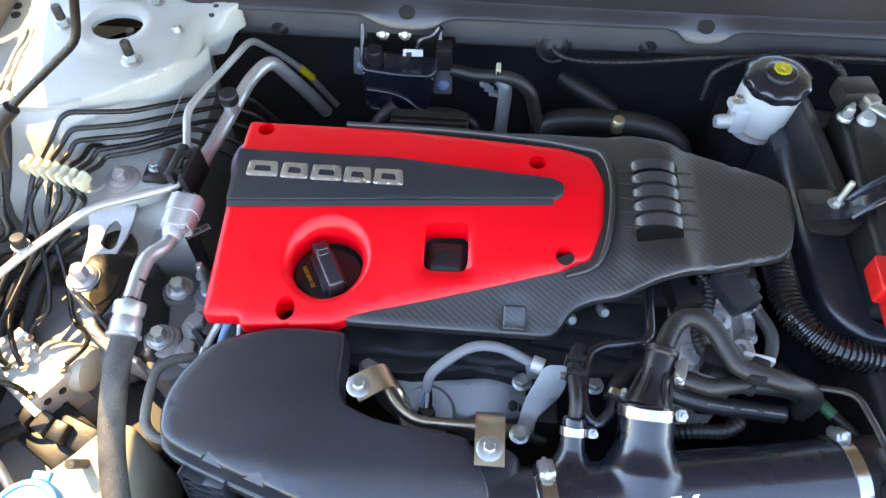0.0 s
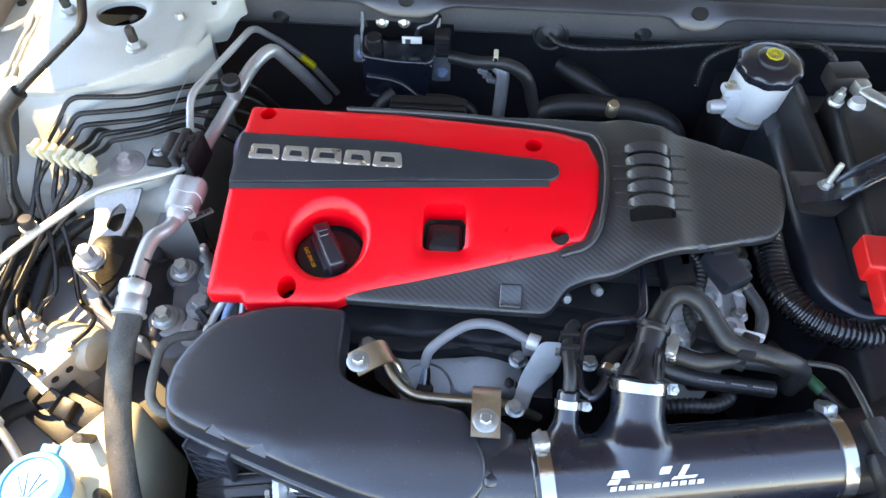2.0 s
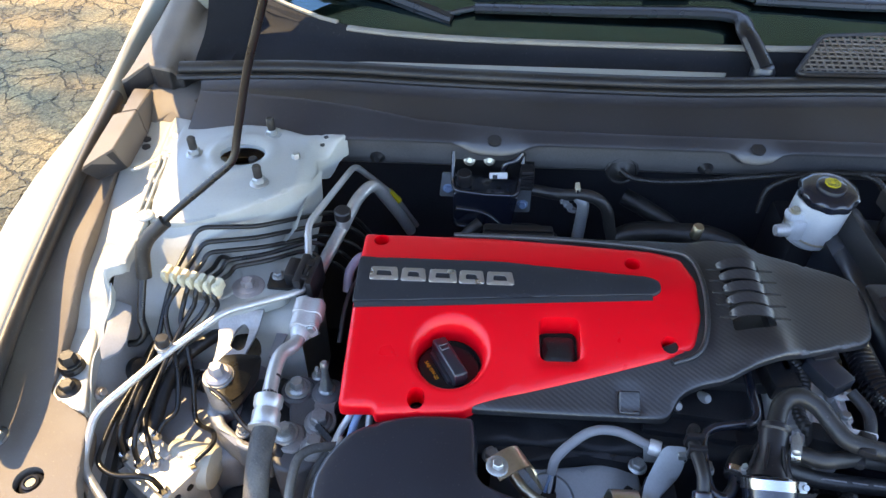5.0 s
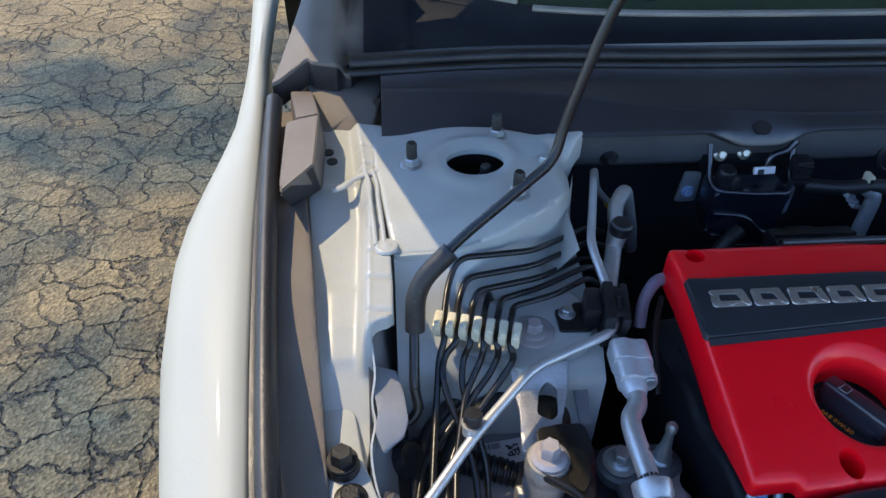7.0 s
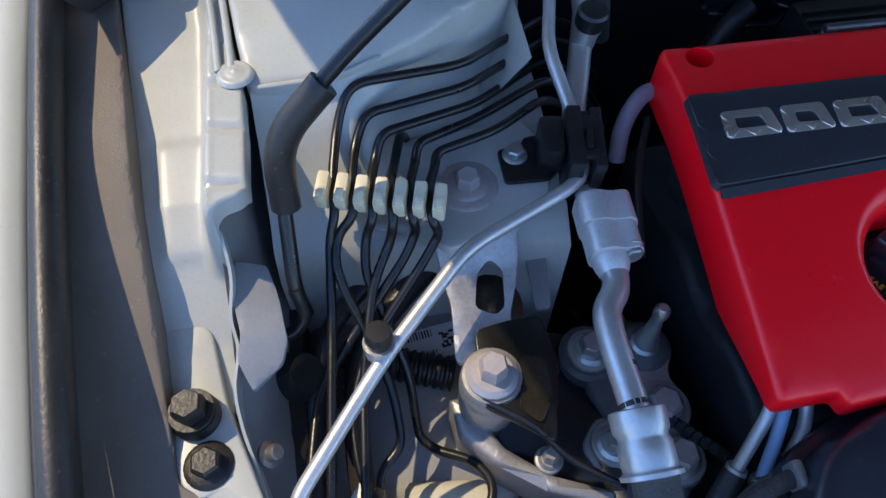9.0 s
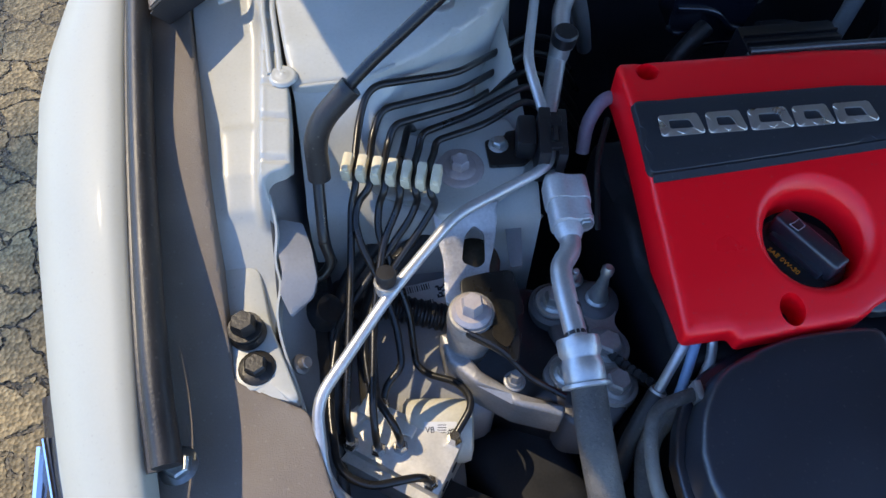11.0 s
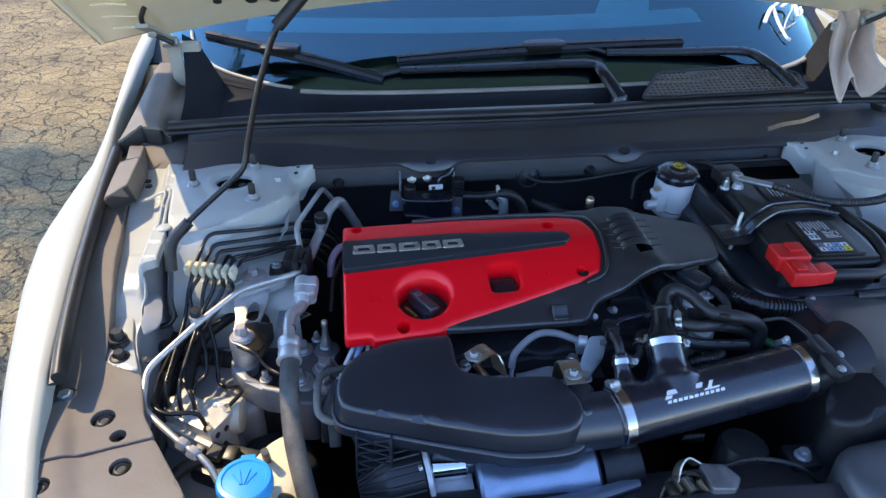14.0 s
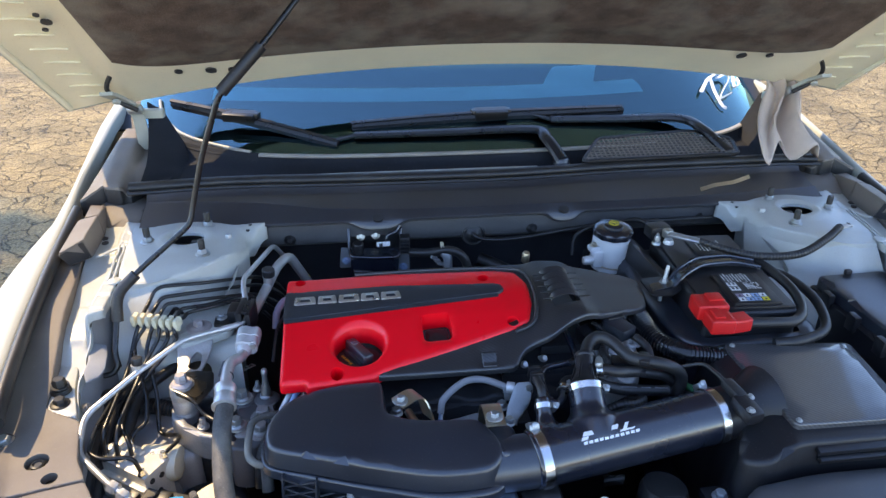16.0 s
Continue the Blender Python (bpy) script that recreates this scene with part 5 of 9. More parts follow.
leg = psheet("leg", plate, BRIGHT, rounded([(-0.437, 0.4760), (-0.381, 0.4830), (-0.386, 0.455), (-0.395, 0.430), (-0.395, 0.405), (-0.433, 0.405), (-0.431, 0.440)], 0.005), lambda x, y: 0.680 - 0.35 * (0.478 - y) + 0.006 * math.exp(-(((y - 0.474) / 0.008) ** 2)), "bright metal leg with a slot", wall=0.003, rnd=0.001, grid=0.008, holes=[rounded([(-0.4165, 0.4360), (-0.4120, 0.4560), (-0.4035, 0.4640), (-0.3955, 0.4570), (-0.3975, 0.4345), (-0.404, 0.4300)], 0.004)], hole_wall=0.004)
plathe("slot_floor", leg, BRONZE, (-0.405, 0.444, 0.646), (0.1, -0.3, 1), [(0.022, 0), (0.022, 0.004), (0.010, 0.010)], 20, "bronze-coloured stud below the slot")
pbolt(plate, PINKBOLT, (-0.4090, 0.5129, 0.6885), r=0.0082, h=0.012, flange=0.0142, label="dull silver flange bolt")
bm = bmesh.new()
lathe(bm, (-0.4090, 0.5129, 0.6875), (0, 0, 1), [(0.0205, 0), (0.0205, 0.0012), (0.0185, 0.0026)], 32)
part("washer", bm, PINKBOLT, plate, "dull pinkish-grey washer")
pplate("side_plate", plate, SHEET, rounded([(-0.372, 0.482), (-0.358, 0.482), (-0.364, 0.440), (-0.374, 0.440)], 0.002), 0.640, 0.643, 0.0008, "grey sheet edge beside the leg")

# ---- pipe clamp block with its tab ----
blk = thing("pipe_clip_block", (-0.34, 0.55, 0.68), "black plastic pipe clip block on a steel tab", "clip")
MB = Matrix.Translation((-0.337, 0.522, 0.698)) @ Matrix.Rotation(radians(-8), 4, "Z") @ Matrix.Rotation(radians(5), 4, "X")


def clip_piece(name, c, size, bev=0.002):
    bm = box(bmesh.new(), c, size, bev)
    bmesh.ops.transform(bm, matrix=MB, verts=list(bm.verts))
    return part(name, bm, BLACK, blk)


clip_piece("block", (-0.002, 0, 0), (0.010, 0.046, 0.044))
clip_piece("side_cheek", (0.0125, 0, -0.001), (0.008, 0.046, 0.042))
clip_piece("back_wall", (0.005, 0.019, -0.002), (0.012, 0.008, 0.036))
clip_piece("saddle", (0.005, -0.002, -0.012), (0.012, 0.036, 0.020))
clip_piece("latch", (0.003, -0.014, 0.019), (0.017, 0.006, 0.005), 0.001)
clip_piece("latch", (0.003, 0.010, 0.019), (0.017, 0.010, 0.005), 0.001)
clip_piece("latch_pin", (0.006, -0.004, 0.022), (0.004, 0.014, 0.003), 0.001)
clip_piece("wing", (-0.016, 0.004, 0.004), (0.016, 0.030, 0.026), 0.004)
pplate("tab", blk, BRAKE, rounded([(-0.3850, 0.5370), (-0.3845, 0.5095), (-0.3560, 0.5085), (-0.348, 0.515), (-0.348, 0.545), (-0.366, 0.545), (-0.368, 0.5375)], 0.003), 0.689, 0.6925, 0.001, "glossy black steel tab")
pbolt(blk, ZINC, (-0.3742, 0.5305, 0.6925), r=0.0062, h=0.007, flange=0.0085, label="bright bolt")

# ---- air-conditioning pipes ----
acs = thing("thin_air_con_pipe", (-0.53, 0.30, 0.62), "thin bare aluminium air-conditioning pipe with service cap", "pipe")
ptube("pipe", acs, PIPE, [(-0.395, 0.165, 0.56), (-0.418, 0.165, 0.60), (-0.440, 0.197, 0.632), (-0.478, 0.226, 0.640), (-0.532, 0.278, 0.652), (-0.534, 0.330, 0.672), (-0.476, 0.400, 0.690), (-0.420, 0.456, 0.704), (-0.350, 0.492, 0.700), (-0.334, 0.505, 0.697), (-0.333, 0.530, 0.708), (-0.3434, 0.5875, 0.7302), (-0.3050, 0.7330, 0.7200), (-0.2835, 0.7760, 0.6605), (-0.2570, 0.7825, 0.6270), (-0.2240, 0.7960, 0.5560)], 0.0045, "", 14, 0.016)
ptube("yellow_sleeve", acs, YELLOW, [(-0.2650, 0.7808, 0.6372), (-0.2500, 0.7850, 0.6150)], 0.0056, "yellow tape band")
plathe("service_port", acs, PIPE, (-0.478, 0.405, 0.688), (0.05, 0.12, 1), [(0.0078, 0), (0.0078, 0.008), (0.0092, 0.009), (0.0092, 0.011)], 20)
plathe("service_cap", acs, BLACK, (-0.4775, 0.4065, 0.698), (0.05, 0.12, 1), [(0.0074, 0), (0.0078, 0.002), (0.0078, 0.010), (0.0068, 0.0120), (0.003, 0.0122)], 24, "black ribbed service cap")
for a in ((-0.478, 0.226, 0.640), (-0.463, 0.213, 0.637)):
    pbolt(acs, PIPE, a, (0.75, -0.55, -0.12), 0.0088, 0.012, name="pipe_nut")
acl = thing("thick_air_con_pipe", (-0.34, 0.35, 0.62), "thick aluminium air-conditioning pipe running into a rubber hose", "pipe")
ptube("pipe", acl, PIPE, [(-0.3440, 0.343, 0.688), (-0.3462, 0.390, 0.690), (-0.3445, 0.412, 0.688), (-0.3310, 0.4270, 0.684), (-0.3304, 0.450, 0.6838), (-0.3295, 0.485, 0.6838), (-0.3330, 0.530, 0.6790), (-0.3260, 0.560, 0.6830), (-0.3069, 0.620, 0.6980), (-0.2985, 0.648, 0.7060)], 0.0084, "", 18, 0.012)
ptube("rear_bend", acl, PIPE, [(-0.2990, 0.646, 0.7055), (-0.2938, 0.6745, 0.7065), (-0.2750, 0.7050, 0.7120), (-0.2460, 0.7370, 0.6320), (-0.2300, 0.7570, 0.5780)], 0.0086, "bare aluminium bend", 18, 0.03)
run = Vector((-0.002, -0.06, 0.0)).normalized()
over = (Vector((1, 0, 0)) - run * run.x).normalized()
up = run.cross(over)
lobes = rounded([(-0.0150, -0.011), (-0.004, -0.0135), (0.006, -0.0115), (0.0175, -0.010), (0.0190, 0.004), (0.0150, 0.0115), (0.004, 0.0110), (-0.004, 0.0145), (-0.0150, 0.011)], 0.006)
for name, at, size, deep in (("coupling", (-0.3270, 0.4895, 0.6860), 1.08, 0.0215), ("coupling_nose", (-0.3275, 0.4677, 0.6855), 1.0, 0.0200)):
    lay = Matrix.Translation(at) @ Matrix((over, up, run)).transposed().to_4x4()
    pplate(name, acl, ALU, [(x * size, y * size) for x, y in lobes], 0.0, deep, 0.0022, "cast aluminium coupling block", lay)
plathe("collar", acl, ALU, (-0.3302, 0.4475, 0.6838), run, [(0.0118, 0), (0.0115, 0.004), (0.0098, 0.009), (0.0086, 0.011)], 24)
pbolt(acl, ZINC, (-0.3165, 0.4515, 0.6900), run, 0.0058, 0.007, 0.0072)
for y in (0.352, 0.374):
    ptube("pen_mark", acl, INK, [(-0.3444 - 0.00004 * (y - 0.35), y, 0.6883), (-0.3446, y + 0.003, 0.6884)], 0.0087)
plathe("service_port", acl, PIPE, (-0.3055, 0.6215, 0.700), (0.06, -0.08, 1), [(0.009, 0), (0.009, 0.014), (0.0105, 0.015), (0.0105, 0.018)], 20)
plathe("service_cap", acl, BLACK, (-0.3042, 0.6198, 0.7175), (0.06, -0.08, 1), [(0.0105, 0), (0.0112, 0.002), (0.0112, 0.012), (0.0095, 0.014), (0.003, 0.0142)], 24, "black service cap")
crimp = [(0.0125, 0), (0.0178, 0.0008), (0.0184, 0.003), (0.0180, 0.012), (0.0160, 0.0145), (0.0160, 0.0165), (0.0176, 0.019), (0.0176, 0.031), (0.0168, 0.0325), (0.0200, 0.0338), (0.0200, 0.0362), (0.0155, 0.0368)]
plathe("crimp_ferrule", acl, PIPE, (-0.344, 0.352, 0.688), (0.03, -0.95, -0.25), [(r * 0.86, h) for r, h in crimp], 28, "crimped aluminium ferrule")
ptube("rubber_hose", acl, RUBBER_D, [(-0.3415, 0.322, 0.680), (-0.342, 0.280, 0.667), (-0.335, 0.215, 0.634), (-0.317, 0.150, 0.588), (-0.300, 0.105, 0.53), (-0.295, 0.09, 0.44)], 0.0128, "dusty grey-black rubber hose", 20, smooth=True)

# ---- engine mount ----
mount = thing("engine_mount", (-0.37, 0.37, 0.58), "aluminium and black steel engine mount with bolts", "engine mount")
plathe("bushing", mount, BRIGHT, (-0.415, 0.389, 0.590), (0, 0, 1), [(0.0165, 0), (0.0165, 0.026), (0.0182, 0.028), (0.0182, 0.032), (0.0172, 0.0335), (0.0172, 0.0365), (0.0186, 0.038), (0.0186, 0.054), (0.0178, 0.056), (0.0178, 0.061), (0.0190, 0.063), (0.0190, 0.071), (0.0170, 0.076), (0.012, 0.077)], 36, "stacked bright metal bushing")
plathe("washer", mount, DULL, (-0.415, 0.389, 0.6665), (0, 0, 1), [(0.0175, 0), (0.0185, 0.0012), (0.0175, 0.0034), (0.011, 0.0046)], 28, "dull flange washer")
pbolt(mount, PINKBOLT, (-0.415, 0.389, 0.6705), r=0.0088, h=0.017, flange=0.0155, label="large dull flange bolt")
arm_in = [(-0.439, 0.396), (-0.435, 0.372), (-0.417, 0.351), (-0.386, 0.329), (-0.350, 0.316), (-0.347, 0.324), (-0.383, 0.339), (-0.409, 0.360), (-0.420, 0.380), (-0.421, 0.396)]
psheet("arm", mount, DULL, rounded(arm_in, 0.003), 0.622, "cast aluminium mount arm", wall=0.040, rnd=0.004, grid=0.015)
psheet("housing", mount, BLACK, rounded([(-0.425, 0.43), (-0.36, 0.442), (-0.335, 0.435), (-0.335, 0.322), (-0.350, 0.326), (-0.384, 0.341), (-0.410, 0.362), (-0.420, 0.385)], 0.004), lambda x, y: 0.604 + 0.010 * math.sin(60 * x) * math.sin(50 * y), "black cast mount housing", wall=0.10, rnd=0.006, grid=0.012)
psheet("stay", mount, BRAKE, rounded([(-0.423, 0.372), (-0.420, 0.420), (-0.376, 0.428), (-0.372, 0.395), (-0.385, 0.346)], 0.006), lambda x, y: 0.668 - 0.3 * max(0, x + 0.40), "black steel stay over the bushing", wall=0.003, rnd=0.001, grid=0.012)
sfz = lambda x, y: 0.6695 - 0.3 * max(0, x + 0.40)
# sunlight falling on the dusty black stay, laid on as a bronze patch
psheet("sunlit_patch", mount, BRONZE, rounded([(-0.402, 0.366), (-0.396, 0.400), (-0.380, 0.398), (-0.382, 0.372), (-0.392, 0.357)], 0.005), sfz, "bronze-coloured patch painted as sunlight on the stay", wall=0.001, rnd=0, grid=0.012)
ptube("stay_edge", mount, BRAKE, [(-0.423, 0.376, 0.668), (-0.396, 0.357, 0.667), (-0.378, 0.340, 0.650), (-0.352, 0.322, 0.648)], 0.0025, "", 8, 0.01)
psheet("engine_side_bracket", mount, CASTDARK, rounded([(-0.335, 0.440), (-0.298, 0.442), (-0.294, 0.40), (-0.304, 0.38), (-0.290, 0.36), (-0.294, 0.32), (-0.318, 0.306), (-0.345, 0.312), (-0.352, 0.34), (-0.338, 0.37), (-0.345, 0.40)], 0.009), 0.608, "dark cast engine-side bracket", wall=0.07, rnd=0.005, grid=0.015)
psheet("arm_end", mount, DULL, rounded([(-0.360, 0.356), (-0.352, 0.334), (-0.322, 0.330), (-0.314, 0.345), (-0.320, 0.368), (-0.345, 0.374)], 0.007), 0.6115, "pale cast end of the mount arm", wall=0.038, rnd=0.003, grid=0.012)
for x, y, m, r, z in ((-0.3370, 0.4190, ZINC, 0.0090, 0.612), (-0.3385, 0.3540, ZINC, 0.0088, 0.613), (-0.3010, 0.3730, DULL, 0.0108, 0.6115), (-0.3008, 0.3397, DULL, 0.0100, 0.6115), (-0.3840, 0.3480, DULL, 0.0050, 0.622)):
    plathe("washer", mount, m, (x, y, z - 0.002), (0, 0, 1), [(r * 1.75, 0), (r * 1.8, 0.001), (r * 1.7, 0.003), (r * 1.2, 0.004)], 24)
    pbolt(mount, m, (x, y, z + 0.001), r=r, h=0.013, flange=r * 1.4)
pplate("link_plate", mount, DULL, rounded([(-0.312, 0.428), (-0.288, 0.428), (-0.284, 0.408), (-0.290, 0.394), (-0.283, 0.378), (-0.286, 0.364), (-0.287, 0.348), (-0.284, 0.332), (-0.292, 0.322), (-0.310, 0.322), (-0.318, 0.334), (-0.314, 0.350), (-0.316, 0.368), (-0.314, 0.384), (-0.310, 0.396), (-0.318, 0.410)], 0.006), 0.602, 0.6105, 0.0015, "grey cast link plate under the bolts")
plathe("cast_boss", mount, CASTDARK, (-0.3370, 0.4190, 0.585), (0, 0, 1), [(0.021, 0), (0.021, 0.022), (0.018, 0.0255)], 28)
plathe("cast_boss", mount, CASTDARK, (-0.3000, 0.4170, 0.585), (0, 0, 1), [(0.020, 0), (0.020, 0.024), (0.017, 0.027), (0.012, 0.030)], 28)
pbolt(mount, ZINC, (-0.3155, 0.4390, 0.612), r=0.0052, h=0.010, flange=0.0085, stud=0.006)
plathe("ground_stud", mount, ZINC, (-0.3005, 0.4165, 0.612), (0.02, 0.05, 1), [(0.0100, 0), (0.0100, 0.005), (0.0078, 0.007), (0.0078, 0.015), (0.0056, 0.021), (0.0038, 0.040), (0.0052, 0.044), (0.0052, 0.050), (0.003, 0.053)], 16, "tall zinc stud")
bm = bmesh.new()
box(bm, (-0.37, 0.30, 0.48), (0.09, 0.10, 0.09), 0.02, (0, 0, 20), 3)
part("lower_bracket", bm, ENGINE, mount)

# ---- rail label ----
lab = thing("rail_label", (-0.445, 0.452, 0.586), "white printed sticker with code bars on the frame rail", "label")
M0 = Matrix.Translation((-0.447, 0.452, 0.5835)) @ Matrix.Rotation(radians(8), 4, "Z")
pplate("sticker", lab, LABEL, [(-0.03, -0.013), (0.03, -0.013), (0.03, 0.013), (-0.03, 0.013)], 0, 0.0006, 0, m=M0)
bm = bmesh.new()
rb = random.Random(4)
for k in range(16):
    box(bm, (-0.026 + k * 0.0022, 0.008, 0.0008), (rb.choice((0.0006, 0.0012)), 0.006, 0.0004))
    box(bm, (-0.026 + k * 0.0022, -0.008, 0.0008), (rb.choice((0.0006, 0.0012)), 0.005, 0.0004))
for i in range(7):
    for j in range(7):
        if rb.random() < 0.55:
            box(bm, (0.013 + i * 0.0018, -0.005 + j * 0.0018, 0.0008), (0.0017, 0.0017, 0.0004))
bmesh.ops.transform(bm, matrix=M0, verts=list(bm.verts))
part("printing", bm, INK, lab)
tag = thing("pipe_tag", (-0.3435, 0.508, 0.600), "small white paper tag with short printing", "label")
M1 = Matrix.Translation((-0.3435, 0.508, 0.603)) @ Matrix.Scale(1.1, 4) @ Matrix.Rotation(radians(38), 4, "Z") @ Matrix.Rotation(radians(-15), 4, "X")
pplate("tag_paper", tag, LABEL, [(-0.014, -0.006), (0.014, -0.006), (0.014, 0.006), (-0.014, 0.006)], 0, 0.0008, 0, m=M1)


def lettering(name, text, size, m, mat, parent):
    """Flat letters in the built-in font, as a mesh laid by m."""
    cu = bpy.data.curves.new(name, "FONT")
    cu.body, cu.size, cu.align_x, cu.align_y, cu.extrude = text, size, "CENTER", "CENTER", 0.0003
    ob = bpy.data.objects.new(name, cu)
    me = bpy.data.meshes.new_from_object(ob)
    bpy.data.objects.remove(ob)
    me.transform(m)
    me.materials.append(mat)
    ob = new(name, me)
    ob.parent = parent
    if parent.parent is None:
        ob.matrix_parent_inverse = Matrix.Translation(-parent.location)
    return ob


lettering("printing", "DVA 2R", 0.0068, M1 @ Matrix.Translation((0, 0, 0.0011)), INK, tag)

# ---- brake control unit ----
absu = thing("brake_control_unit", (-0.46, 0.33, 0.50), "aluminium brake control block with round motor and label", "brake unit")
pplate("valve_block", absu, MACHINED, [(-0.4535, 0.2715), (-0.4290, 0.3110), (-0.4970, 0.3530), (-0.5235, 0.3190)], 0.515, 0.6015, 0.0022, "machined aluminium block")
pplate("lower_step", absu, MACHINED, [(-0.4560, 0.2640), (-0.4510, 0.2720), (-0.5210, 0.3190), (-0.5280, 0.3120)], 0.515, 0.5850, 0.0015, "stepped lower edge of the block")
for k, z in ((0.25, 0.588), (0.62, 0.585), (0.45, 0.562)):
    plathe("bored_hole", absu, INK, (-0.4535 + 0.0245 * k + 0.0003, 0.2715 + 0.0395 * k - 0.0003, z), (0.85, -0.53, 0), [(0.0045, 0), (0.0045, 0.0008), (0.002, 0.0009)], 14)
plathe("pump_motor", absu, CREAMBAND, (-0.476, 0.332, 0.576), (0.98, -0.10, 0.0), [(0.022, 0), (0.0262, 0.003), (0.0262, 0.050), (0.024, 0.056), (0.016, 0.058)], 36, "round metal pump motor")
pbox("control_box", absu, BLACK, (-0.440, 0.258, 0.535), (0.075, 0.060, 0.06), 0.008, (0, 0, -30), "dark plastic control box")
pbox("connector", absu, RUBBER, (-0.412, 0.255, 0.560), (0.05, 0.03, 0.03), 0.006, (10, 0, -20))
M2 = Matrix.Translation((-0.446, 0.3215, 0.6015)) @ Matrix.Scale(0.50, 4) @ Matrix.Rotation(radians(-6), 4, "Z") @ Matrix.Rotation(radians(18), 4, "X")
pplate("sticker", absu, LABEL, [(-0.026, -0.013), (0.026, -0.013), (0.026, 0.013), (-0.026, 0.013)], 0, 0.0006, 0, "white printed sticker", m=M2)
bm = bmesh.new()
for i in range(7):
    for j in range(7):
        if rb.random() < 0.55:
            box(bm, (0.012 + i * 0.0017, -0.009 + j * 0.0017, 0.0009), (0.0016, 0.0016, 0.0004))
for j in range(4):
    box(bm, (0.002, 0.008 - j * 0.004, 0.0009), (0.014, 0.0011, 0.0004))
bmesh.ops.transform(bm, matrix=M2, verts=list(bm.verts))
part("printing", bm, INK, absu)
lettering("printing", "VB", 0.013, M2 @ Matrix.Translation((-0.017, 0.0, 0.0010)), INK, absu)
for x, y in ((-0.5165, 0.3180), (-0.4960, 0.3105), (-0.4785, 0.3110), (-0.4580, 0.2810), (-0.4900, 0.3460), (-0.4360, 0.3130)):
    plathe("port", absu, STEEL, (x, y, 0.6013), (0, 0, 1), [(0.0062, 0), (0.0062, 0.004), (0.0046, 0.006), (0.0042, 0.010)], 6)
for x, y, w, d, h, a in ((-0.512, 0.338, 0.016, 0.012, 0.010, 40), (-0.500, 0.345, 0.014, 0.018, 0.014, -34), (-0.475, 0.326, 0.020, 0.010, 0.006, -34)):
    pbox("boss", absu, MACHINED, (x, y, 0.604), (w, d, h), 0.002, (0, 0, a))

# ---- washer tank ----
tank = thing("washer_tank", (-0.37, 0.19, 0.45), "yellowed translucent washer fluid tank with blue cap", "washer tank")
psheet("tank_body", tank, TANK, rounded([(-0.425, 0.19), (-0.392, 0.224), (-0.376, 0.248), (-0.355, 0.262), (-0.336, 0.256), (-0.325, 0.20), (-0.33, 0.13), (-0.36, 0.06), (-0.43, 0.05), (-0.45, 0.12)], 0.02), lambda x, y: 0.606 - 0.35 * max(0, 0.19 - y), "", wall=0.16, rnd=0.014, grid=0.015)
plathe("filler_neck", tank, TANK, (-0.388, 0.150, 0.585), (0, 0, 1), [(0.028, 0), (0.028, 0.04), (0.03, 0.045)], 28)
bm = bmesh.new()
n = 48
prof = [(0.0305, 0.632), (0.0325, 0.634), (0.033, 0.648), (0.031, 0.652), (0.026, 0.653), (0.025, 0.651), (0.010, 0.653)]
rings = []
for r, z in prof:
    rings.append([bm.verts.new((-0.388 + r * (1 + (0.015 if k % 2 and r > 0.032 else 0)) * math.cos(2 * math.pi * k / n), 0.150 + r * (1 + (0.015 if k % 2 and r > 0.032 else 0)) * math.sin(2 * math.pi * k / n), z)) for k in range(n)])
for a, b in zip(rings, rings[1:]):
    for k in range(n):
        bm.faces.new((a[k], a[(k + 1) % n], b[(k + 1) % n], b[k]))
bm.faces.new(rings[-1])
box(bm, (-0.388, 0.186, 0.642), (0.018, 0.012, 0.006), 0.002)
bcap = part("blue_cap", bm, BLUE, tank, "bright blue ribbed filler cap")
for a in (-50, -20, 20, 50):
    p = V((-0.388 + 0.018 * math.sin(radians(a)), 0.146 + 0.016 * math.cos(radians(a)), 0.6535))
    ptube("embossed_mark", bcap, BLUE, [(-0.388 + 0.004 * math.sin(radians(a)), 0.140, 0.6535), p], 0.0011, seg=6)
ptube("vent_pipe", tank, RUBBER_D, [(-0.372, 0.215, 0.60), (-0.371, 0.205, 0.628), (-0.371, 0.202, 0.636)], 0.005, "dull metal vent stub")
ptube("overflow_hose", tank, RUBBER, [(-0.352, 0.165, 0.59), (-0.340, 0.150, 0.60), (-0.335, 0.125, 0.60), (-0.30, 0.110, 0.590), (-0.24, 0.115, 0.585), (-0.20, 0.10, 0.58)], 0.008, "dark rubber overflow hose", smooth=True)

# ---- dark loom down the side wall ----
tagged(part("side_loom", sweep(bmesh.new(), spline([(-0.455, 0.50, 0.640), (-0.495, 0.470, 0.632), (-0.517, 0.440, 0.622), (-0.527, 0.395, 0.61), (-0.530, 0.33, 0.585), (-0.528, 0.27, 0.56)]), 0.0068, 12), RUBBER), "black taped wiring loom down the side wall", "cable")

tagged(part("side_loom", sweep(bmesh.new(), spline([(-0.430, 0.492, 0.640), (-0.465, 0.462, 0.634), (-0.488, 0.438, 0.624), (-0.499, 0.400, 0.61), (-0.500, 0.34, 0.585), (-0.495, 0.30, 0.56)]), 0.0085, 12), RUBBER), "thick black taped wiring loom beside the brake lines", "cable")
tagged(pcorr("ribbed_loom", None, RUBBER, [(-0.532, 0.330, 0.580), (-0.533, 0.375, 0.590), (-0.525, 0.410, 0.594), (-0.508, 0.432, 0.595), (-0.484, 0.440, 0.594), (-0.455, 0.432, 0.592), (-0.430, 0.425, 0.588)], 0.0125, 0.006, "", 12), "black ribbed loom looping over the frame rail", "cable")

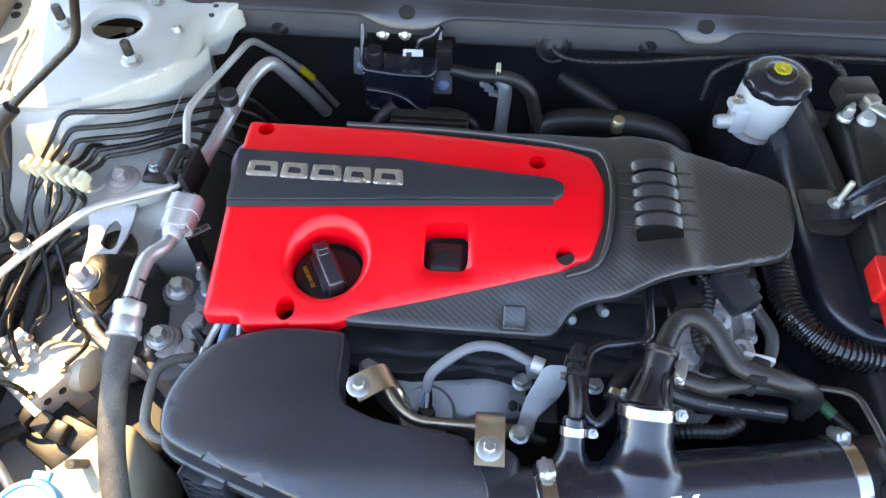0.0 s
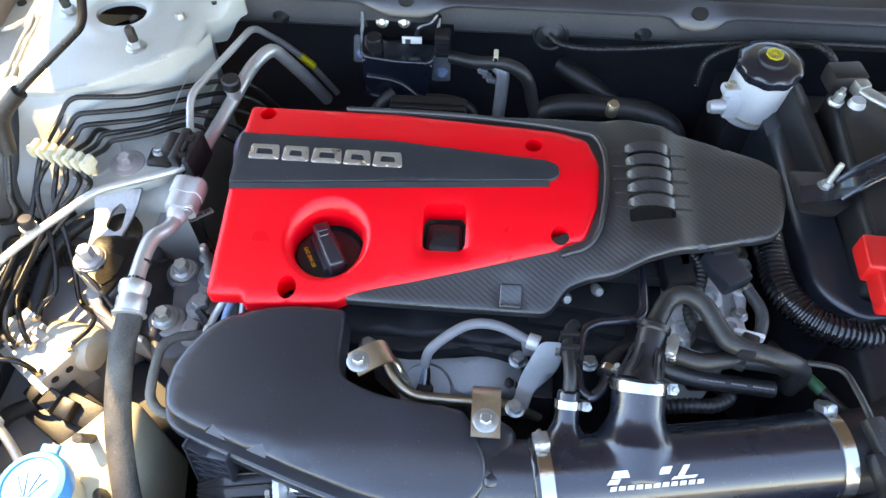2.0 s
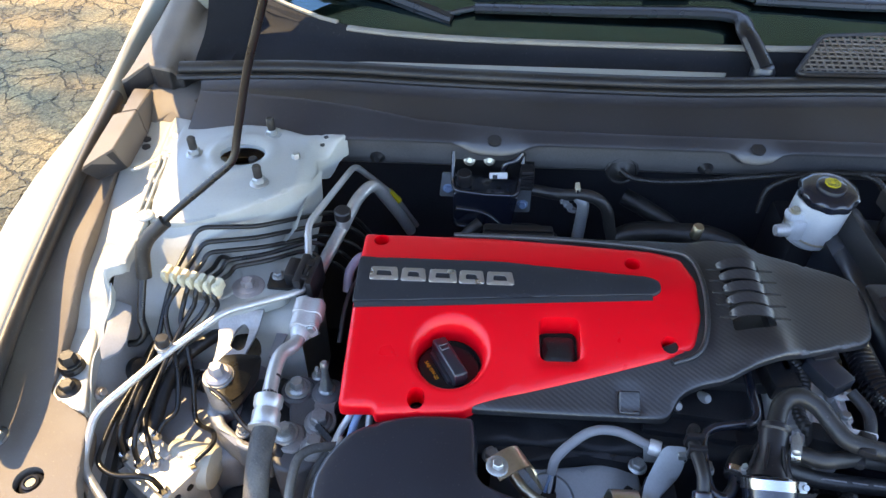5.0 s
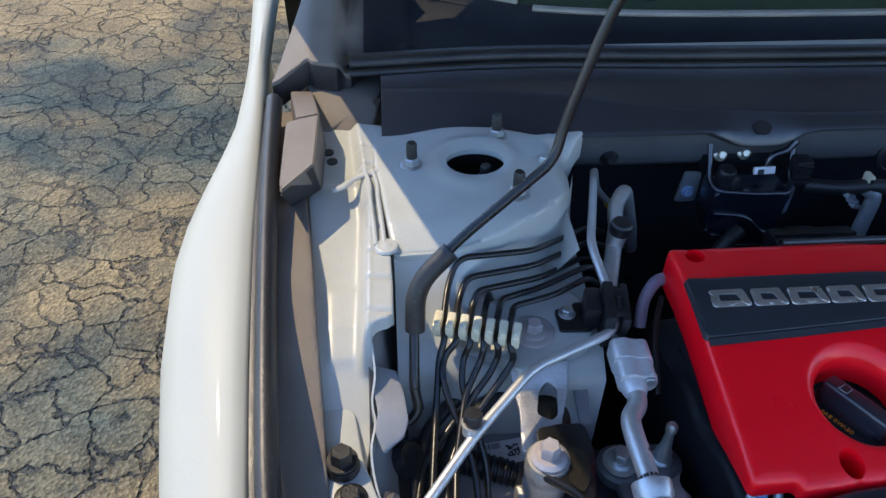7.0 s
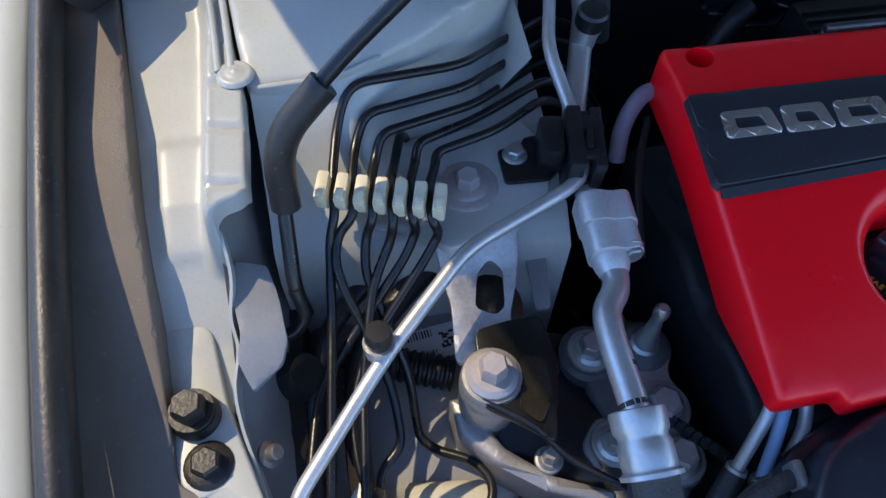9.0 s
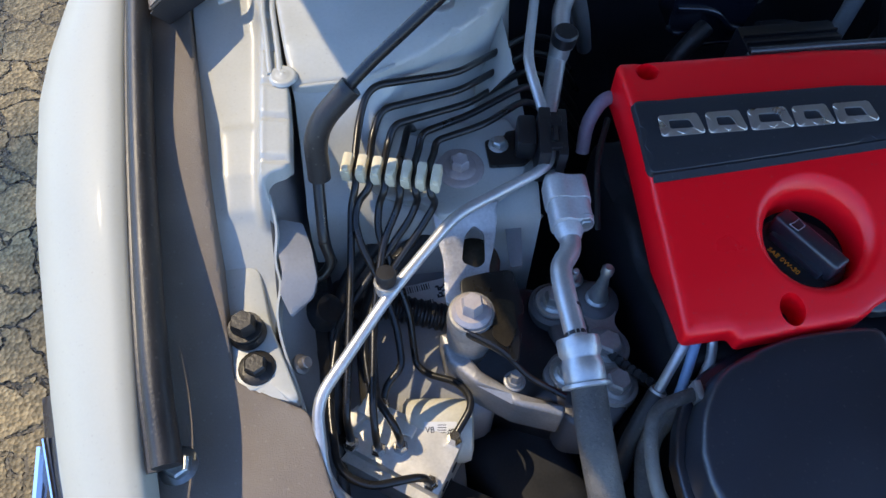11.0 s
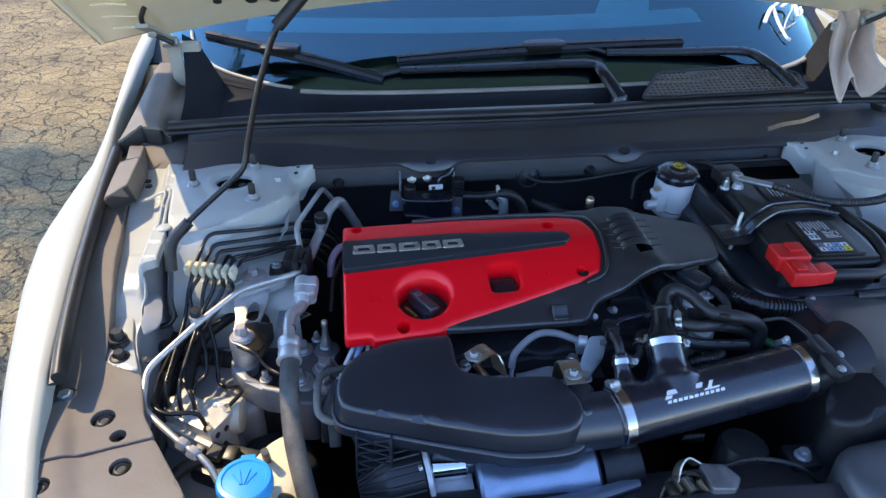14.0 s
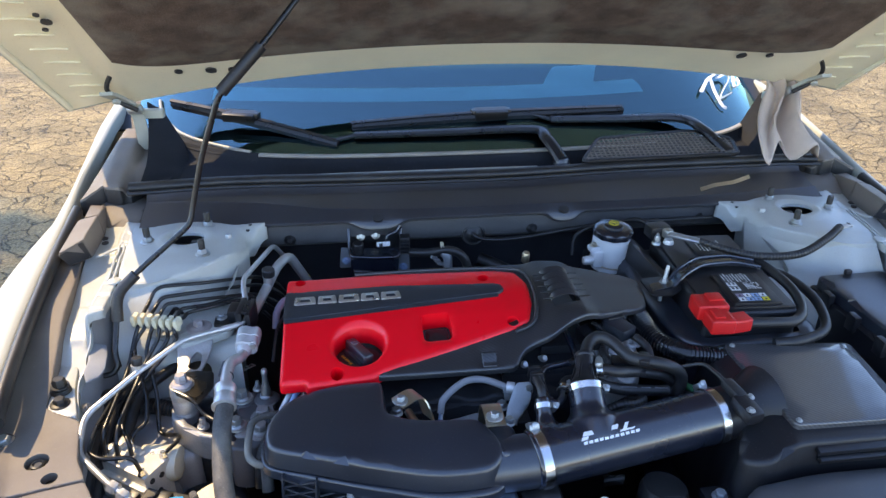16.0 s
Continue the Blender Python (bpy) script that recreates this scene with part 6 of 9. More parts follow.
for k in range(3):
    pbox("connector_clip", absu, (BLACK, RUBBER_D, BLACK)[k], (-0.470 + 0.022 * k, 0.272 - 0.010 * k, 0.572 + 0.003 * k), (0.018, 0.022, 0.016), 0.003, (10, 0, -35 + 8 * k))
ptube("harness", absu, RUBBER, [(-0.47, 0.262, 0.565), (-0.500, 0.245, 0.56), (-0.515, 0.22, 0.54), (-0.515, 0.17, 0.50)], 0.009, "black taped harness", 12, smooth=True)

# ---- engine block under the cover ----
engine = thing("engine", (0.0, 0.42, 0.22), "dark engine block and cylinder head under the cover", "engine")
bm = bmesh.new()
box(bm, (0.0, 0.46, 0.44), (0.52, 0.22, 0.42), 0.02)
part("block", bm, ENGINE, engine)
psheet("cylinder_head", engine, ENGINE, rounded([(-0.28, 0.56), (0.19, 0.56), (0.20, 0.35), (0.13, 0.325), (-0.02, 0.335), (-0.26, 0.335)], 0.01), lambda x, y: 0.648 + 0.006 * math.sin(90 * x) * math.sin(70 * y), "black cylinder head cover", wall=0.12, rnd=0.008, grid=0.015)
psheet("head_flange", engine, ENGINE, rounded([(-0.15, 0.36), (0.10, 0.36), (0.12, 0.33), (0.06, 0.322), (0.0, 0.33), (-0.06, 0.318), (-0.13, 0.325)], 0.006), 0.640, "", wall=0.02, rnd=0.003, grid=0.015)
for x, y, z, m in ((-0.102, 0.322, 0.640, ZINC), (0.055, 0.318, 0.640, ZINC), (0.128, 0.322, 0.636, ZINC), (0.10, 0.40, 0.650, PIPE), (0.125, 0.412, 0.652, PIPE), (0.16, 0.37, 0.648, BOLTBLACK), (-0.30, 0.33, 0.60, ZINC)):
    pbolt(engine, m, (x, y, z), r=0.0075, h=0.009, flange=0.010)
bm = bmesh.new()
box(bm, (0.135, 0.395, 0.655), (0.11, 0.055, 0.02), 0.004, (0, 0, -6))
box(bm, (0.115, 0.365, 0.650), (0.10, 0.03, 0.012), 0.003, (0, 0, -6))
part("fuel_rail_cover", bm, ENGINE, engine)
for k in range(2):
    plathe("injector", engine, PIPE, (0.098 + 0.034 * k, 0.392 + 0.012 * k, 0.655), (0.2, -0.7, 0.7), [(0.005, 0), (0.007, 0.004), (0.006, 0.02), (0.004, 0.024)], 14, "small bright fitting")
psheet("heat_shield", engine, BLUEGREY, rounded([(-0.105, 0.325), (0.060, 0.330), (0.068, 0.297), (0.03, 0.288), (-0.045, 0.283), (-0.08, 0.305)], 0.010), lambda x, y: 0.612 + 0.35 * (y - 0.30) + 0.004 * math.sin(70 * x), "blue-grey pressed heat shield", wall=0.05, rnd=0.005, grid=0.012)
plathe("sensor_ring", engine, BLUEGREY, (-0.040, 0.291, 0.606), (0, -0.3, 1), [(0.030, 0), (0.030, 0.004), (0.027, 0.007), (0.016, 0.004), (0.010, 0.004)], 28)
plathe("sensor", engine, BLACK, (-0.040, 0.289, 0.606), (0.05, -0.1, 1), [(0.009, 0), (0.009, 0.012), (0.007, 0.014), (0.007, 0.022)], 16, "black sensor plug")
pbolt(engine, BOLTBLACK, (0.048, 0.305, 0.610), (0, -0.3, 1), 0.006, 0.004, 0.010)
for k, m in enumerate((LBLUE, WHITE, BLACK)):
    ptube("sensor_wire", engine, m, [(-0.044 + 0.004 * k, 0.289, 0.625), (-0.043 + 0.004 * k, 0.292, 0.64), (-0.040 + 0.002 * k, 0.296, 0.655)], 0.0018, seg=6)
for k, pts in enumerate((
    [(-0.238, 0.375, 0.660), (-0.2500, 0.362, 0.668), (-0.2590, 0.346, 0.664), (-0.2690, 0.334, 0.650), (-0.278, 0.322, 0.632)],
    [(-0.226, 0.375, 0.660), (-0.2420, 0.360, 0.667), (-0.2505, 0.346, 0.664), (-0.2560, 0.332, 0.650), (-0.264, 0.314, 0.628)],
    [(-0.213, 0.375, 0.660), (-0.2310, 0.362, 0.668), (-0.2360, 0.350, 0.666), (-0.2370, 0.336, 0.652), (-0.2470, 0.322, 0.634)],
)):
    fp = ptube("fluid_pipe", engine, LBLUE if k == 1 else PIPE, pts, 0.0040, "pale bare fluid pipe", 12, 0.012)
    plathe("pipe_collar", fp, PIPE, pts[-1], V(pts[-1]) - V(pts[-2]), [(0.0062, -0.004), (0.0066, -0.003), (0.0066, 0.003), (0.0058, 0.004)], 16, "crimped collar")
ptube("fluid_hose", engine, RUBBER, [(-0.278, 0.322, 0.632), (-0.290, 0.308, 0.620), (-0.300, 0.295, 0.600), (-0.302, 0.28, 0.56)], 0.0072, "black rubber fluid hose", 12, 0.012)
ptube("fluid_hose", engine, RUBBER_D, [(-0.2470, 0.322, 0.634), (-0.262, 0.310, 0.630), (-0.282, 0.300, 0.622), (-0.2896, 0.285, 0.605), (-0.288, 0.26, 0.57)], 0.0085, "dusty rubber fluid hose", 14, 0.012)
ptube("coolant_hose", engine, RUBBER_D, [(-0.245, 0.312, 0.655), (-0.262, 0.308, 0.668), (-0.292, 0.300, 0.672), (-0.303, 0.288, 0.672), (-0.306, 0.262, 0.662), (-0.3045, 0.240, 0.655), (-0.292, 0.228, 0.652), (-0.262, 0.226, 0.650)], 0.0050, "dark grey rubber coolant hose", 14, 0.014)
pbox("hose_clip", engine, ZINC, (-0.272, 0.2265, 0.651), (0.006, 0.015, 0.015), 0.002)
pbox("hose_clip", engine, ZINC, (-0.262, 0.308, 0.668), (0.006, 0.015, 0.015), 0.002)
bm = bmesh.new()
for k in range(9):
    sweep(bm, [(-0.30 + 0.004 * k, 0.36 - 0.004 * k, 0.62), (-0.30 + 0.003 * k, 0.42, 0.55 - 0.01 * k), (-0.31, 0.50, 0.5)], 0.004, 6)
tagged(part("wire_loom", bm, RUBBER, engine), kind="stuff")
ptube("vent_hose", engine, VIOLET, [(-0.255, 0.575, 0.69), (-0.275, 0.570, 0.697), (-0.290, 0.557, 0.680), (-0.292, 0.545, 0.655)], 0.0062, "pale violet hose behind the cover", 12, 0.012)
ptube("heater_wire", engine, RUBBER, [(-0.270, 0.56, 0.68), (-0.288, 0.52, 0.67), (-0.292, 0.47, 0.64)], 0.003, seg=8)


# ---- engine cover ----
COVER_L = [(0.30, 0.684), (0.335, 0.691), (0.3436, 0.6935), (0.38, 0.702), (0.41, 0.708), (0.46, 0.7185), (0.50, 0.7255), (0.53, 0.7285), (0.5776, 0.728), (0.60, 0.728)]
COVER_R = [(0.30, 0.668), (0.335, 0.690), (0.36, 0.700), (0.41, 0.722), (0.44, 0.732), (0.487, 0.741), (0.53, 0.743), (0.60, 0.742)]


def cover_z(x, y):
    """Higher in the middle, falling to the front edge and a little to the outer end."""
    a, b = lerp_table(COVER_L, y), lerp_table(COVER_R, y)
    u = min(1.0, max(0.0, (x + 0.25) / 0.32))
    z = a + (b - a) * u
    far = min(1.0, max(0.0, (x - 0.10) / 0.09))
    far = far * far * (3 - 2 * far)
    return z + (max(z, 0.742) - z) * far - 0.17 * max(0.0, x - 0.20)


OIL = (-0.1515, 0.4075)
DIP = (-0.030, 0.425)


def red_z(x, y):
    z = cover_z(x, y)
    r = math.hypot(x - OIL[0], y - OIL[1])
    if r < 0.0475:
        t = min(1.0, (0.0475 - r) / 0.010)
        z -= 0.010 * t * t
    dx, dy = abs(x - DIP[0]) - 0.014, y - DIP[1]
    t = min(1.0, max(0.0, (0.014 - dx) / 0.007)) * min(1.0, max(0.0, (0.032 - dy) / 0.006)) * min(1.0, max(0.0, (dy + 0.032) / 0.006))
    z -= 0.006 * t * min(1.0, max(0.0, (0.034 - dy) / 0.040))
    return z


cover = thing("engine_cover", (0.02, 0.46, 0.66), "red and carbon engine cover with dark insert and vent slats", "engine cover")
RED_OUT = rounded([(-0.268, 0.581), (-0.10, 0.573), (0.09, 0.550), (0.118, 0.540), (0.131, 0.505), (0.128, 0.452), (0.116, 0.416), (0.087, 0.404), (-0.006, 0.380), (-0.065, 0.365), (-0.095, 0.358), (-0.118, 0.351), (-0.134, 0.342), (-0.228, 0.335), (-0.231, 0.343), (-0.268, 0.3415)], 0.007, 5)
screws = [(-0.245, 0.566), (0.060, 0.526), (0.089, 0.418), (-0.185, 0.353)]
dip_hole = rounded([(-0.052, 0.401), (-0.007, 0.401), (-0.008, 0.450), (-0.053, 0.449)], 0.010)
red = psheet("red_panel", cover, RED, RED_OUT, red_z, "smooth bright red moulded panel", wall=lambda x, y: 0.012 + 0.024 * min(1.0, max(0.0, (y - 0.350) / 0.06)) if x < -0.22 else 0.011, rnd=0.006, grid=0.0075, extra=[p for r in (0.0385, 0.0400, 0.0415, 0.043, 0.0445, 0.046, 0.0475, 0.049, 0.052) for p in ring(OIL[0], OIL[1], r, r, 72)], clear=[(OIL[0], OIL[1], 0.055)], holes=[ring(x, y, 0.0095, 0.0095 if k < 3 else 0.012, 18) for k, (x, y) in enumerate(screws)] + [ring(OIL[0], OIL[1], 0.0375, 0.0375, 64), dip_hole], hole_wall=0.028)
for x, y in screws:
    pbolt(red, BOLTBLACK, (x, y, cover_z(x, y) - 0.028), r=0.006, h=0.006, flange=0.0105, name="screw")
CARB_OUT = rounded([(-0.154, 0.583), (0.002, 0.574), (0.128, 0.573), (0.159, 0.572), (0.245, 0.558), (0.315, 0.545), (0.334, 0.534), (0.336, 0.500), (0.320, 0.449), (0.307, 0.436), (0.255, 0.417), (0.203, 0.398), (0.170, 0.388), (0.145, 0.378), (0.118, 0.379), (0.098, 0.371), (0.082, 0.345), (-0.020, 0.345), (-0.128, 0.346), (-0.125, 0.362), (-0.02, 0.395), (0.08, 0.418), (0.108, 0.43), (0.118, 0.47), (0.112, 0.53), (0.07, 0.545), (-0.10, 0.566), (-0.154, 0.570)], 0.010, 4)


def carb_z(x, y):
    z = cover_z(x, y) - 0.0035
    z += 0.007 * math.exp(-(((x - 0.180) / 0.035) ** 4)) * min(1, max(0, (y - 0.39) / 0.02))
    z -= 0.003 * math.exp(-(((x - 0.042) / 0.014) ** 6 + ((y - 0.362) / 0.013) ** 6))
    return z


vent = rounded([(0.157, 0.428), (0.203, 0.434), (0.206, 0.534), (0.160, 0.532)], 0.005)
carb = psheet("carbon_panel", cover, CARBON, CARB_OUT, carb_z, "satin carbon-fibre panel", wall=0.006, rnd=0.003, grid=0.0085, holes=[vent], hole_wall=0.015)
for k in range(5):
    y = 0.4485 + 0.0185 * k
    bm = bmesh.new()
    rows = []
    for i in range(11):
        a = math.pi * i / 10
        x = 0.1805 - 0.0245 * math.cos(a)
        z = 0.7420 + 0.0145 * math.sin(a)
        rows.append([bm.verts.new((x, y - 0.0055, z - 0.003)), bm.verts.new((x, y + 0.0050, z + 0.001)), bm.verts.new((x, y + 0.0050, z - 0.0008)), bm.verts.new((x, y - 0.0055, z - 0.0048))])
    for a, b in zip(rows, rows[1:]):
        for i in range(4):
            bm.faces.new((a[i], a[(i + 1) % 4], b[(i + 1) % 4], b[i]))
    bm.faces.new(rows[0])
    bm.faces.new(rows[-1][::-1])
    for s in (-1, 1):
        box(bm, (0.1805 + s * 0.029, y - 0.006, 0.7475), (0.018, 0.0025, 0.002), 0.0006)
    part("vent_slat", bm, CARBON, carb, "curved carbon vent slat")
psheet("pull_recess", carb, CARBON, rounded([(0.031, 0.3485), (0.053, 0.3485), (0.053, 0.369), (0.031, 0.369)], 0.003), lambda x, y: carb_z(x, y) + 0.003 + 0.45 * max(0.0, y - 0.352) - 0.28 * max(0.0, y - 0.362), "small raised carbon pad with a steep back", wall=0.014, rnd=0.002, grid=0.004)
# black block added as the dark seen between the slats
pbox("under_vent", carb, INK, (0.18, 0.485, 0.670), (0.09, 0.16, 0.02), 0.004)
ins = psheet("insert", cover, INSERT, rounded([(-0.2670, 0.532), (-0.2675, 0.466), (0.078, 0.477), (0.087, 0.484), (0.086, 0.496), (0.076, 0.502), (-0.095, 0.525)], 0.005), lambda x, y: cover_z(x, y) + 0.0035, "dark grey tapered insert", wall=0.0045, rnd=0.0010, grid=0.012, flare=0.0015)
strap("insert_edge", cover, INSERT, [(x, 0.4615 + 0.0345 * (x + 0.2675), cover_z(x, 0.4615 + 0.0345 * (x + 0.2675)) + 0.0016) for x in (-0.2660, -0.2, -0.1, 0.0, 0.076)], 0.0062, 0.0012, (0, 0.86, 0.42), "thin bevelled lower edge")
rim = [(-0.154, 0.5765), (-0.04, 0.5705), (0.05, 0.5600), (0.105, 0.5500), (0.127, 0.5420), (0.1365, 0.508), (0.1335, 0.452), (0.1215, 0.4120), (0.090, 0.3985)]
ptube("carbon_lip", carb, CARBON, [(x, y, max(carb_z(x, y), cover_z(x, y)) + 0.0005) for x, y, _ in spline([(*p, 0) for p in rim], 5)], 0.0030, "raised carbon lip round the red panel", 10, smooth=True)
# the badge: five plain silver frames in a row
for k, (x, w) in enumerate(((-0.2345, 0.0355), (-0.199, 0.031), (-0.164, 0.0345), (-0.130, 0.031), (-0.0965, 0.033))):
    y = 0.5055 - 0.052 * (x + 0.2345)
    hw, hh = w / 2, 0.0098
    outer, inner_ = rounded([(x - hw, y - hh), (x + hw, y - hh - 0.001), (x + hw - 0.003, y + hh - 0.001), (x - hw + 0.001, y + hh)], 0.0035, 3), rounded([(x - hw + 0.008, y - hh + 0.0055), (x + hw - 0.008, y - hh + 0.0045), (x + hw - 0.0105, y + hh - 0.0065), (x - hw + 0.0085, y + hh - 0.0055)], 0.002, 3)
    psheet("badge_piece", ins, SILVER, outer, lambda x_, y_: cover_z(x_, y_) + 0.0048, "plain satin silver badge frame", wall=0.003, rnd=0.0007, grid=0.01, holes=[inner_], hole_wall=0.0028)

oil = thing("oil_filler_cap", (OIL[0], OIL[1], 0.66), "black oil filler cap with grip bar and orange lettering", "filler cap")
OA = Matrix.Translation((OIL[0], OIL[1], 0.6965)) @ Matrix.Rotation(radians(4), 4, "Y") @ Matrix.Rotation(radians(-5), 4, "X")
bm = bmesh.new()
lathe(bm, (0, 0, -0.03), (0, 0, 1), [(0.035, 0), (0.0355, 0.002), (0.0355, 0.014), (0.0335, 0.0170), (0.012, 0.0175)], 40)
bmesh.ops.transform(bm, matrix=OA, verts=list(bm.verts))
part("cap_disc", bm, BLACK, oil)
bm = bmesh.new()
box(bm, (0, 0, -0.004), (0.0165, 0.060, 0.019), 0.003, (0, 0, 28), 3)
box(bm, (0, 0, -0.011), (0.026, 0.050, 0.008), 0.003, (0, 0, 28), 2)
bmesh.ops.transform(bm, matrix=OA, verts=list(bm.verts))
part("grip_bar", bm, SATIN, oil)
bm = bmesh.new()
MG = OA @ Matrix.Rotation(radians(30), 4, "Z") @ Matrix.Translation((0, 0.014, 0.0060))
sweep(bm, [(-0.005, 0.004, 0), (-0.005, -0.004, 0), (0.004, -0.004, 0), (0.006, 0.003, 0), (-0.001, 0.003, 0), (-0.005, 0.004, 0)], 0.0005, 5)
bmesh.ops.transform(bm, matrix=MG, verts=list(bm.verts))
part("can_symbol", bm, GREYTUBE, oil)
lettering("lettering", "SAE 0W-20", 0.0062, OA @ Matrix.Translation((-0.0190, -0.0085, -0.0121)) @ Matrix.Rotation(radians(-60), 4, "Z"), ORANGE, oil)

dip = thing("dipstick_plug", (DIP[0], 0.412, 0.66), "black rubber plug in the cover recess", "plug")
psheet("plug_top", dip, RUBBER, rounded([(-0.048, 0.405), (-0.011, 0.405), (-0.012, 0.441), (-0.048, 0.440)], 0.008), lambda x, y: 0.7045 + 0.10 * (y - 0.42) - 8 * (y - 0.425) ** 2, "ribbed black plug", wall=0.045, rnd=0.004, grid=0.008)

# ---- air duct box ----
duct = thing("air_duct_box", (-0.12, 0.24, 0.52), "satin black moulded air duct box with rimmed lid", "air duct")
LID = [(-0.279, 0.262), (-0.268, 0.290), (-0.243, 0.318), (-0.19, 0.336), (-0.132, 0.336), (-0.1215, 0.327), (-0.1195, 0.285), (-0.1145, 0.266), (-0.100, 0.256), (-0.067, 0.2455), (-0.010, 0.239), (0.006, 0.232), (0.019, 0.207), (0.026, 0.185), (0.022, 0.166), (0.000, 0.152), (-0.06, 0.153), (-0.113, 0.165), (-0.19, 0.188), (-0.262, 0.213), (-0.278, 0.235)]


LID = [(p.x, p.y) for p in spline([(*p, 0) for p in LID + LID[:1]], 4)[:-1]]


def lid_z(x, y):
    return 0.694 - 0.05 * max(0, -0.12 - x) - 0.22 * max(0, 0.20 - y) + 0.002 * math.sin(14 * x)


psheet("lid", duct, SATIN, LID, lid_z, "smooth satin black lid", wall=0.022, rnd=0.0055, grid=0.014, flare=0.003)
CXD, CYD = -0.12, 0.24
RIM_OUT = [(CXD + (x - CXD) * 1.055, CYD + (y - CYD) * 1.10) for x, y in LID]
psheet("rim", duct, SATIN, RIM_OUT, lambda x, y: lid_z(x, y) - 0.030, "moulded rim", wall=0.012, rnd=0.003, grid=0.03)
BODY = [(CXD + (x - CXD) * 0.97, CYD + (y - CYD) * 0.96) for x, y in LID]
psheet("lower_body", duct, SATIN, BODY, lambda x, y: lid_z(x, y) - 0.040, "lower duct body", wall=0.075, rnd=0.003, grid=0.03, flare=-0.02)
ptube("outlet_cuff", duct, SATIN, [(-0.02, 0.188, 0.652), (0.03, 0.188, 0.654), (0.072, 0.189, 0.656)], 0.036, "round outlet cuff", 32)
psheet("gusset", duct, SATIN, rounded([(0.010, 0.225), (0.030, 0.235), (0.052, 0.226), (0.050, 0.175), (0.024, 0.168)], 0.008), lambda x, y: 0.690 - 0.3 * max(0, x - 0.03), "", wall=0.04, rnd=0.006, grid=0.012)
LAT = Matrix.Translation((-0.235, 0.1900, 0.622)) @ Matrix.Rotation(radians(-14), 4, "Z") @ Matrix.Rotation(radians(-8), 4, "X")
bm = bmesh.new()
for k in range(5):
    for lean in (-1, 1):
        w = bmesh.new()
        box(w, (0, 0, 0.026 - 0.0135 * k), (0.046, 0.010, 0.0026), 0.0006, (0, 16 * lean, 0))
        bmesh.ops.transform(w, matrix=LAT, verts=list(w.verts))
        me = bpy.data.meshes.new("rib")
        w.to_mesh(me)
        w.free()
        bm.from_mesh(me)
        bpy.data.meshes.remove(me)
for x in (-0.022, 0.022):
    w = bmesh.new()
    box(w, (x, 0, 0), (0.003, 0.012, 0.072), 0.0008)
    bmesh.ops.transform(w, matrix=LAT, verts=list(w.verts))
    me = bpy.data.meshes.new("rib")
    w.to_mesh(me)
    w.free()
    bm.from_mesh(me)
    bpy.data.meshes.remove(me)
part("rib_lattice", bm, SATIN, duct, "black ribbed lower lattice")
b1 = strap("clip_bracket", duct, GOLD, [(-0.103, 0.268, 0.703), (-0.082, 0.281, 0.706), (-0.071, 0.288, 0.700), (-0.064, 0.280, 0.685), (-0.058, 0.285, 0.66)], 0.026, 0.0022, (0.55, -0.85, 0), "yellow-passivated steel clip bracket")
pbolt(b1, ZINC, (-0.098, 0.272, 0.7045), r=0.0058, h=0.007, flange=0.0115)
b2 = strap("clip_bracket", duct, GOLD, [(0.023, 0.208, 0.703), (0.0225, 0.235, 0.706), (0.0225, 0.252, 0.704), (0.0225, 0.262, 0.69), (0.0225, 0.268, 0.655)], 0.026, 0.0022, (1, 0, 0), "yellow-passivated steel clip bracket")
pbolt(b2, ZINC, (0.0225, 0.222, 0.7065), r=0.0058, h=0.007, flange=0.0115)
ptube("bright_pipe", duct, GOLD, [(-0.085, 0.318, 0.645), (-0.076, 0.290, 0.645), (-0.052, 0.268, 0.642), (0.0, 0.268, 0.640), (0.045, 0.270, 0.636), (0.08, 0.275, 0.60)], 0.0058, "bright passivated pipe", 14, 0.02)

# ---- intake tube ----
A0, A1 = V((0.066, 0.188, 0.656)), V((0.342, 0.232, 0.668))
AX = (A1 - A0).normalized()
TR = 0.0385
intake = thing("intake_tube", (0.2, 0.20, 0.60), "glossy black silicone intake tube with band clamps", "intake tube")
bm = bmesh.new()
ln = [A0.lerp(A1, k / 24) for k in range(25)]
sweep(bm, ln, [TR] * 25, 40)
ax_s, ax_n = A0.lerp(A1, 0.105), A0.lerp(A1, 0.338)
UPN = V((0.03, 0.85, 0.53)).normalized()
sweep(bm, [ax_n + UPN * d for d in (0.0, 0.030, 0.036, 0.043, 0.052, 0.086)], [0.042, 0.039, 0.033, 0.028, 0.0250, 0.0245], 28)
sweep(bm, [ax_s + UPN * d for d in (0.0, 0.030, 0.035, 0.042, 0.052, 0.080)], [0.030, 0.0285, 0.022, 0.016, 0.0115, 0.0105], 20)
body = part("tube_body", bm, GLOSSB, intake, "glossy black tube with two branches", 50)
mod = body.modifiers.new("smooth", "REMESH")
mod.mode, mod.voxel_size, mod.use_smooth_shade = "VOXEL", 0.0022, True
sm = body.modifiers.new("soften", "SMOOTH")
sm.factor, sm.iterations = 0.5, 14
clamp(intake, A0 + AX * 0.012, AX, 0.0395, 0.013, (0, 0.55, 0.85))
clamp(intake, A1 - AX * 0.006, AX, 0.0395, 0.012, (0, 0.75, 0.65))
clamp(intake, ax_n + UPN * 0.078, UPN, 0.0252, 0.010, (1, 0.1, -0.1))
clamp(intake, ax_s + UPN * 0.067, UPN, 0.0112, 0.008, (1, 0.1, -0.1))


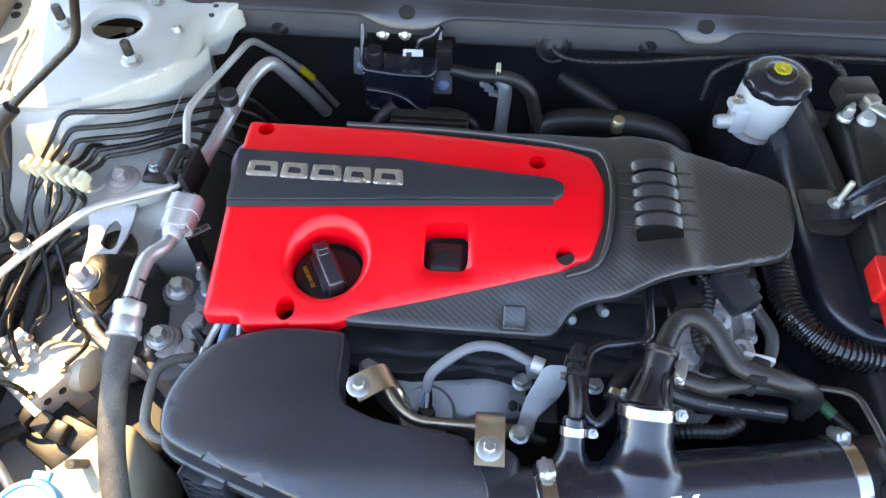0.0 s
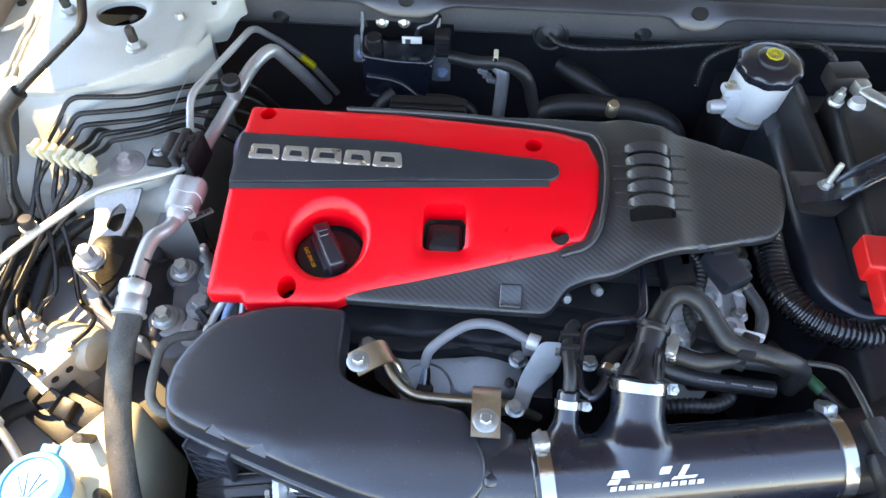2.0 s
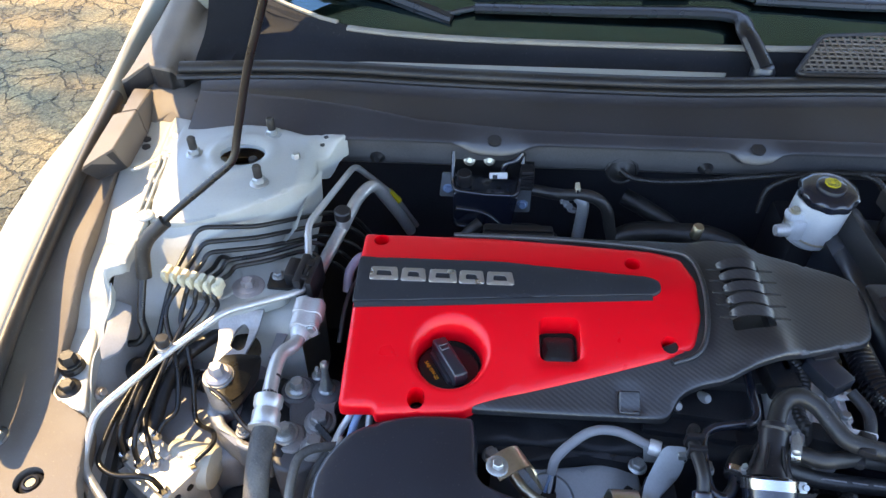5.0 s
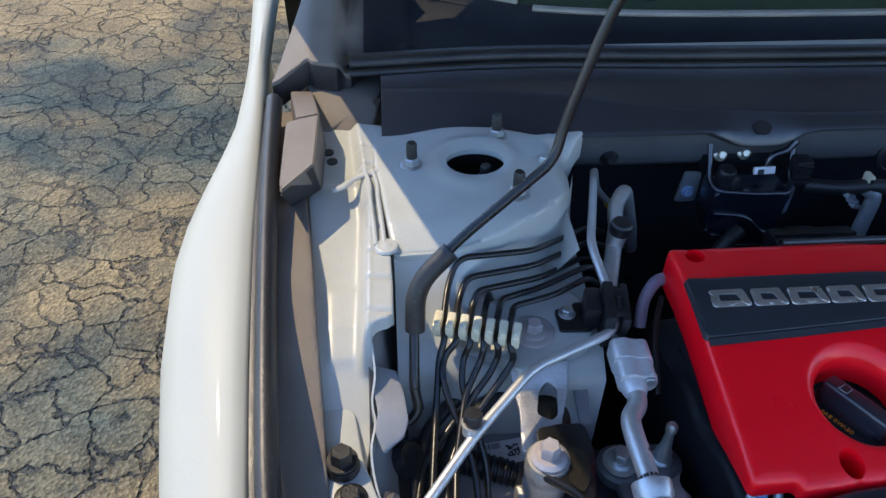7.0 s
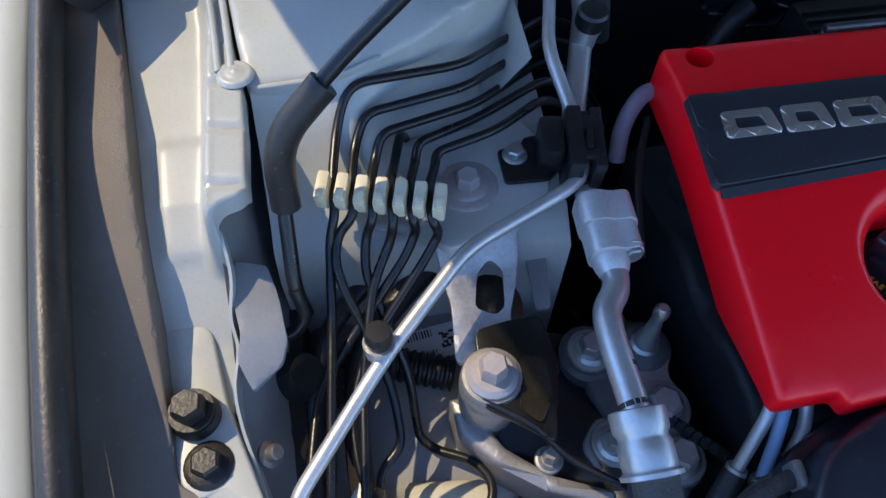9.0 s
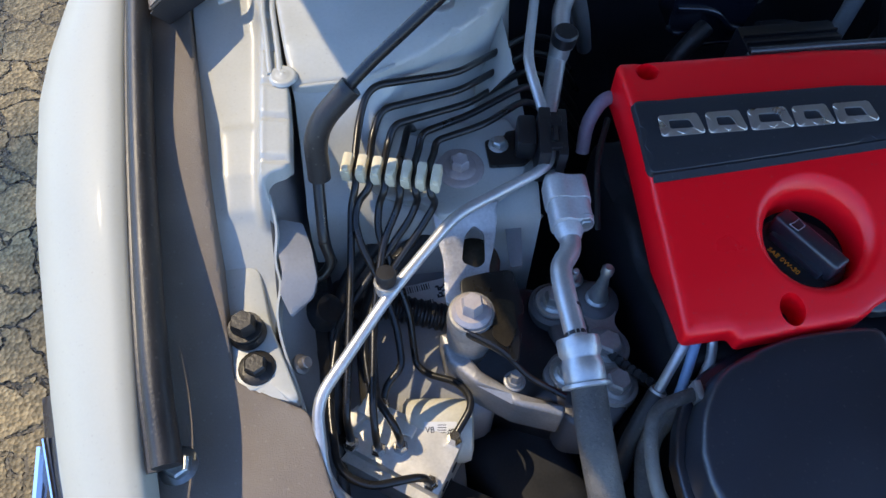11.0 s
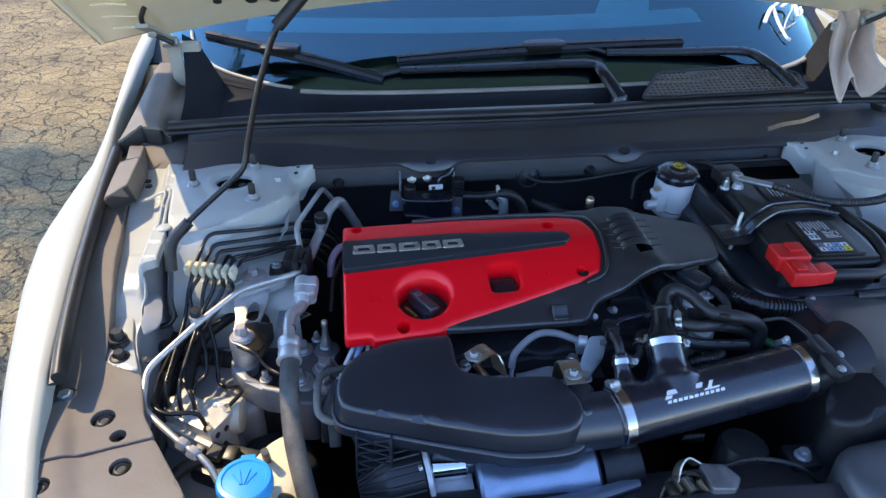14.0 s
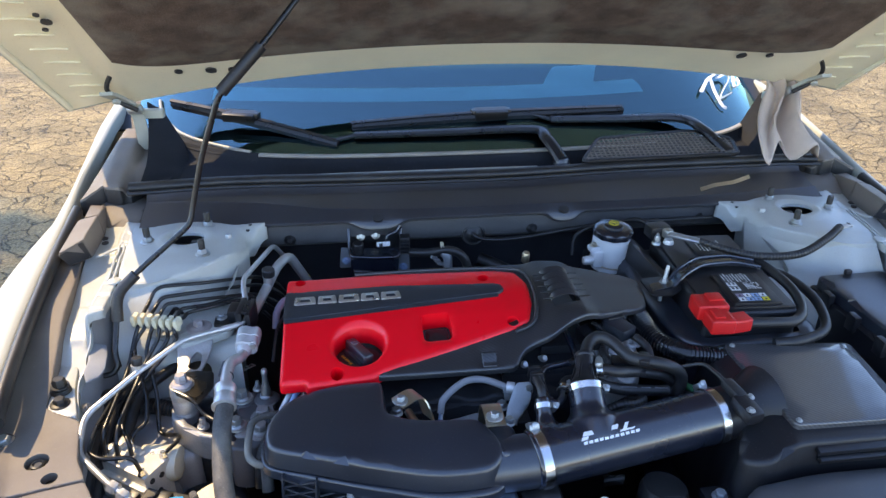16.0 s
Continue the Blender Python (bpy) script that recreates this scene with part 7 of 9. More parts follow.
def tube_mark(x0, x1, a0, a1, slant, host):
    """A flat white mark wrapped on the tube: from x0 to x1 along it and from angle a0 to a1 round it."""
    bm = bmesh.new()
    side = V((0, -1, 0))
    side = (side - AX * side.dot(AX)).normalized()
    up = AX.cross(side)
    if up.z < 0:
        up = -up
    rows = []
    for j in range(7):
        a = radians(a0 + (a1 - a0) * j / 6)
        row = []
        for i in range(4):
            s = x0 + (x1 - x0) * i / 3 + slant * j / 6
            row.append(bm.verts.new(A0 + AX * s + (side * math.cos(a) + up * math.sin(a)) * (TR + 0.0012)))
        rows.append(row)
    for a, b in zip(rows, rows[1:]):
        for i in range(3):
            bm.faces.new((a[i], a[i + 1], b[i + 1], b[i]))
    part("white_mark", bm, WHITE, host)


for k, w in enumerate((0.022, 0.024, 0.020)):
    x0 = 0.066 + 0.0275 * k
    tube_mark(x0, x0 + w * (0.95 if k < 2 else 0.28), 66 if k < 2 else 59, 75, 0.004 if k < 2 else 0.009, intake)
    tube_mark(x0 - 0.004, x0 + w * (0.25 if k < 2 else 0.85), 59, 65 if k < 2 else 62.5, 0.003, intake)
for k in range(11):
    tube_mark(0.064 + 0.0075 * k, 0.0695 + 0.0075 * k, 51, 56.5, 0.001, intake)

# ---- bypass connector and hoses by the throttle ----
byp = thing("vacuum_connector", (0.17, 0.27, 0.68), "grey-black plastic connector with moulded ribs and rubber hoses", "connector")
nk = ax_n + UPN * 0.080
CAX = V((0.26, 0.92, 0.28))
plathe("connector_body", byp, BLACK, nk, CAX, [(0.0215, 0), (0.0205, 0.006), (0.0138, 0.020), (0.0130, 0.028), (0.0138, 0.040), (0.0138, 0.050), (0.0155, 0.052), (0.0155, 0.057), (0.0105, 0.060)], 24, "tapered plastic connector")
bm = bmesh.new()
for a in range(6):
    m = frame_of(CAX)
    d = m @ V((math.cos(a * math.pi / 3), math.sin(a * math.pi / 3), 0))
    t = m @ V((0, 0, 1))
    sweep(bm, [nk + t * 0.004 + d * 0.0198, nk + t * 0.034 + d * 0.0132], 0.0020, 6)
part("ribs", bm, BLACK, byp)
tc = nk + CAX.normalized() * 0.056
ptube("upper_hose", byp, RUBBER, [tuple(tc), (0.191, 0.350, 0.722), (0.207, 0.3545, 0.728), (0.224, 0.345, 0.7245), (0.236, 0.326, 0.719), (0.2475, 0.312, 0.7155), (0.2863, 0.3036, 0.7097), (0.312, 0.303, 0.697), (0.322, 0.302, 0.680), (0.318, 0.300, 0.655)], 0.0092, "smooth black rubber hose", 18, smooth=True)
ptube("middle_hose", byp, RUBBER, [(0.181, 0.304, 0.706), (0.197, 0.2985, 0.711), (0.2179, 0.2942, 0.708), (0.240, 0.300, 0.702), (0.2582, 0.3055, 0.696), (0.3007, 0.3101, 0.6812), (0.315, 0.312, 0.668)], 0.0082, "black rubber hose", 16, smooth=True)
ptube("lower_hose", byp, RUBBER, [(0.160, 0.312, 0.702), (0.175, 0.300, 0.697), (0.192, 0.2935, 0.689), (0.2238, 0.2915, 0.678), (0.26, 0.291, 0.673), (0.2975, 0.290, 0.6697)], 0.0085, "black printed hose", 14, smooth=True)
for k in range(14):
    t = k / 13
    if k not in (5, 9):
        box_c = V((0.2238, 0.2875, 0.6857)).lerp(V((0.2930, 0.2862, 0.6780)), t)
        pbox("printed_bar", byp, GREYTUBE, box_c, (0.0045, 0.0014, 0.0006), 0, (0, 0, -8))
pcorr("ribbed_loop", byp, RUBBER, [(0.190, 0.270, 0.655), (0.215, 0.268, 0.668), (0.240, 0.270, 0.668), (0.256, 0.282, 0.665), (0.250, 0.30, 0.65), (0.23, 0.31, 0.63)], 0.0075, 0.005, "ribbed conduit loop", 12)
for x, y, z in ((0.262, 0.309, 0.716), (0.258, 0.308, 0.698)):
    pbox("hose_clip", byp, BLACK, (x, y, z), (0.016, 0.026, 0.010), 0.003, (0, 0, -20))
clamp(byp, (0.193, 0.2995, 0.7095), (0.9, -0.3, 0.25), 0.0088, 0.009, (0.2, 0, 1))
ptube("breather_pipe", byp, GLOSSB, [(0.176, 0.44, 0.70), (0.175, 0.40, 0.700), (0.174, 0.352, 0.696), (0.166, 0.343, 0.694), (0.128, 0.338, 0.692), (0.113, 0.328, 0.691), (0.107, 0.290, 0.690), (0.108, 0.266, 0.690), (0.118, 0.258, 0.688), (0.130, 0.268, 0.688), (0.136, 0.285, 0.688)], 0.0052, "thin glossy black pipe", 12, 0.012)
ptube("elbow_hose", byp, RUBBER, [(0.134, 0.283, 0.688), (0.140, 0.297, 0.688), (0.152, 0.312, 0.684), (0.172, 0.318, 0.676)], 0.0085, "short elbow hose", 14, smooth=True)
clamp(byp, (0.137, 0.288, 0.688), (0.4, 0.9, 0), 0.0088, 0.007, (1, 0, 0.6))
sc = ax_s + UPN * 0.072
ptube("small_hose", byp, RUBBER, [tuple(sc), (sc.x + 0.001, sc.y + 0.018, sc.z + 0.012), (0.097, 0.300, 0.706), (0.100, 0.322, 0.700), (0.106, 0.334, 0.692)], 0.0062, "small rubber hose", 14, smooth=True)
for z in (0.298, 0.312):
    pbox("hose_clip", byp, BLACK, (0.098, z, 0.706), (0.018, 0.006, 0.018), 0.002)

# ---- sensor lead over the shield ----
lead = thing("sensor_lead", (0.0, 0.31, 0.62), "grey sleeved sensor lead arching over the heat shield", "cable")
ptube("sleeve", lead, GREYTUBE, [(-0.040, 0.296, 0.655), (-0.033, 0.308, 0.672), (-0.001, 0.330, 0.682), (0.030, 0.334, 0.680), (0.064, 0.324, 0.670)], 0.0052, "", 12, smooth=True)
plathe("cable_clip", lead, ALU, (0.062, 0.3245, 0.671), (0.95, -0.3, 0), [(0.008, 0), (0.0085, 0.001), (0.0085, 0.011), (0.008, 0.012)], 16)
ptube("plug", lead, BLACK, [(0.073, 0.320, 0.670), (0.098, 0.312, 0.672)], 0.0062, "black plug end", 10)
pbox("plug_shell", lead, ZINC, (0.093, 0.314, 0.674), (0.010, 0.013, 0.012), 0.002)
stay = thing("pressed_stay", (0.07, 0.27, 0.62), "grey pressed steel stay with two bolts", "bracket")
psheet("stay_plate", stay, BLUEGREY, rounded([(0.040, 0.256), (0.052, 0.242), (0.064, 0.256), (0.070, 0.280), (0.094, 0.300), (0.098, 0.318), (0.074, 0.318), (0.056, 0.292), (0.050, 0.268)], 0.007), lambda x, y: 0.668 - 0.02 * math.sin(60 * (y - 0.25)), "", wall=0.003, rnd=0.001, grid=0.01)
pbolt(stay, ZINC, (0.051, 0.252, 0.668), r=0.0065, h=0.008, flange=0.0095)
strap("tab", stay, BLUEGREY, [(0.070, 0.318, 0.652), (0.068, 0.318, 0.664), (0.066, 0.322, 0.674)], 0.022, 0.002, (1, 0, 0))
pbox("foot", stay, ENGINE, (0.075, 0.29, 0.615), (0.03, 0.03, 0.06), 0.003)

# ---- throttle side castings and coil ----
thr = thing("throttle_casting", (0.25, 0.40, 0.60), "bright cast aluminium throttle housing with black connectors", "throttle body")
psheet("housing", thr, ALU, rounded([(0.205, 0.460), (0.296, 0.466), (0.300, 0.42), (0.282, 0.36), (0.268, 0.325), (0.215, 0.318), (0.20, 0.36), (0.208, 0.41)], 0.010), lambda x, y: 0.668 + 0.008 * math.sin(55 * x + 1) * math.sin(48 * y), "cast aluminium housing", wall=0.12, rnd=0.006, grid=0.010)
pbox("plate", thr, BRONZE, (0.248, 0.447, 0.690), (0.082, 0.040, 0.006), 0.002, (0, 0, 5), "brownish gasket plate")
plathe("round_flange", thr, ALU, (0.235, 0.358, 0.655), (-0.2, -0.3, 1), [(0.030, 0), (0.030, 0.012), (0.026, 0.016), (0.014, 0.016)], 28)
for x, y, r, h in ((0.222, 0.446, 0.015, 0.014), (0.272, 0.452, 0.012, 0.016), (0.246, 0.385, 0.013, 0.018), (0.278, 0.40, 0.010, 0.016), (0.214, 0.344, 0.012, 0.016), (0.262, 0.352, 0.011, 0.018), (0.240, 0.322, 0.014, 0.014)):
    plathe("cast_boss", thr, ALU, (x, y, 0.664), (0.1, -0.1, 1), [(r * 1.15, 0), (r, 0.004), (r, h), (r * 0.8, h + 0.002), (r * 0.45, h + 0.002), (r * 0.42, h - 0.004)], 20)
for k in range(4):
    pbox("cast_rib", thr, ALU, (0.222 + 0.018 * k, 0.350 + 0.006 * k, 0.672), (0.004, 0.050, 0.014), 0.0015, (0, 0, -20 + 8 * k))
for x, y in ((0.288, 0.40), (0.276, 0.368), (0.255, 0.335), (0.227, 0.330), (0.29, 0.43)):
    pbolt(thr, ZINC, (x, y, 0.676), r=0.006, h=0.007, flange=0.009)
for x, y, w, d, r in ((0.212, 0.405, 0.030, 0.040, 8), (0.222, 0.418, 0.020, 0.026, 8), (0.238, 0.328, 0.034, 0.022, -15)):
    pbox("connector", thr, BLACK, (x, y, 0.692), (w, d, 0.024), 0.003, (0, 0, r))
coil = pbox("coil_plug", thr, BLACK, (0.254, 0.424, 0.712), (0.030, 0.026, 0.022), 0.003, (0, 0, 12), "black square plug")
pbox("coil_head", thr, SATIN, (0.256, 0.399, 0.710), (0.031, 0.044, 0.020), 0.004, (0, 0, 28), "dark grey plug head")
pbox("release_tab", thr, WHITE, (0.247, 0.436, 0.724), (0.016, 0.010, 0.004), 0.001, (0, 0, 12))
ptube("coil_lead", thr, RUBBER, [(0.276, 0.380, 0.706), (0.288, 0.358, 0.70), (0.286, 0.338, 0.69), (0.275, 0.325, 0.67)], 0.0062, "black sheathed lead", 12, smooth=True)
pcorr("loom", thr, RUBBER, [(0.225, 0.43, 0.70), (0.236, 0.41, 0.70), (0.232, 0.385, 0.695), (0.222, 0.365, 0.69), (0.225, 0.340, 0.69), (0.243, 0.330, 0.685)], 0.0072, 0.005, "ribbed wiring loom", 12)
pbox("grey_lug", thr, WHITE, (0.270, 0.330, 0.700), (0.030, 0.006, 0.012), 0.002, (0, 0, -12), "pale plastic lug")

# ---- corrugated hose ----
hose_t = thing("corrugated_hose", (0.36, 0.40, 0.60), "black corrugated air hose curving beside the battery", "hose")
pipe2 = pcorr("ribbed_sleeve", None, HOSE_GLOSS, [(0.300, 0.52, 0.60), (0.312, 0.500, 0.660), (0.317, 0.473, 0.684), (0.316, 0.437, 0.688), (0.319, 0.402, 0.686), (0.333, 0.373, 0.685), (0.354, 0.357, 0.684), (0.380, 0.351, 0.682), (0.410, 0.349, 0.678), (0.445, 0.355, 0.665), (0.47, 0.37, 0.645)], 0.0160, 0.0054, "", 24, 0.18)
pipe2.parent = hose_t
pipe2.matrix_parent_inverse = Matrix.Translation(-hose_t.location)
plathe("end_cuff", hose_t, BLACK, (0.46, 0.377, 0.636), (0.8, 0.25, -0.55), [(0.019, 0), (0.0225, 0.002), (0.0225, 0.022), (0.019, 0.024)], 24, "smooth black end cuff")

# ---- battery ----
bat = thing("battery", (0.48, 0.53, 0.50), "black car battery with printed label in a plastic tray", "battery")
BM = Matrix.Translation((0.478, 0.520, 0)) @ Matrix.Rotation(radians(-3), 4, "Z")


bm = bmesh.new()
box(bm, (0, 0, 0.62), (0.155, 0.265, 0.225), 0.008, seg=3)
box(bm, (0, 0.0, 0.7345), (0.145, 0.255, 0.008), 0.003)
bmesh.ops.transform(bm, matrix=BM, verts=list(bm.verts))
part("case", bm, BLACK, bat, "black battery case")
bm = bmesh.new()
box(bm, (0.012, 0.055, 0.7395), (0.070, 0.10, 0.006), 0.002)
box(bm, (0.012, -0.075, 0.7395), (0.080, 0.095, 0.006), 0.002)
bmesh.ops.transform(bm, matrix=BM, verts=list(bm.verts))
part("lid_block", bm, BLACK, bat)
ML = BM @ Matrix.Translation((0.010, -0.075, 0.7430))
pplate("label", bat, INK, [(-0.030, -0.045), (0.030, -0.045), (0.030, 0.045), (-0.030, 0.045)], 0, 0.0005, 0, "printed battery label", m=ML)
bm = bmesh.new()
for k in range(9):
    box(bm, (-0.024 + k * 0.0052, 0.033 - 0.0016 * (k % 3), 0.0007), (0.0013, 0.018 + 0.005 * ((k * 5) % 3), 0.0003))
for i in range(5):
    for j in range(6):
        if rb.random() < 0.75:
            box(bm, (0.004 + 0.0042 * j, 0.013 - 0.0042 * i, 0.0007), (0.0024 + 0.0014 * rb.random(), 0.0016, 0.0003))
for i in range(2):
    box(bm, (-0.018, 0.010 - 0.014 * i, 0.0007), (0.016, 0.011, 0.0003))
bmesh.ops.transform(bm, matrix=ML, verts=list(bm.verts))
part("label_print", bm, LABEL, bat)
bm = bmesh.new()
for i in range(2):
    for j in range(2):
        box(bm, (-0.0215 + 0.007 * j, 0.011 - 0.014 * i, 0.0010), (0.004, 0.006, 0.0003))
bmesh.ops.transform(bm, matrix=ML, verts=list(bm.verts))
part("label_symbol", bm, INK, bat)
for i in range(4):
    x0 = -0.026 + 0.0128 * i
    for m, y0, y1 in (((LABEL, LBLUE, LBLUE, YELLOW)[i], -0.042, -0.032), ((VIOLET, LABEL, LBLUE, LABEL)[i], -0.030, -0.020)):
        sq = pplate("label_square", bat, m, [(x0, y0), (x0 + 0.0112, y0), (x0 + 0.0112, y1), (x0, y1)], 0.0006, 0.0010, 0, m=ML)
        pplate("label_symbol", sq, INK, [(x0 + 0.003, y0 + 0.002), (x0 + 0.008, y0 + 0.002), (x0 + 0.0056, y1 - 0.002)], 0.0010, 0.0013, 0, m=ML)
ML2 = BM @ Matrix.Translation((0.012, 0.075, 0.7430))
bm = bmesh.new()
for k in range(8):
    box(bm, (-0.022 + k * 0.006, 0.0, 0.0005), (0.0018, 0.035 + 0.004 * (k % 3), 0.0003))
bmesh.ops.transform(bm, matrix=ML2, verts=list(bm.verts))
part("label_print", bm, LABEL, bat)
tray = psheet("tray", bat, SATIN, rounded([(0.372, 0.70), (0.590, 0.69), (0.600, 0.40), (0.580, 0.368), (0.385, 0.362), (0.352, 0.40), (0.350, 0.68)], 0.025), lambda x, y: 0.690, "black plastic battery tray", wall=0.30, rnd=0.012, grid=0.03, holes=[rounded([(0.395, 0.66), (0.562, 0.655), (0.562, 0.385), (0.395, 0.385)], 0.01)], hole_wall=0.05)
bm = bmesh.new()
box(bm, (0.378, 0.60, 0.700), (0.018, 0.15, 0.05), 0.006, (0, 8, 4))
part("tray_rib", bm, BLACK, bat)
HOLD = [(0.385, 0.500, 0.727), (0.400, 0.504, 0.745), (0.440, 0.526, 0.7510), (0.500, 0.532, 0.7500), (0.545, 0.518, 0.745)]
for off in (-0.0125, 0.0125):
    ptube("hold_down_edge", bat, GLOSSB, [(x, y + off, z) for x, y, z in HOLD], 0.0030, "rolled glossy edge of the hold-down", 8, 0.015)
hold = strap("hold_down", bat, GLOSSB, [(0.340, 0.494, 0.720), (0.385, 0.500, 0.724), (0.400, 0.504, 0.742), (0.440, 0.526, 0.7475), (0.500, 0.532, 0.7465), (0.545, 0.518, 0.742), (0.560, 0.510, 0.725)], 0.024, 0.004, (0.15, 1, 0), "black steel hold-down strap")
pplate("hold_down_ear", bat, BLACK, rounded([(0.338, 0.472), (0.338, 0.528), (0.398, 0.530), (0.400, 0.488), (0.375, 0.468)], 0.008), 0.719, 0.7225, 0.001, "black steel hold-down ear")
plathe("hold_down_rod", bat, ZINC, (0.356, 0.492, 0.60), (0.15, 0.13, 1), [(0.0035, 0), (0.0035, 0.155), (0.003, 0.157)], 12, "bright threaded rod")
pbolt(bat, ZINC, (0.3745, 0.508, 0.7225), (0.12, 0.1, 1), 0.0065, 0.007, 0.009, name="nut")
redc = thing("red_terminal_cover", (0.41, 0.40, 0.73), "bright red plastic terminal cover on the battery", "terminal cover")
bm = bmesh.new()
box(bm, (0.403, 0.404, 0.737), (0.050, 0.040, 0.026), 0.004, (0, 0, -3), 3)
box(bm, (0.404, 0.370, 0.732), (0.038, 0.042, 0.025), 0.004, (0, 0, -3), 3)
box(bm, (0.431, 0.365, 0.730), (0.040, 0.027, 0.023), 0.004, (0, 0, 8), 3)
part("cover_shell", bm, RED2, redc)
pbox("raised_panel", redc, RED2, (0.412, 0.409, 0.7515), (0.024, 0.022, 0.004), 0.0015, (0, 0, -3))
pbox("raised_panel", redc, RED2, (0.400, 0.370, 0.7455), (0.015, 0.024, 0.003), 0.001, (0, 0, -3))
ptube("positive_cable", redc, RUBBER, [(0.448, 0.366, 0.728), (0.49, 0.362, 0.728), (0.530, 0.366, 0.725), (0.556, 0.390, 0.728), (0.570, 0.440, 0.733), (0.566, 0.50, 0.736), (0.556, 0.545, 0.733), (0.55, 0.58, 0.70)], 0.0085, "thick black positive cable", 16, smooth=True)
ptube("second_cable", redc, RUBBER, [(0.49, 0.346, 0.70), (0.535, 0.342, 0.706), (0.583, 0.362, 0.710), (0.604, 0.420, 0.720), (0.602, 0.480, 0.723), (0.583, 0.525, 0.720), (0.568, 0.55, 0.69)], 0.0078, "black cable", 14, smooth=True)
neg = thing("negative_cable", (0.44, 0.62, 0.73), "black ribbed negative cable with metal clamp end", "cable")
pcorr("conduit", neg, RUBBER, [(0.470, 0.588, 0.758), (0.510, 0.560, 0.752), (0.56, 0.537, 0.748), (0.63, 0.530, 0.752), (0.69, 0.550, 0.768), (0.735, 0.580, 0.776)], 0.0075, 0.0055, "black ribbed conduit", 16, 0.14)
ptube("end_lug", neg, DULL, [(0.735, 0.580, 0.774), (0.755, 0.592, 0.772), (0.772, 0.602, 0.766)], 0.0062, "crimped metal lug", 12, flat=0.5)
ptube("clamp_arm", neg, ZINC, [(0.433, 0.632, 0.752), (0.444, 0.612, 0.756), (0.472, 0.587, 0.757)], 0.0080, "bright clamp arm", 12, flat=0.6)
pbox("clamp_jaw", neg, ZINC, (0.430, 0.640, 0.751), (0.016, 0.022, 0.018), 0.004, (0, 0, 20))
pbox("sensor_box", neg, BLACK, (0.418, 0.655, 0.750), (0.040, 0.030, 0.024), 0.004, (0, 0, 8))
pbolt(neg, ZINC, (0.408, 0.628, 0.735), r=0.0058, h=0.016, flange=0.0095, stud=0.006)
plathe("lug_hole", neg, INK, (0.764, 0.5975, 0.7715), (0.1, -0.2, 1), [(0.0034, 0), (0.0034, 0.0012), (0.001, 0.0013)], 12)
plathe("terminal_post", neg, ALU, (0.428, 0.622, 0.728), (0, 0, 1), [(0.010, 0), (0.010, 0.012), (0.008, 0.018)], 18)

# ---- air filter box ----
fbx = thing("air_filter_box", (0.50, 0.25, 0.50), "black moulded air filter box with woven carbon lid", "air filter box")
psheet("housing", fbx, MOULD, rounded([(0.384, 0.372), (0.622, 0.350), (0.606, 0.20), (0.588, 0.142), (0.420, 0.142), (0.366, 0.128), (0.338, 0.15), (0.366, 0.20), (0.384, 0.29)], 0.016, 6), lambda x, y: 0.691 - 0.45 * max(0, 0.412 - x - 0.02 * (0.35 - y)), "soft black moulded housing", wall=0.22, rnd=0.007, grid=0.014, flare=0.016)
for y, z, x0, x1 in ((0.1390, 0.678, 0.436, 0.578), (0.1370, 0.665, 0.440, 0.560)):
    pbox("ledge", fbx, MOULD, ((x0 + x1) / 2, y, z), (x1 - x0, 0.012, 0.010), 0.003, (18, 0, 0))
lidq = [(0.412, 0.356), (0.600, 0.332), (0.576, 0.172), (0.566, 0.163), (0.419, 0.166)]
lidp = psheet("carbon_lid", fbx, CARBON_LID, rounded(lidq, 0.008), 0.700, "woven carbon lid panel", wall=0.010, rnd=0.003, grid=0.03)
for x, y in ((0.421, 0.347), (0.592, 0.325), (0.427, 0.174), (0.568, 0.173)):
    pbolt(lidp, ZINC, (x, y, 0.700), r=0.0032, h=0.003, flange=0.0045, name="screw")
ptube("spout", fbx, MOULD, [tuple(A1 - AX * 0.02), tuple(A1 + AX * 0.03), tuple(A1 + AX * 0.075)], 0.0375, "round outlet spout", 32)
bm = bmesh.new()
lathe(bm, A1 + AX * 0.040, AX, [(0.038, 0), (0.043, 0.014), (0.050, 0.026), (0.055, 0.038)], 36)
part("spout_flare", bm, MOULD, fbx)
maf = pbox("air_flow_sensor", fbx, BLACK, (0.366, 0.200, 0.704), (0.026, 0.042, 0.020), 0.006, (8, 0, 12), "black air-flow sensor with plug")
pbox("plug", maf, RUBBER, (0.361, 0.231, 0.712), (0.016, 0.034, 0.014), 0.003, (8, 0, 15))
for x, y in ((0.375, 0.212), (0.362, 0.186)):
    pbolt(maf, ZINC, (x, y, 0.7135), r=0.0040, h=0.004, flange=0.006)
ptube("wire", fbx, RUBBER, [(0.358, 0.247, 0.713), (0.352, 0.272, 0.714), (0.345, 0.295, 0.71), (0.32, 0.305, 0.70), (0.30, 0.31, 0.69)], 0.003, seg=8, smooth=True)
psheet("front_moulding", fbx, MOULD_GREY, rounded([(0.330, 0.118), (0.44, 0.132), (0.66, 0.130), (0.66, -0.02), (0.36, -0.02), (0.315, 0.06)], 0.03, 6), lambda x, y: 0.657 - 0.10 * max(0, 0.08 - y), "grey-black intake moulding", wall=0.08, rnd=0.02, grid=0.02)

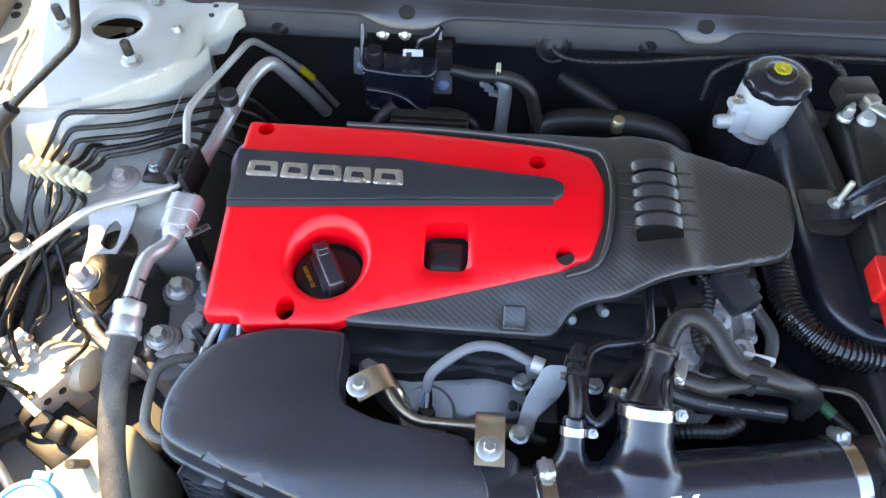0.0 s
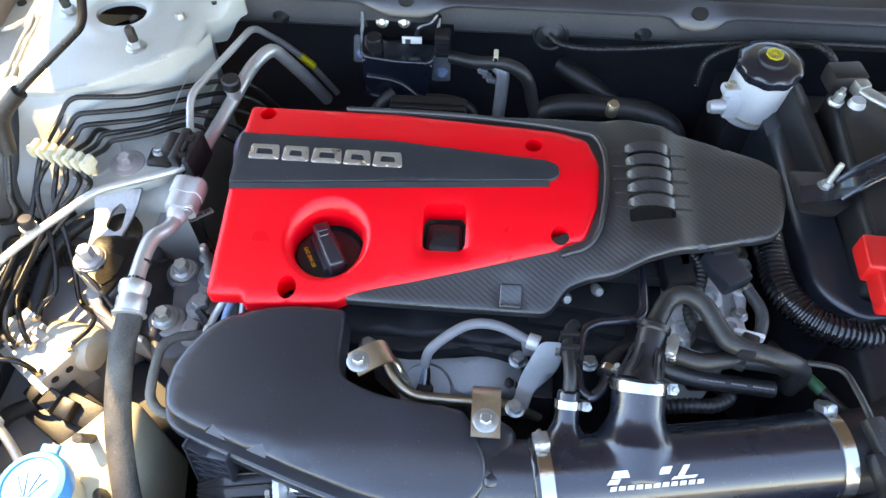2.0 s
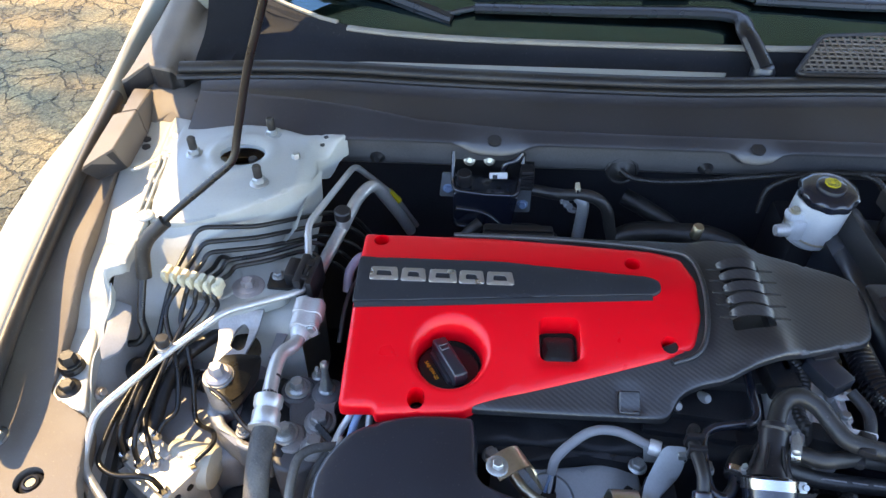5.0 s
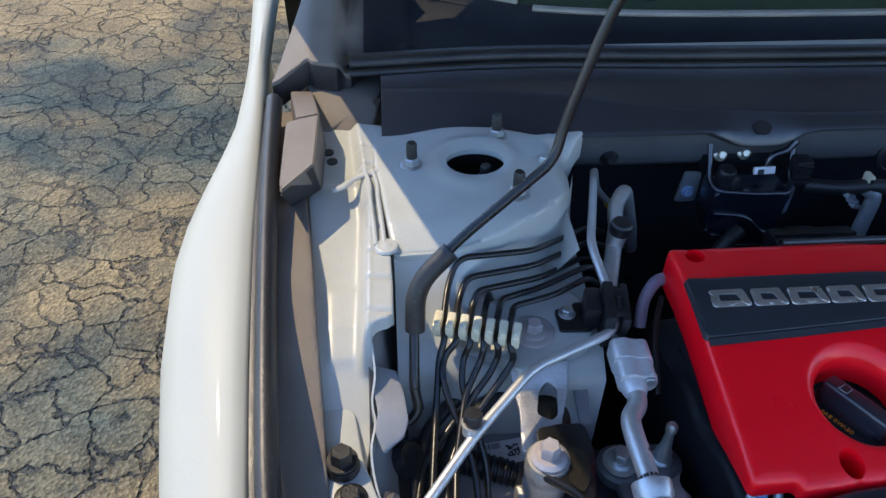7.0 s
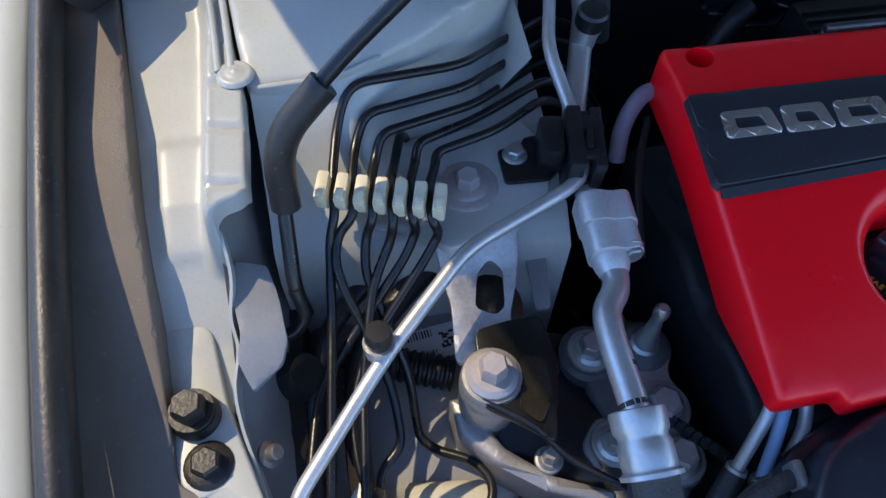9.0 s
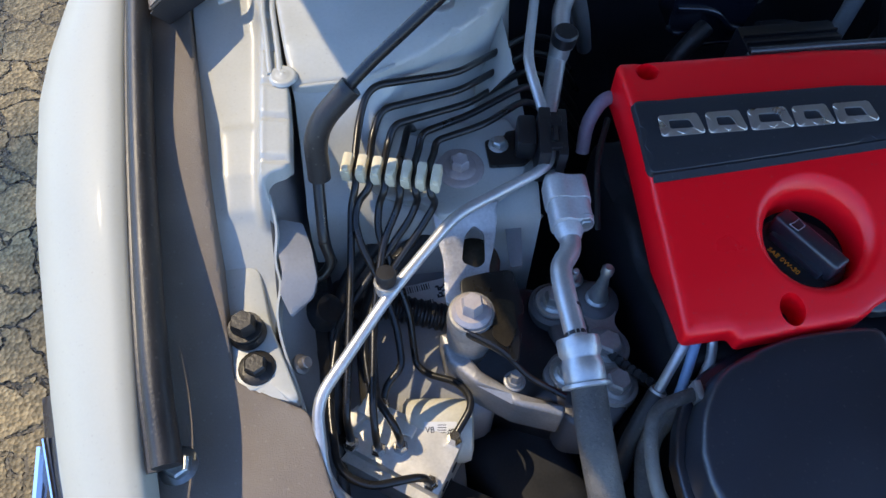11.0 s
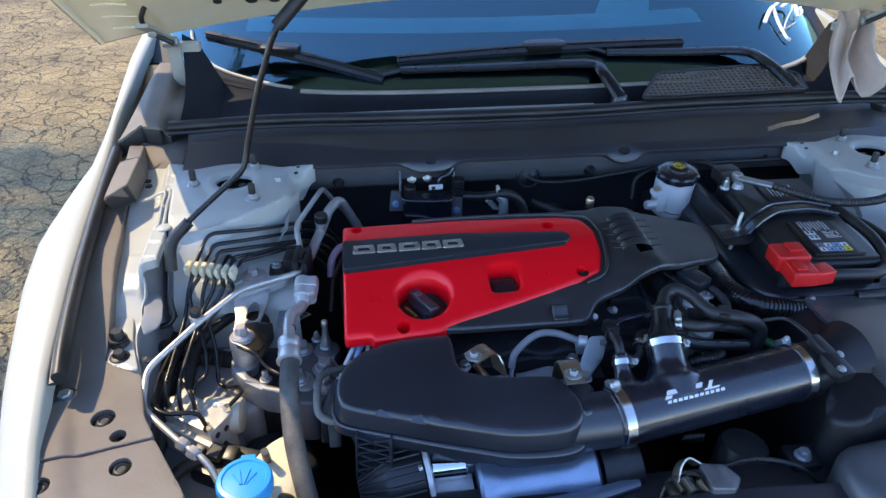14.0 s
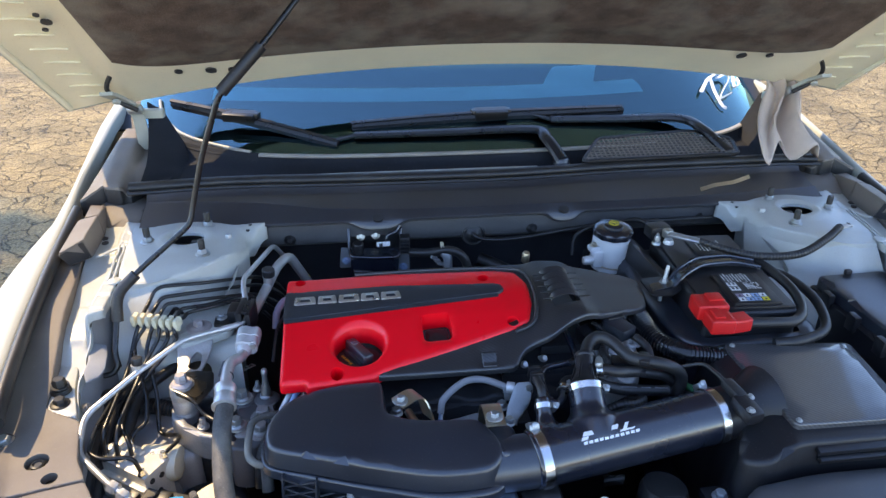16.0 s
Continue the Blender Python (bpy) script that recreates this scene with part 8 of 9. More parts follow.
# ---- fuse box ----
fuse = thing("fuse_box", (0.74, 0.42, 0.52), "black fuse box with flat lid and side latches", "fuse box")
psheet("lid", fuse, SATIN, rounded([(0.668, 0.520), (0.80, 0.524), (0.83, 0.30), (0.68, 0.28)], 0.012), 0.712, "flat satin black lid", wall=0.02, rnd=0.005, grid=0.03)
psheet("body", fuse, BLACK, rounded([(0.660, 0.525), (0.81, 0.53), (0.835, 0.29), (0.665, 0.27)], 0.012), 0.690, "black fuse box body", wall=0.20, rnd=0.003, grid=0.04)
for y in (0.47, 0.40, 0.33):
    pbox("latch", fuse, BLACK, (0.662, y, 0.690), (0.012, 0.022, 0.030), 0.003)
pbox("pip", fuse, BLACK, (0.725, 0.517, 0.716), (0.012, 0.008, 0.010), 0.002)

# ---- brake fluid reservoir ----
res = thing("brake_fluid_reservoir", (0.34, 0.69, 0.62), "white translucent brake fluid reservoir with black screw cap", "reservoir")
plathe("tank_body", res, RESERVOIR, (0.343, 0.690, 0.655), (0, -0.06, 1), [(0.028, 0), (0.0345, 0.006), (0.0362, 0.012), (0.0368, 0.050), (0.0358, 0.075), (0.030, 0.078)], 36, "milky reservoir")
plathe("seam", res, GOLD, (0.3435, 0.689, 0.673), (0.10, -0.14, 1), [(0.0366, 0), (0.0380, 0.0008), (0.0380, 0.0024), (0.0366, 0.0032)], 36, "brown-stained seam")
bm = bmesh.new()
n = 40
rings = []
for r, z in ((0.034, 0), (0.0372, 0.001), (0.0375, 0.011), (0.035, 0.0145), (0.028, 0.016), (0.019, 0.0165), (0.0185, 0.021), (0.016, 0.0225), (0.004, 0.0227)):
    rings.append([bm.verts.new(((r + (0.0019 if (k % 4 < 2 and r > 0.037) else 0)) * math.cos(2 * math.pi * k / n), (r + (0.0019 if (k % 4 < 2 and r > 0.037) else 0)) * math.sin(2 * math.pi * k / n), z)) for k in range(n)])
for a, b in zip(rings, rings[1:]):
    for k in range(n):
        bm.faces.new((a[k], a[(k + 1) % n], b[(k + 1) % n], b[k]))
bm.faces.new(rings[-1])
bmesh.ops.transform(bm, matrix=Matrix.Translation((0.343, 0.6855, 0.732)) @ Matrix.Rotation(radians(4), 4, "X"), verts=list(bm.verts))
rc = part("screw_cap", bm, GLOSSB, res, "black ribbed screw cap")
plathe("yellow_disc", rc, YELLOW, (0.343, 0.6845, 0.7545), (0, -0.06, 1), [(0.0105, 0), (0.0105, 0.0008), (0.004, 0.0009)], 8, "yellow octagonal mark")
for r in (0.0085, 0.0062, 0.004):
    bm = bmesh.new()
    sweep(bm, [(0.343 + r * math.cos(a * math.pi / 4), 0.6845 + r * math.sin(a * math.pi / 4), 0.7556) for a in range(9)], 0.00035, 5)
    part("ring_mark", bm, INK, rc)
pbox("mount_ear", res, RESERVOIR, (0.308, 0.672, 0.710), (0.030, 0.018, 0.012), 0.004, (0, 0, 10))
pbolt(res, GOLD, (0.302, 0.670, 0.716), r=0.0055, h=0.006, flange=0.0075)
pbox("side_body", res, RESERVOIR, (0.310, 0.668, 0.690), (0.020, 0.022, 0.034), 0.005)
plathe("side_plug", res, ALU, (0.300, 0.664, 0.688), (-1, -0.1, 0), [(0.009, 0), (0.009, 0.012), (0.0075, 0.018)], 14, "grey side plug")
pbox("stand", res, ENGINE, (0.345, 0.72, 0.56), (0.06, 0.10, 0.20), 0.01)

# ---- black bracket box on the rear wall ----
fwb = thing("wall_bracket_box", (-0.11, 0.75, 0.62), "glossy black pressed bracket box bolted to the rear wall", "bracket")


def wall_plate(name, mat, outline, y0, y1, bev, label, parent, drop=0.0):
    """An upright pressed plate: its outline in x and z, standing between y0 (towards the bay) and y1."""
    m = Matrix(((1, 0, 0, 0), (0, drop, -1, y1), (0, 1, 0, 0), (0, 0, 0, 1)))
    return part(name, prism(bmesh.new(), outline, 0, y1 - y0, bev, m), mat, parent, label)


wall_plate("back_plate", BRAKE, rounded([(-0.166, 0.746), (-0.046, 0.744), (-0.043, 0.690), (-0.058, 0.684), (-0.158, 0.684)], 0.006), 0.7690, 0.7780, 0.003, "glossy black back plate", fwb)
bm = bmesh.new()
front = rounded([(-0.161, 0.6945), (-0.068, 0.690), (-0.074, 0.636), (-0.076, 0.616), (-0.080, 0.612), (-0.118, 0.612), (-0.124, 0.628), (-0.158, 0.632), (-0.161, 0.650)], 0.005)
prism(bm, front, 0, 0.038, 0.004, Matrix(((1, 0, 0, 0), (0, 0, -1, 0.752), (0, 1, 0, 0), (0, 0, 0, 1))))
part("front_box", bm, GLOSSB, fwb, "glossy black pressed front box")
ptube("rim", fwb, GLOSSB, [(-0.163, 0.756, 0.735), (-0.163, 0.735, 0.700), (-0.160, 0.716, 0.6945), (-0.115, 0.712, 0.692), (-0.070, 0.714, 0.690), (-0.064, 0.735, 0.698), (-0.062, 0.756, 0.735)], 0.0032, "rolled black rim", 10, 0.010)
ptube("rim", fwb, GLOSSB, [(-0.160, 0.713, 0.640), (-0.156, 0.713, 0.632), (-0.124, 0.713, 0.627), (-0.117, 0.713, 0.613), (-0.080, 0.713, 0.612), (-0.075, 0.713, 0.630)], 0.0028, "rolled black rim", 10, 0.005)
ptube("bead", fwb, GLOSSB, [(-0.157, 0.713, 0.664), (-0.125, 0.713, 0.660), (-0.108, 0.713, 0.652), (-0.092, 0.713, 0.634), (-0.079, 0.713, 0.630)], 0.0036, "pressed bead", 10, 0.010)
ptube("bead", fwb, GLOSSB, [(-0.062, 0.750, 0.740), (-0.070, 0.748, 0.728), (-0.088, 0.748, 0.722), (-0.092, 0.745, 0.705)], 0.004, "pressed bead", 10, 0.008)
for x, z in ((-0.1397, 0.7110), (-0.1104, 0.7125)):
    pbolt(fwb, GOLD, (x, 0.7690, z), (0, -0.9, 0.45), 0.0052, 0.006, 0.0085, label="small greenish zinc bolt")
for x, z, y in ((-0.1715, 0.668, 0.767), (-0.0595, 0.660, 0.745)):
    lug = wall_plate("lug", BLUEGREY, rounded([(x - 0.013, z - 0.022), (x + 0.013, z - 0.022), (x + 0.013, z + 0.020), (x - 0.008, z + 0.022)], 0.004), y - 0.004, y, 0.001, "pale blue-grey steel lug", fwb)
    pbolt(lug, LBLUE, (x + 0.001, y - 0.004, z - 0.006), (0, -1, 0.15), 0.0058, 0.006, 0.0085, label="blue-tinted bolt")
pbox("white_tag", fwb, LABEL, (-0.097, 0.738, 0.7075), (0.026, 0.004, 0.009), 0.0008, (-20, 0, 2))
pbox("tag_window", fwb, INK, (-0.102, 0.7352, 0.7070), (0.007, 0.002, 0.006), 0, (-20, 0, 2))
plathe("dark_barrel", fwb, BLACK, (-0.146, 0.735, 0.692), (0, -0.2, 1), [(0.011, 0), (0.011, 0.022), (0.009, 0.025)], 18)
pbox("plug", fwb, BLACK, (-0.056, 0.735, 0.708), (0.020, 0.02, 0.034), 0.003)
for k in range(4):
    pbox("plug_rib", fwb, BLACK, (-0.056, 0.7235, 0.698 + 0.007 * k), (0.018, 0.003, 0.003), 0.0008)

# ---- hoses and leads along the rear wall ----
def wall_hose(name, mat, pts, r, label):
    return tagged(part(name, sweep(bmesh.new(), spline(pts), r, 14), mat), label, "hose", "rear wall hoses")


wall_hose("heater_hose", RUBBER, [(-0.045, 0.73, 0.690), (-0.010, 0.715, 0.695), (0.030, 0.700, 0.706), (0.055, 0.695, 0.690), (0.066, 0.690, 0.655), (0.078, 0.68, 0.62), (0.10, 0.66, 0.56)], 0.0085, "black rubber heater hose behind the engine")
wall_hose("heater_hose", BLUEGREY, [(0.016, 0.705, 0.700), (0.024, 0.700, 0.690), (0.024, 0.698, 0.655), (0.022, 0.695, 0.61)], 0.0088, "grey heater hose with clamp")
wall_hose("heater_hose", RUBBER, [(0.075, 0.685, 0.615), (0.085, 0.690, 0.640), (0.115, 0.692, 0.650), (0.165, 0.692, 0.650), (0.215, 0.690, 0.646), (0.255, 0.680, 0.625), (0.275, 0.66, 0.56)], 0.0155, "thick black coolant hose behind the engine")
wall_hose("heater_hose", RUBBER, [(0.105, 0.80, 0.630), (0.145, 0.775, 0.620), (0.180, 0.76, 0.600), (0.19, 0.74, 0.56)], 0.014, "black rubber hose at the rear wall")
wall_hose("vacuum_hose", RUBBER, [(-0.075, 0.69, 0.65), (-0.045, 0.692, 0.648), (-0.02, 0.69, 0.640), (-0.012, 0.685, 0.625), (-0.03, 0.675, 0.60)], 0.0075, "thin black vacuum hose")
wall_hose("vacuum_hose", RUBBER, [(-0.12, 0.71, 0.64), (-0.135, 0.70, 0.63), (-0.155, 0.69, 0.60), (-0.165, 0.68, 0.55)], 0.010, "black hose below the wall bracket")
vt = thing("grey_valve", (0.012, 0.69, 0.58), "small grey plastic valve with hose tail", "valve")
plathe("valve_body", vt, BLUEGREY, (0.022, 0.695, 0.585), (0, 0, 1), [(0.010, 0), (0.011, 0.004), (0.011, 0.030), (0.0095, 0.034)], 16)
ptube("tail", vt, BLUEGREY, [(0.022, 0.693, 0.604), (0.002, 0.690, 0.606)], 0.004)
pbox("cream_clip", vt, CREAM_CLIP, (0.014, 0.708, 0.708), (0.006, 0.014, 0.020), 0.001)
pbox("inner_clip", vt, BLACK, (0.014, 0.7045, 0.708), (0.004, 0.010, 0.014), 0.001)
for k in range(3):
    pbox("terminal", vt, BLUEGREY, (-0.002 + 0.006 * k, 0.705, 0.690 - 0.007 * k), (0.012, 0.008, 0.006), 0.001, (0, 20, 10))
top_blk = thing("vacuum_tank", (-0.07, 0.62, 0.66), "dark ribbed plastic tank behind the engine cover", "tank")
pbox("tank_block", top_blk, BLACK, (-0.068, 0.640, 0.655), (0.098, 0.05, 0.05), 0.005)
bm = bmesh.new()
for k in range(3):
    box(bm, (-0.068, 0.628 + 0.010 * k, 0.681), (0.094, 0.003, 0.004), 0.001)
part("ribs", bm, BLACK, top_blk)
pbox("leg", top_blk, ENGINE, (-0.068, 0.63, 0.57), (0.06, 0.04, 0.13), 0.006)
plathe("brass_stub", None, GOLD, (0.148, 0.590, 0.735), (0, -0.2, 1), [(0.007, 0), (0.007, 0.016), (0.0055, 0.019)], 14)
tagged(bpy.data.objects["brass_stub"], "small brass pipe stub behind the cover", "pipe stub")

loom = thing("wall_loom", (0.2, 0.755, 0.71), "thin black ribbed loom clipped along the rear wall", "cable")
pcorr("conduit", loom, RUBBER, [(0.0815, 0.766, 0.708), (0.0914, 0.752, 0.705), (0.1067, 0.750, 0.7005), (0.1436, 0.750, 0.698), (0.2005, 0.750, 0.7025), (0.2762, 0.750, 0.7135), (0.3305, 0.750, 0.7195), (0.391, 0.750, 0.725), (0.4157, 0.750, 0.724), (0.4886, 0.752, 0.7225), (0.58, 0.755, 0.722)], 0.0042, 0.004, "thin ribbed loom", 10)
pcorr("branch", loom, RUBBER, [(0.345, 0.745, 0.722), (0.315, 0.736, 0.723), (0.290, 0.731, 0.712), (0.2818, 0.728, 0.698), (0.280, 0.722, 0.670)], 0.0042, 0.004, "", 10)
pcorr("branch", loom, RUBBER, [(0.391, 0.748, 0.725), (0.405, 0.728, 0.738), (0.420, 0.712, 0.738), (0.432, 0.703, 0.722), (0.437, 0.695, 0.700), (0.438, 0.685, 0.680)], 0.005, 0.004, "", 10)
plathe("grommet", loom, RUBBER, (0.085, 0.770, 0.703), (0, -1, 0.1), [(0.024, 0), (0.024, 0.003), (0.021, 0.005), (0.019, 0.003), (0.012, 0.004), (0.006, 0.010)], 28, "round rubber grommet")
for x, z, r in ((-0.277, 0.712, 0.009), (0.205, 0.712, 0.009), (0.56, 0.72, 0.007)):
    plathe("wall_plug", loom, BLACK, (x, 0.772, z), (0, -1, 0.1), [(r * 1.3, 0), (r * 1.3, 0.003), (r, 0.006), (r * 0.5, 0.014)], 16, "black push plug")
for x in (-0.105, 0.265):
    plathe("drain_hole", loom, INK, (x, 0.757, 0.7535), (0, -0.3, 1), [(0.010, 0), (0.010, 0.003)], 16)

# ---- front of the bay: waste-gate motor, heat pipe, latch, slam panel ----
act = thing("electric_valve", (-0.17, 0.19, 0.52), "dark ribbed electric valve motor with bright clamp", "valve")
plathe("motor_cone", act, BLACK, (-0.258, 0.180, 0.575), (1, 0.12, 0.1), [(0.010, 0), (0.014, 0.003), (0.034, 0.035), (0.037, 0.040), (0.037, 0.085), (0.034, 0.088)], 32, "ribbed dark motor housing")
bm = bmesh.new()
MF = frame_of((1, 0.12, 0.1))
for k in range(20):
    a = 2 * math.pi * k / 20
    sweep(bm, [V((-0.258, 0.180, 0.575)) + MF @ V((r * math.cos(a), r * math.sin(a), h)) for r, h in ((0.015, 0.002), (0.0355, 0.036), (0.0385, 0.042), (0.0385, 0.084))], 0.0016, 5)
part("ribs", bm, BLACK, act)
plathe("flange", act, ALU, (-0.172, 0.190, 0.584), (1, 0.12, 0.1), [(0.044, 0), (0.044, 0.006), (0.030, 0.009)], 28, "metal flange")
for k in range(3):
    a = radians(60 + 120 * k)
    pbolt(act, ZINC, V((-0.175, 0.19, 0.584)) + MF @ V((0.040 * math.cos(a), 0.040 * math.sin(a), 0)), (-1, -0.12, -0.1), 0.004, 0.005)
plathe("bright_barrel", act, CHROME, (-0.162, 0.191, 0.592), (1, 0.02, 0.02), [(0.019, 0), (0.019, 0.042), (0.016, 0.045)], 24, "polished barrel")
pbox("lower_box", act, ALU, (-0.135, 0.180, 0.560), (0.05, 0.04, 0.04), 0.004)
hp = thing("heat_pipe", (-0.02, 0.16, 0.52), "pale blue-grey heat-shielded pipe with stepped cuffs", "pipe")
plathe("pipe_body", hp, HEATPIPE, (-0.105, 0.165, 0.570), (1, 0.03, 0.06), [(0.040, 0), (0.044, 0.004), (0.044, 0.022), (0.038, 0.030), (0.036, 0.045), (0.036, 0.105), (0.042, 0.125), (0.043, 0.150), (0.036, 0.155)], 32)
pbox("embossed_bar", hp, HEATPIPE, (-0.025, 0.130, 0.582), (0.06, 0.006, 0.010), 0.002, (0, -3, 2))
ptube("clip_wire", hp, ZINC, [(-0.118, 0.183, 0.60), (-0.108, 0.180, 0.607), (-0.098, 0.186, 0.608)], 0.004)
plathe("hose_end", hp, BLACK, (0.055, 0.172, 0.578), (1, 0.03, 0.06), [(0.040, 0), (0.040, 0.05), (0.03, 0.055)], 28)
pplate("strap_plate", hp, HEATPIPE, rounded([(-0.13, 0.105), (-0.06, 0.120), (0.02, 0.128), (0.095, 0.142), (0.098, 0.128), (0.02, 0.108), (-0.06, 0.100), (-0.12, 0.09)], 0.006), 0.592, 0.598, 0.0015, "thin pale metal strip")
lat = thing("hood_latch", (0.15, 0.10, 0.55), "greasy metal hood latch on the front panel", "latch")
psheet("latch_plate", lat, STEELDARK, rounded([(0.158, 0.120), (0.190, 0.116), (0.205, 0.098), (0.188, 0.078), (0.160, 0.080)], 0.006), lambda x, y: 0.642 - 0.3 * max(0, x - 0.18), "", wall=0.04, rnd=0.002, grid=0.01)
strap("latch_tongue", lat, GOLD, [(0.122, 0.100, 0.632), (0.130, 0.116, 0.644), (0.142, 0.124, 0.648), (0.156, 0.118, 0.640)], 0.014, 0.0022, (0.3, -0.5, 0.8), "pale bent tongue")
ptube("latch_bail", lat, BRONZE, [(0.105, 0.09, 0.60), (0.112, 0.104, 0.622), (0.132, 0.114, 0.634), (0.155, 0.108, 0.634), (0.162, 0.095, 0.628)], 0.0042, "greasy bail", 10, 0.012)
bm = bmesh.new()
for k in range(5):
    box(bm, (0.118 + 0.009 * k, 0.094 + 0.004 * (k % 2), 0.628 + 0.004 * (k % 3)), (0.012, 0.020, 0.010), 0.002, (10 * k, 20, 15 * k))
part("mechanism", bm, BRONZE, lat)
ptube("release_cable", lat, BRAKE, [(0.19, 0.118, 0.632), (0.24, 0.125, 0.632), (0.29, 0.115, 0.622), (0.32, 0.10, 0.60)], 0.003, "thin black cable", 8, smooth=True)
slam = psheet("slam_panel", car, SATIN, rounded([(-0.45, -0.02), (-0.10, 0.055), (0.05, 0.080), (0.11, 0.086), (0.22, 0.088), (0.36, 0.080), (0.72, -0.02), (0.72, -0.16), (-0.45, -0.16)], 0.012), lambda x, y: 0.632 + 0.10 * (y - 0.08), "satin black front panel cover", wall=0.30, rnd=0.006, grid=0.03, holes=[ring(0.165, 0.060, 0.009, 0.006), ring(0.215, 0.058, 0.010, 0.007)])
fan = thing("radiator_duct", (0.25, 0.17, 0.40), "dark plastic radiator duct in the depth of the bay", "duct")
plathe("hose_stub", fan, RUBBER, (0.24, 0.16, 0.42), (0.1, 0.1, 1), [(0.034, 0), (0.034, 0.17), (0.03, 0.18)], 24, "thick black radiator hose")
pbox("shroud", fan, BLACK, (0.15, 0.13, 0.46), (0.85, 0.05, 0.26), 0.01)
pbolt(fan, BLUEGREY, (0.322, 0.148, 0.600), r=0.008, h=0.01, flange=0.011)
pbox("stub_block", fan, BLACK, (0.322, 0.15, 0.56), (0.04, 0.04, 0.08), 0.006)
pbox("bright_tab", fan, STEEL, (0.185, 0.185, 0.610), (0.030, 0.006, 0.016), 0.002)

# ---- torn foil strip, taped wire by the filter box ----
foil = thing("foil_strip", (0.62, 0.79, 0.765), "torn pale foil strip lying on the wall lip", "strip")
strap("foil", foil, GOLD, [(0.560, 0.782, 0.774), (0.595, 0.792, 0.778), (0.640, 0.800, 0.779), (0.682, 0.815, 0.784)], 0.009, 0.0008, (0, 0.8, 0.5))
tw = thing("taped_wire", (0.36, 0.30, 0.66), "thin black wire with green tape and pale ends", "cable")
ptube("wire", tw, RUBBER, [(0.315, 0.355, 0.645), (0.330, 0.330, 0.652), (0.347, 0.305, 0.655), (0.362, 0.288, 0.655), (0.376, 0.272, 0.650), (0.380, 0.255, 0.63)], 0.0048, "", 10, smooth=True)
GREEN = material("green_tape", (0.02, 0.16, 0.07), 0.4, var=0.15, bump=0.1)
ptube("tape", tw, GREEN, [(0.340, 0.315, 0.654), (0.352, 0.299, 0.6552)], 0.0062, "green tape", 10)
for k in range(3):
    ptube("wire_end", tw, VIOLET, [(0.376 + 0.004 * k, 0.272, 0.652), (0.384 + 0.004 * k, 0.262, 0.652), (0.388 + 0.004 * k, 0.250, 0.64)], 0.0016, seg=6)

# ---- cloth by the far hinge ----
bm = bmesh.new()
rows = []
for j in range(25):
    t = j / 24
    row = []
    for i in range(17):
        s = i / 16
        w = 0.055 + 0.045 * t - 0.02 * math.sin(3 * t)
        x = 0.835 + (s - 0.5) * 1.5 * w * (0.6 + 0.4 * t) - 0.04 * t + 0.02 * math.sin(6 * t)
        y = 1.09 - 0.235 * t + 0.02 * math.sin(9 * s + 4 * t)
        z = 0.925 - 0.095 * t - 0.03 * t * t + 0.022 * math.sin(14 * s + 3 * t) * (0.4 + 0.6 * t) + 0.02
        row.append(bm.verts.new((x, y, z)))
    rows.append(row)
for a, b in zip(rows, rows[1:]):
    for i in range(16):
        bm.faces.new((a[i], a[i + 1], b[i + 1], b[i]))
rag = tagged(part("cloth", bm, CLOTH, None, "", 80), "crumpled beige cloth hanging over the cowl corner", "cloth")
rag.modifiers.new("thick", "SOLIDIFY").thickness = 0.003


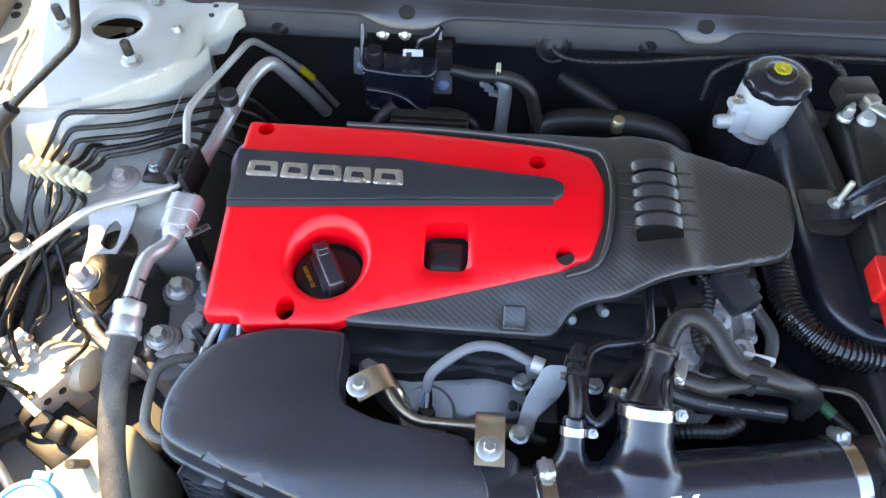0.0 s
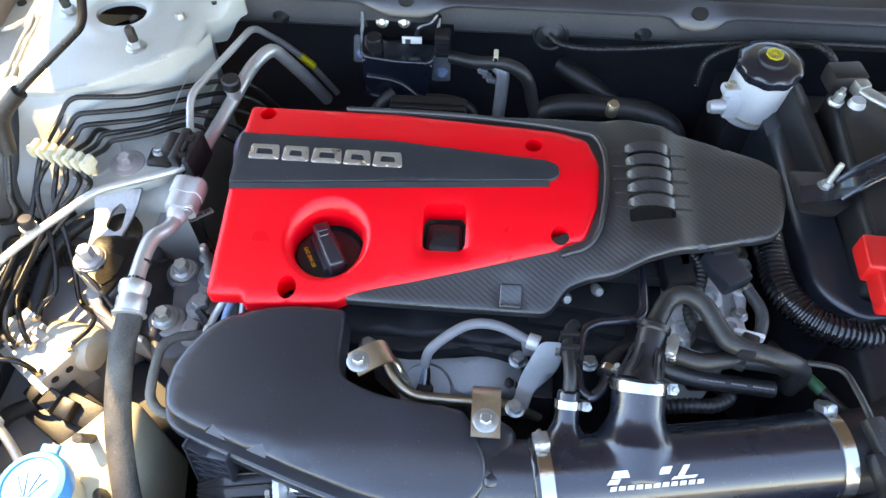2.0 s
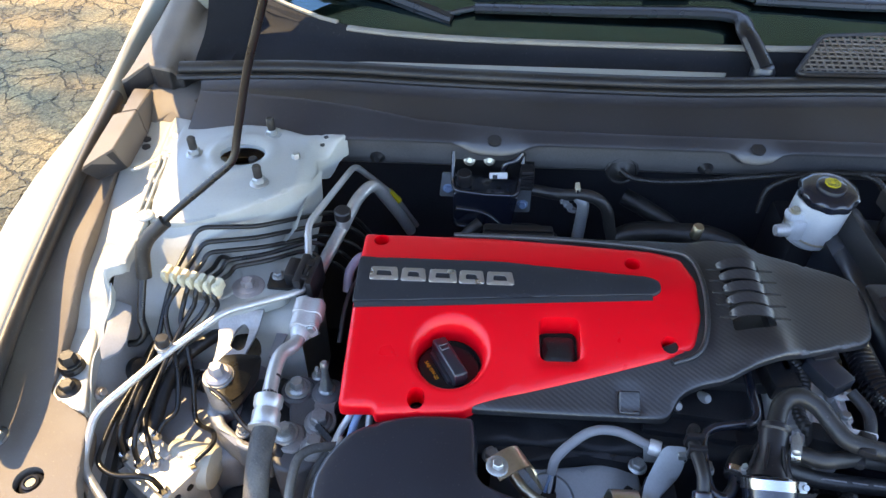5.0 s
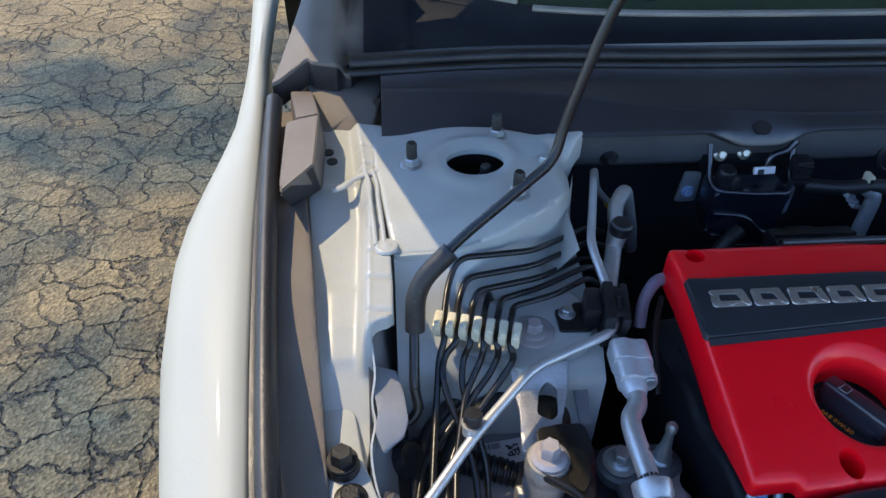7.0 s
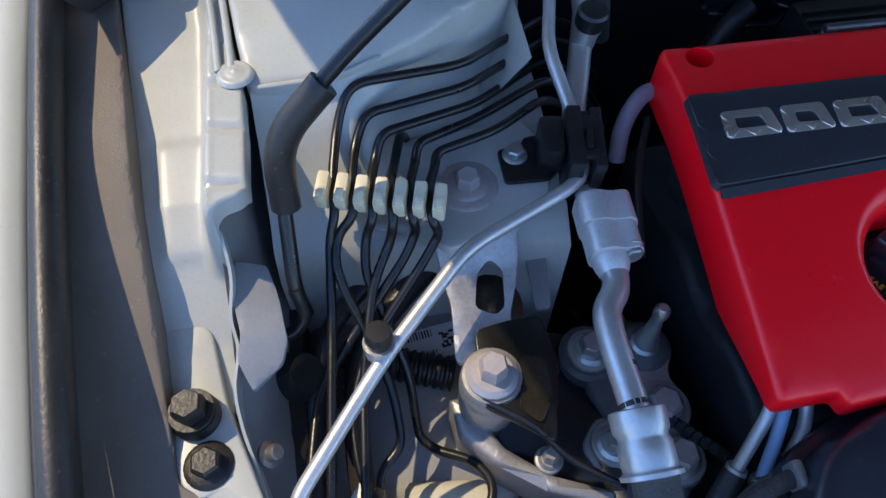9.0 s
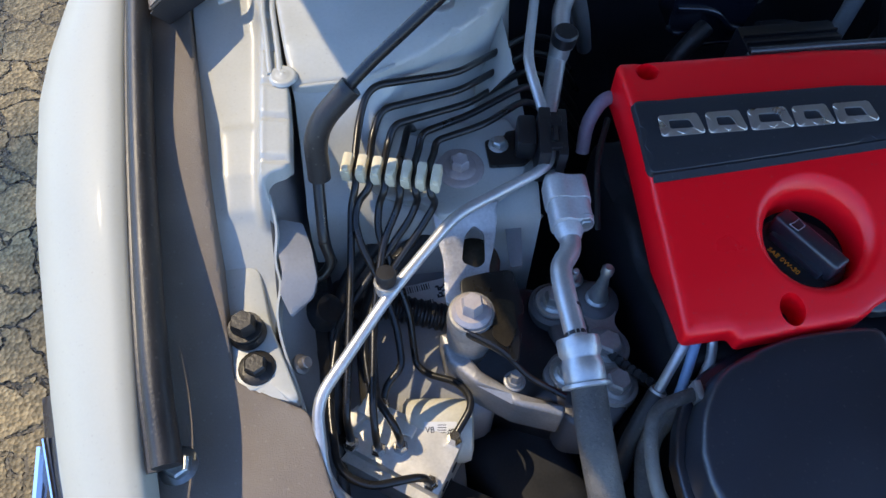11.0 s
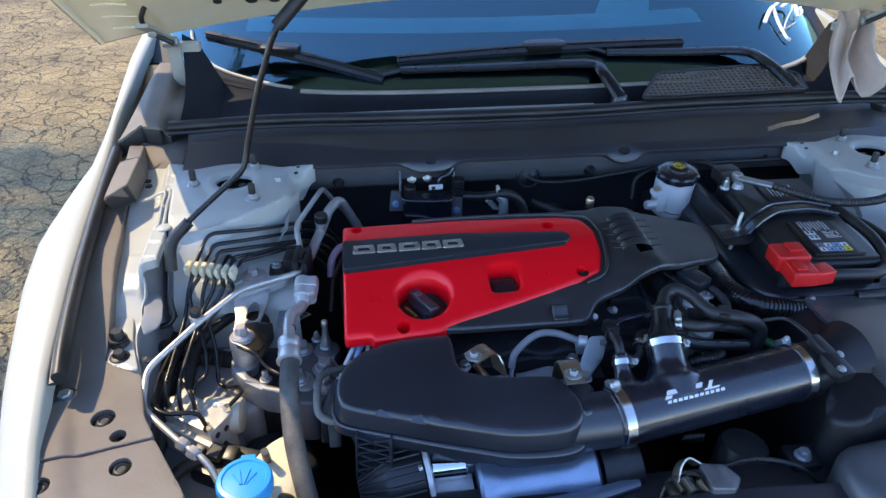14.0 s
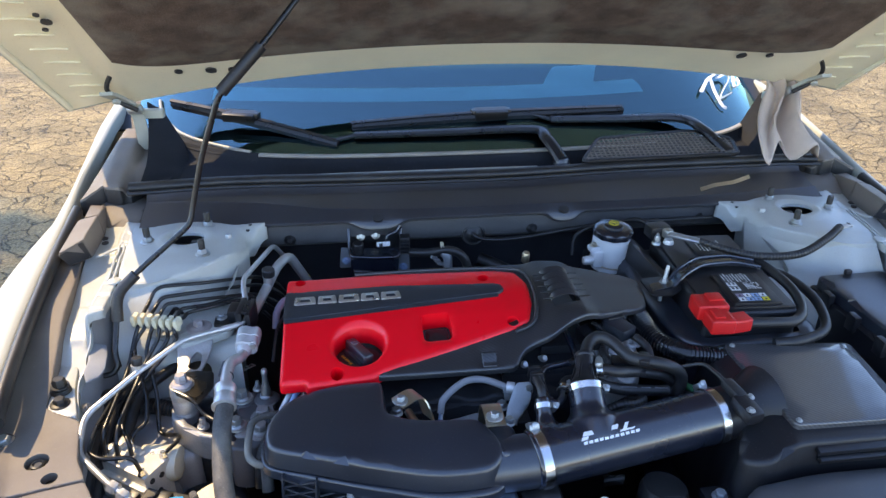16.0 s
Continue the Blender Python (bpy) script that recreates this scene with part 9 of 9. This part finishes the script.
# ---- tall tree whose shade falls on the ground ----
tree = thing("tree", (-9.0, 7.0, 0), "tall leafy tree standing beyond the parking place", "tree")
rt = random.Random(11)
CT = V((-8.35, 6.3, 11.0))
bm = bmesh.new()
sweep(bm, spline([(-9.0, 7.0, -0.05), (-8.95, 6.9, 3.0), (-8.8, 6.7, 6.5), (-8.5, 6.45, 9.3), (-8.35, 6.3, 11.0)], 5), [0.2 - 0.15 * k / 20 for k in range(21)], 12)
for k in range(9):
    a, h = rt.uniform(0, 6.28), rt.uniform(0, 1)
    st = V((-8.7, 6.6, 8.6)).lerp(V((-8.4, 6.35, 10.6)), h)
    en = CT + V((math.cos(a) * 0.8, math.sin(a) * 0.8, rt.uniform(-0.4, 0.5)))
    sweep(bm, spline([st, st.lerp(en, 0.5) + V((0, 0, 0.12)), en], 4), [0.045 - 0.036 * j / 8 for j in range(9)], 7)
part("trunk", bm, RUBBER_D, tree, "grey-brown bark")
verts, faces = [], []
for c in range(60):
    a, r = rt.uniform(0, 6.28), 1.15 * math.sqrt(rt.random())
    cc = CT + V((r * math.cos(a), r * math.sin(a), rt.uniform(-0.5, 0.6) * (1 - 0.5 * r)))
    for k in range(40):
        p = cc + V((rt.gauss(0, 0.11), rt.gauss(0, 0.11), rt.gauss(0, 0.09)))
        d = V((rt.uniform(-1, 1), rt.uniform(-1, 1), rt.uniform(-0.6, 0.3))).normalized()
        w = d.cross(V((rt.uniform(-1, 1), rt.uniform(-1, 1), 1))).normalized()
        s0 = rt.uniform(0.035, 0.06)
        n0 = len(verts)
        verts += [p, p + d * s0 + w * s0 * 0.45, p + d * s0 * 2, p + d * s0 - w * s0 * 0.45]
        faces.append((n0, n0 + 1, n0 + 2, n0 + 3))
me = bpy.data.meshes.new("crown")
me.from_pydata([tuple(v) for v in verts], [], faces)
LEAF = material("green_leaves", (0.07, 0.11, 0.03), 0.5, var=0.4, size=3, bump=0.0)
me.materials.append(LEAF)
crown = new("crown", me)
crown.parent = tree
crown.matrix_parent_inverse = Matrix.Translation(-tree.location)
tagged(crown, "green leaves", kind="stuff")
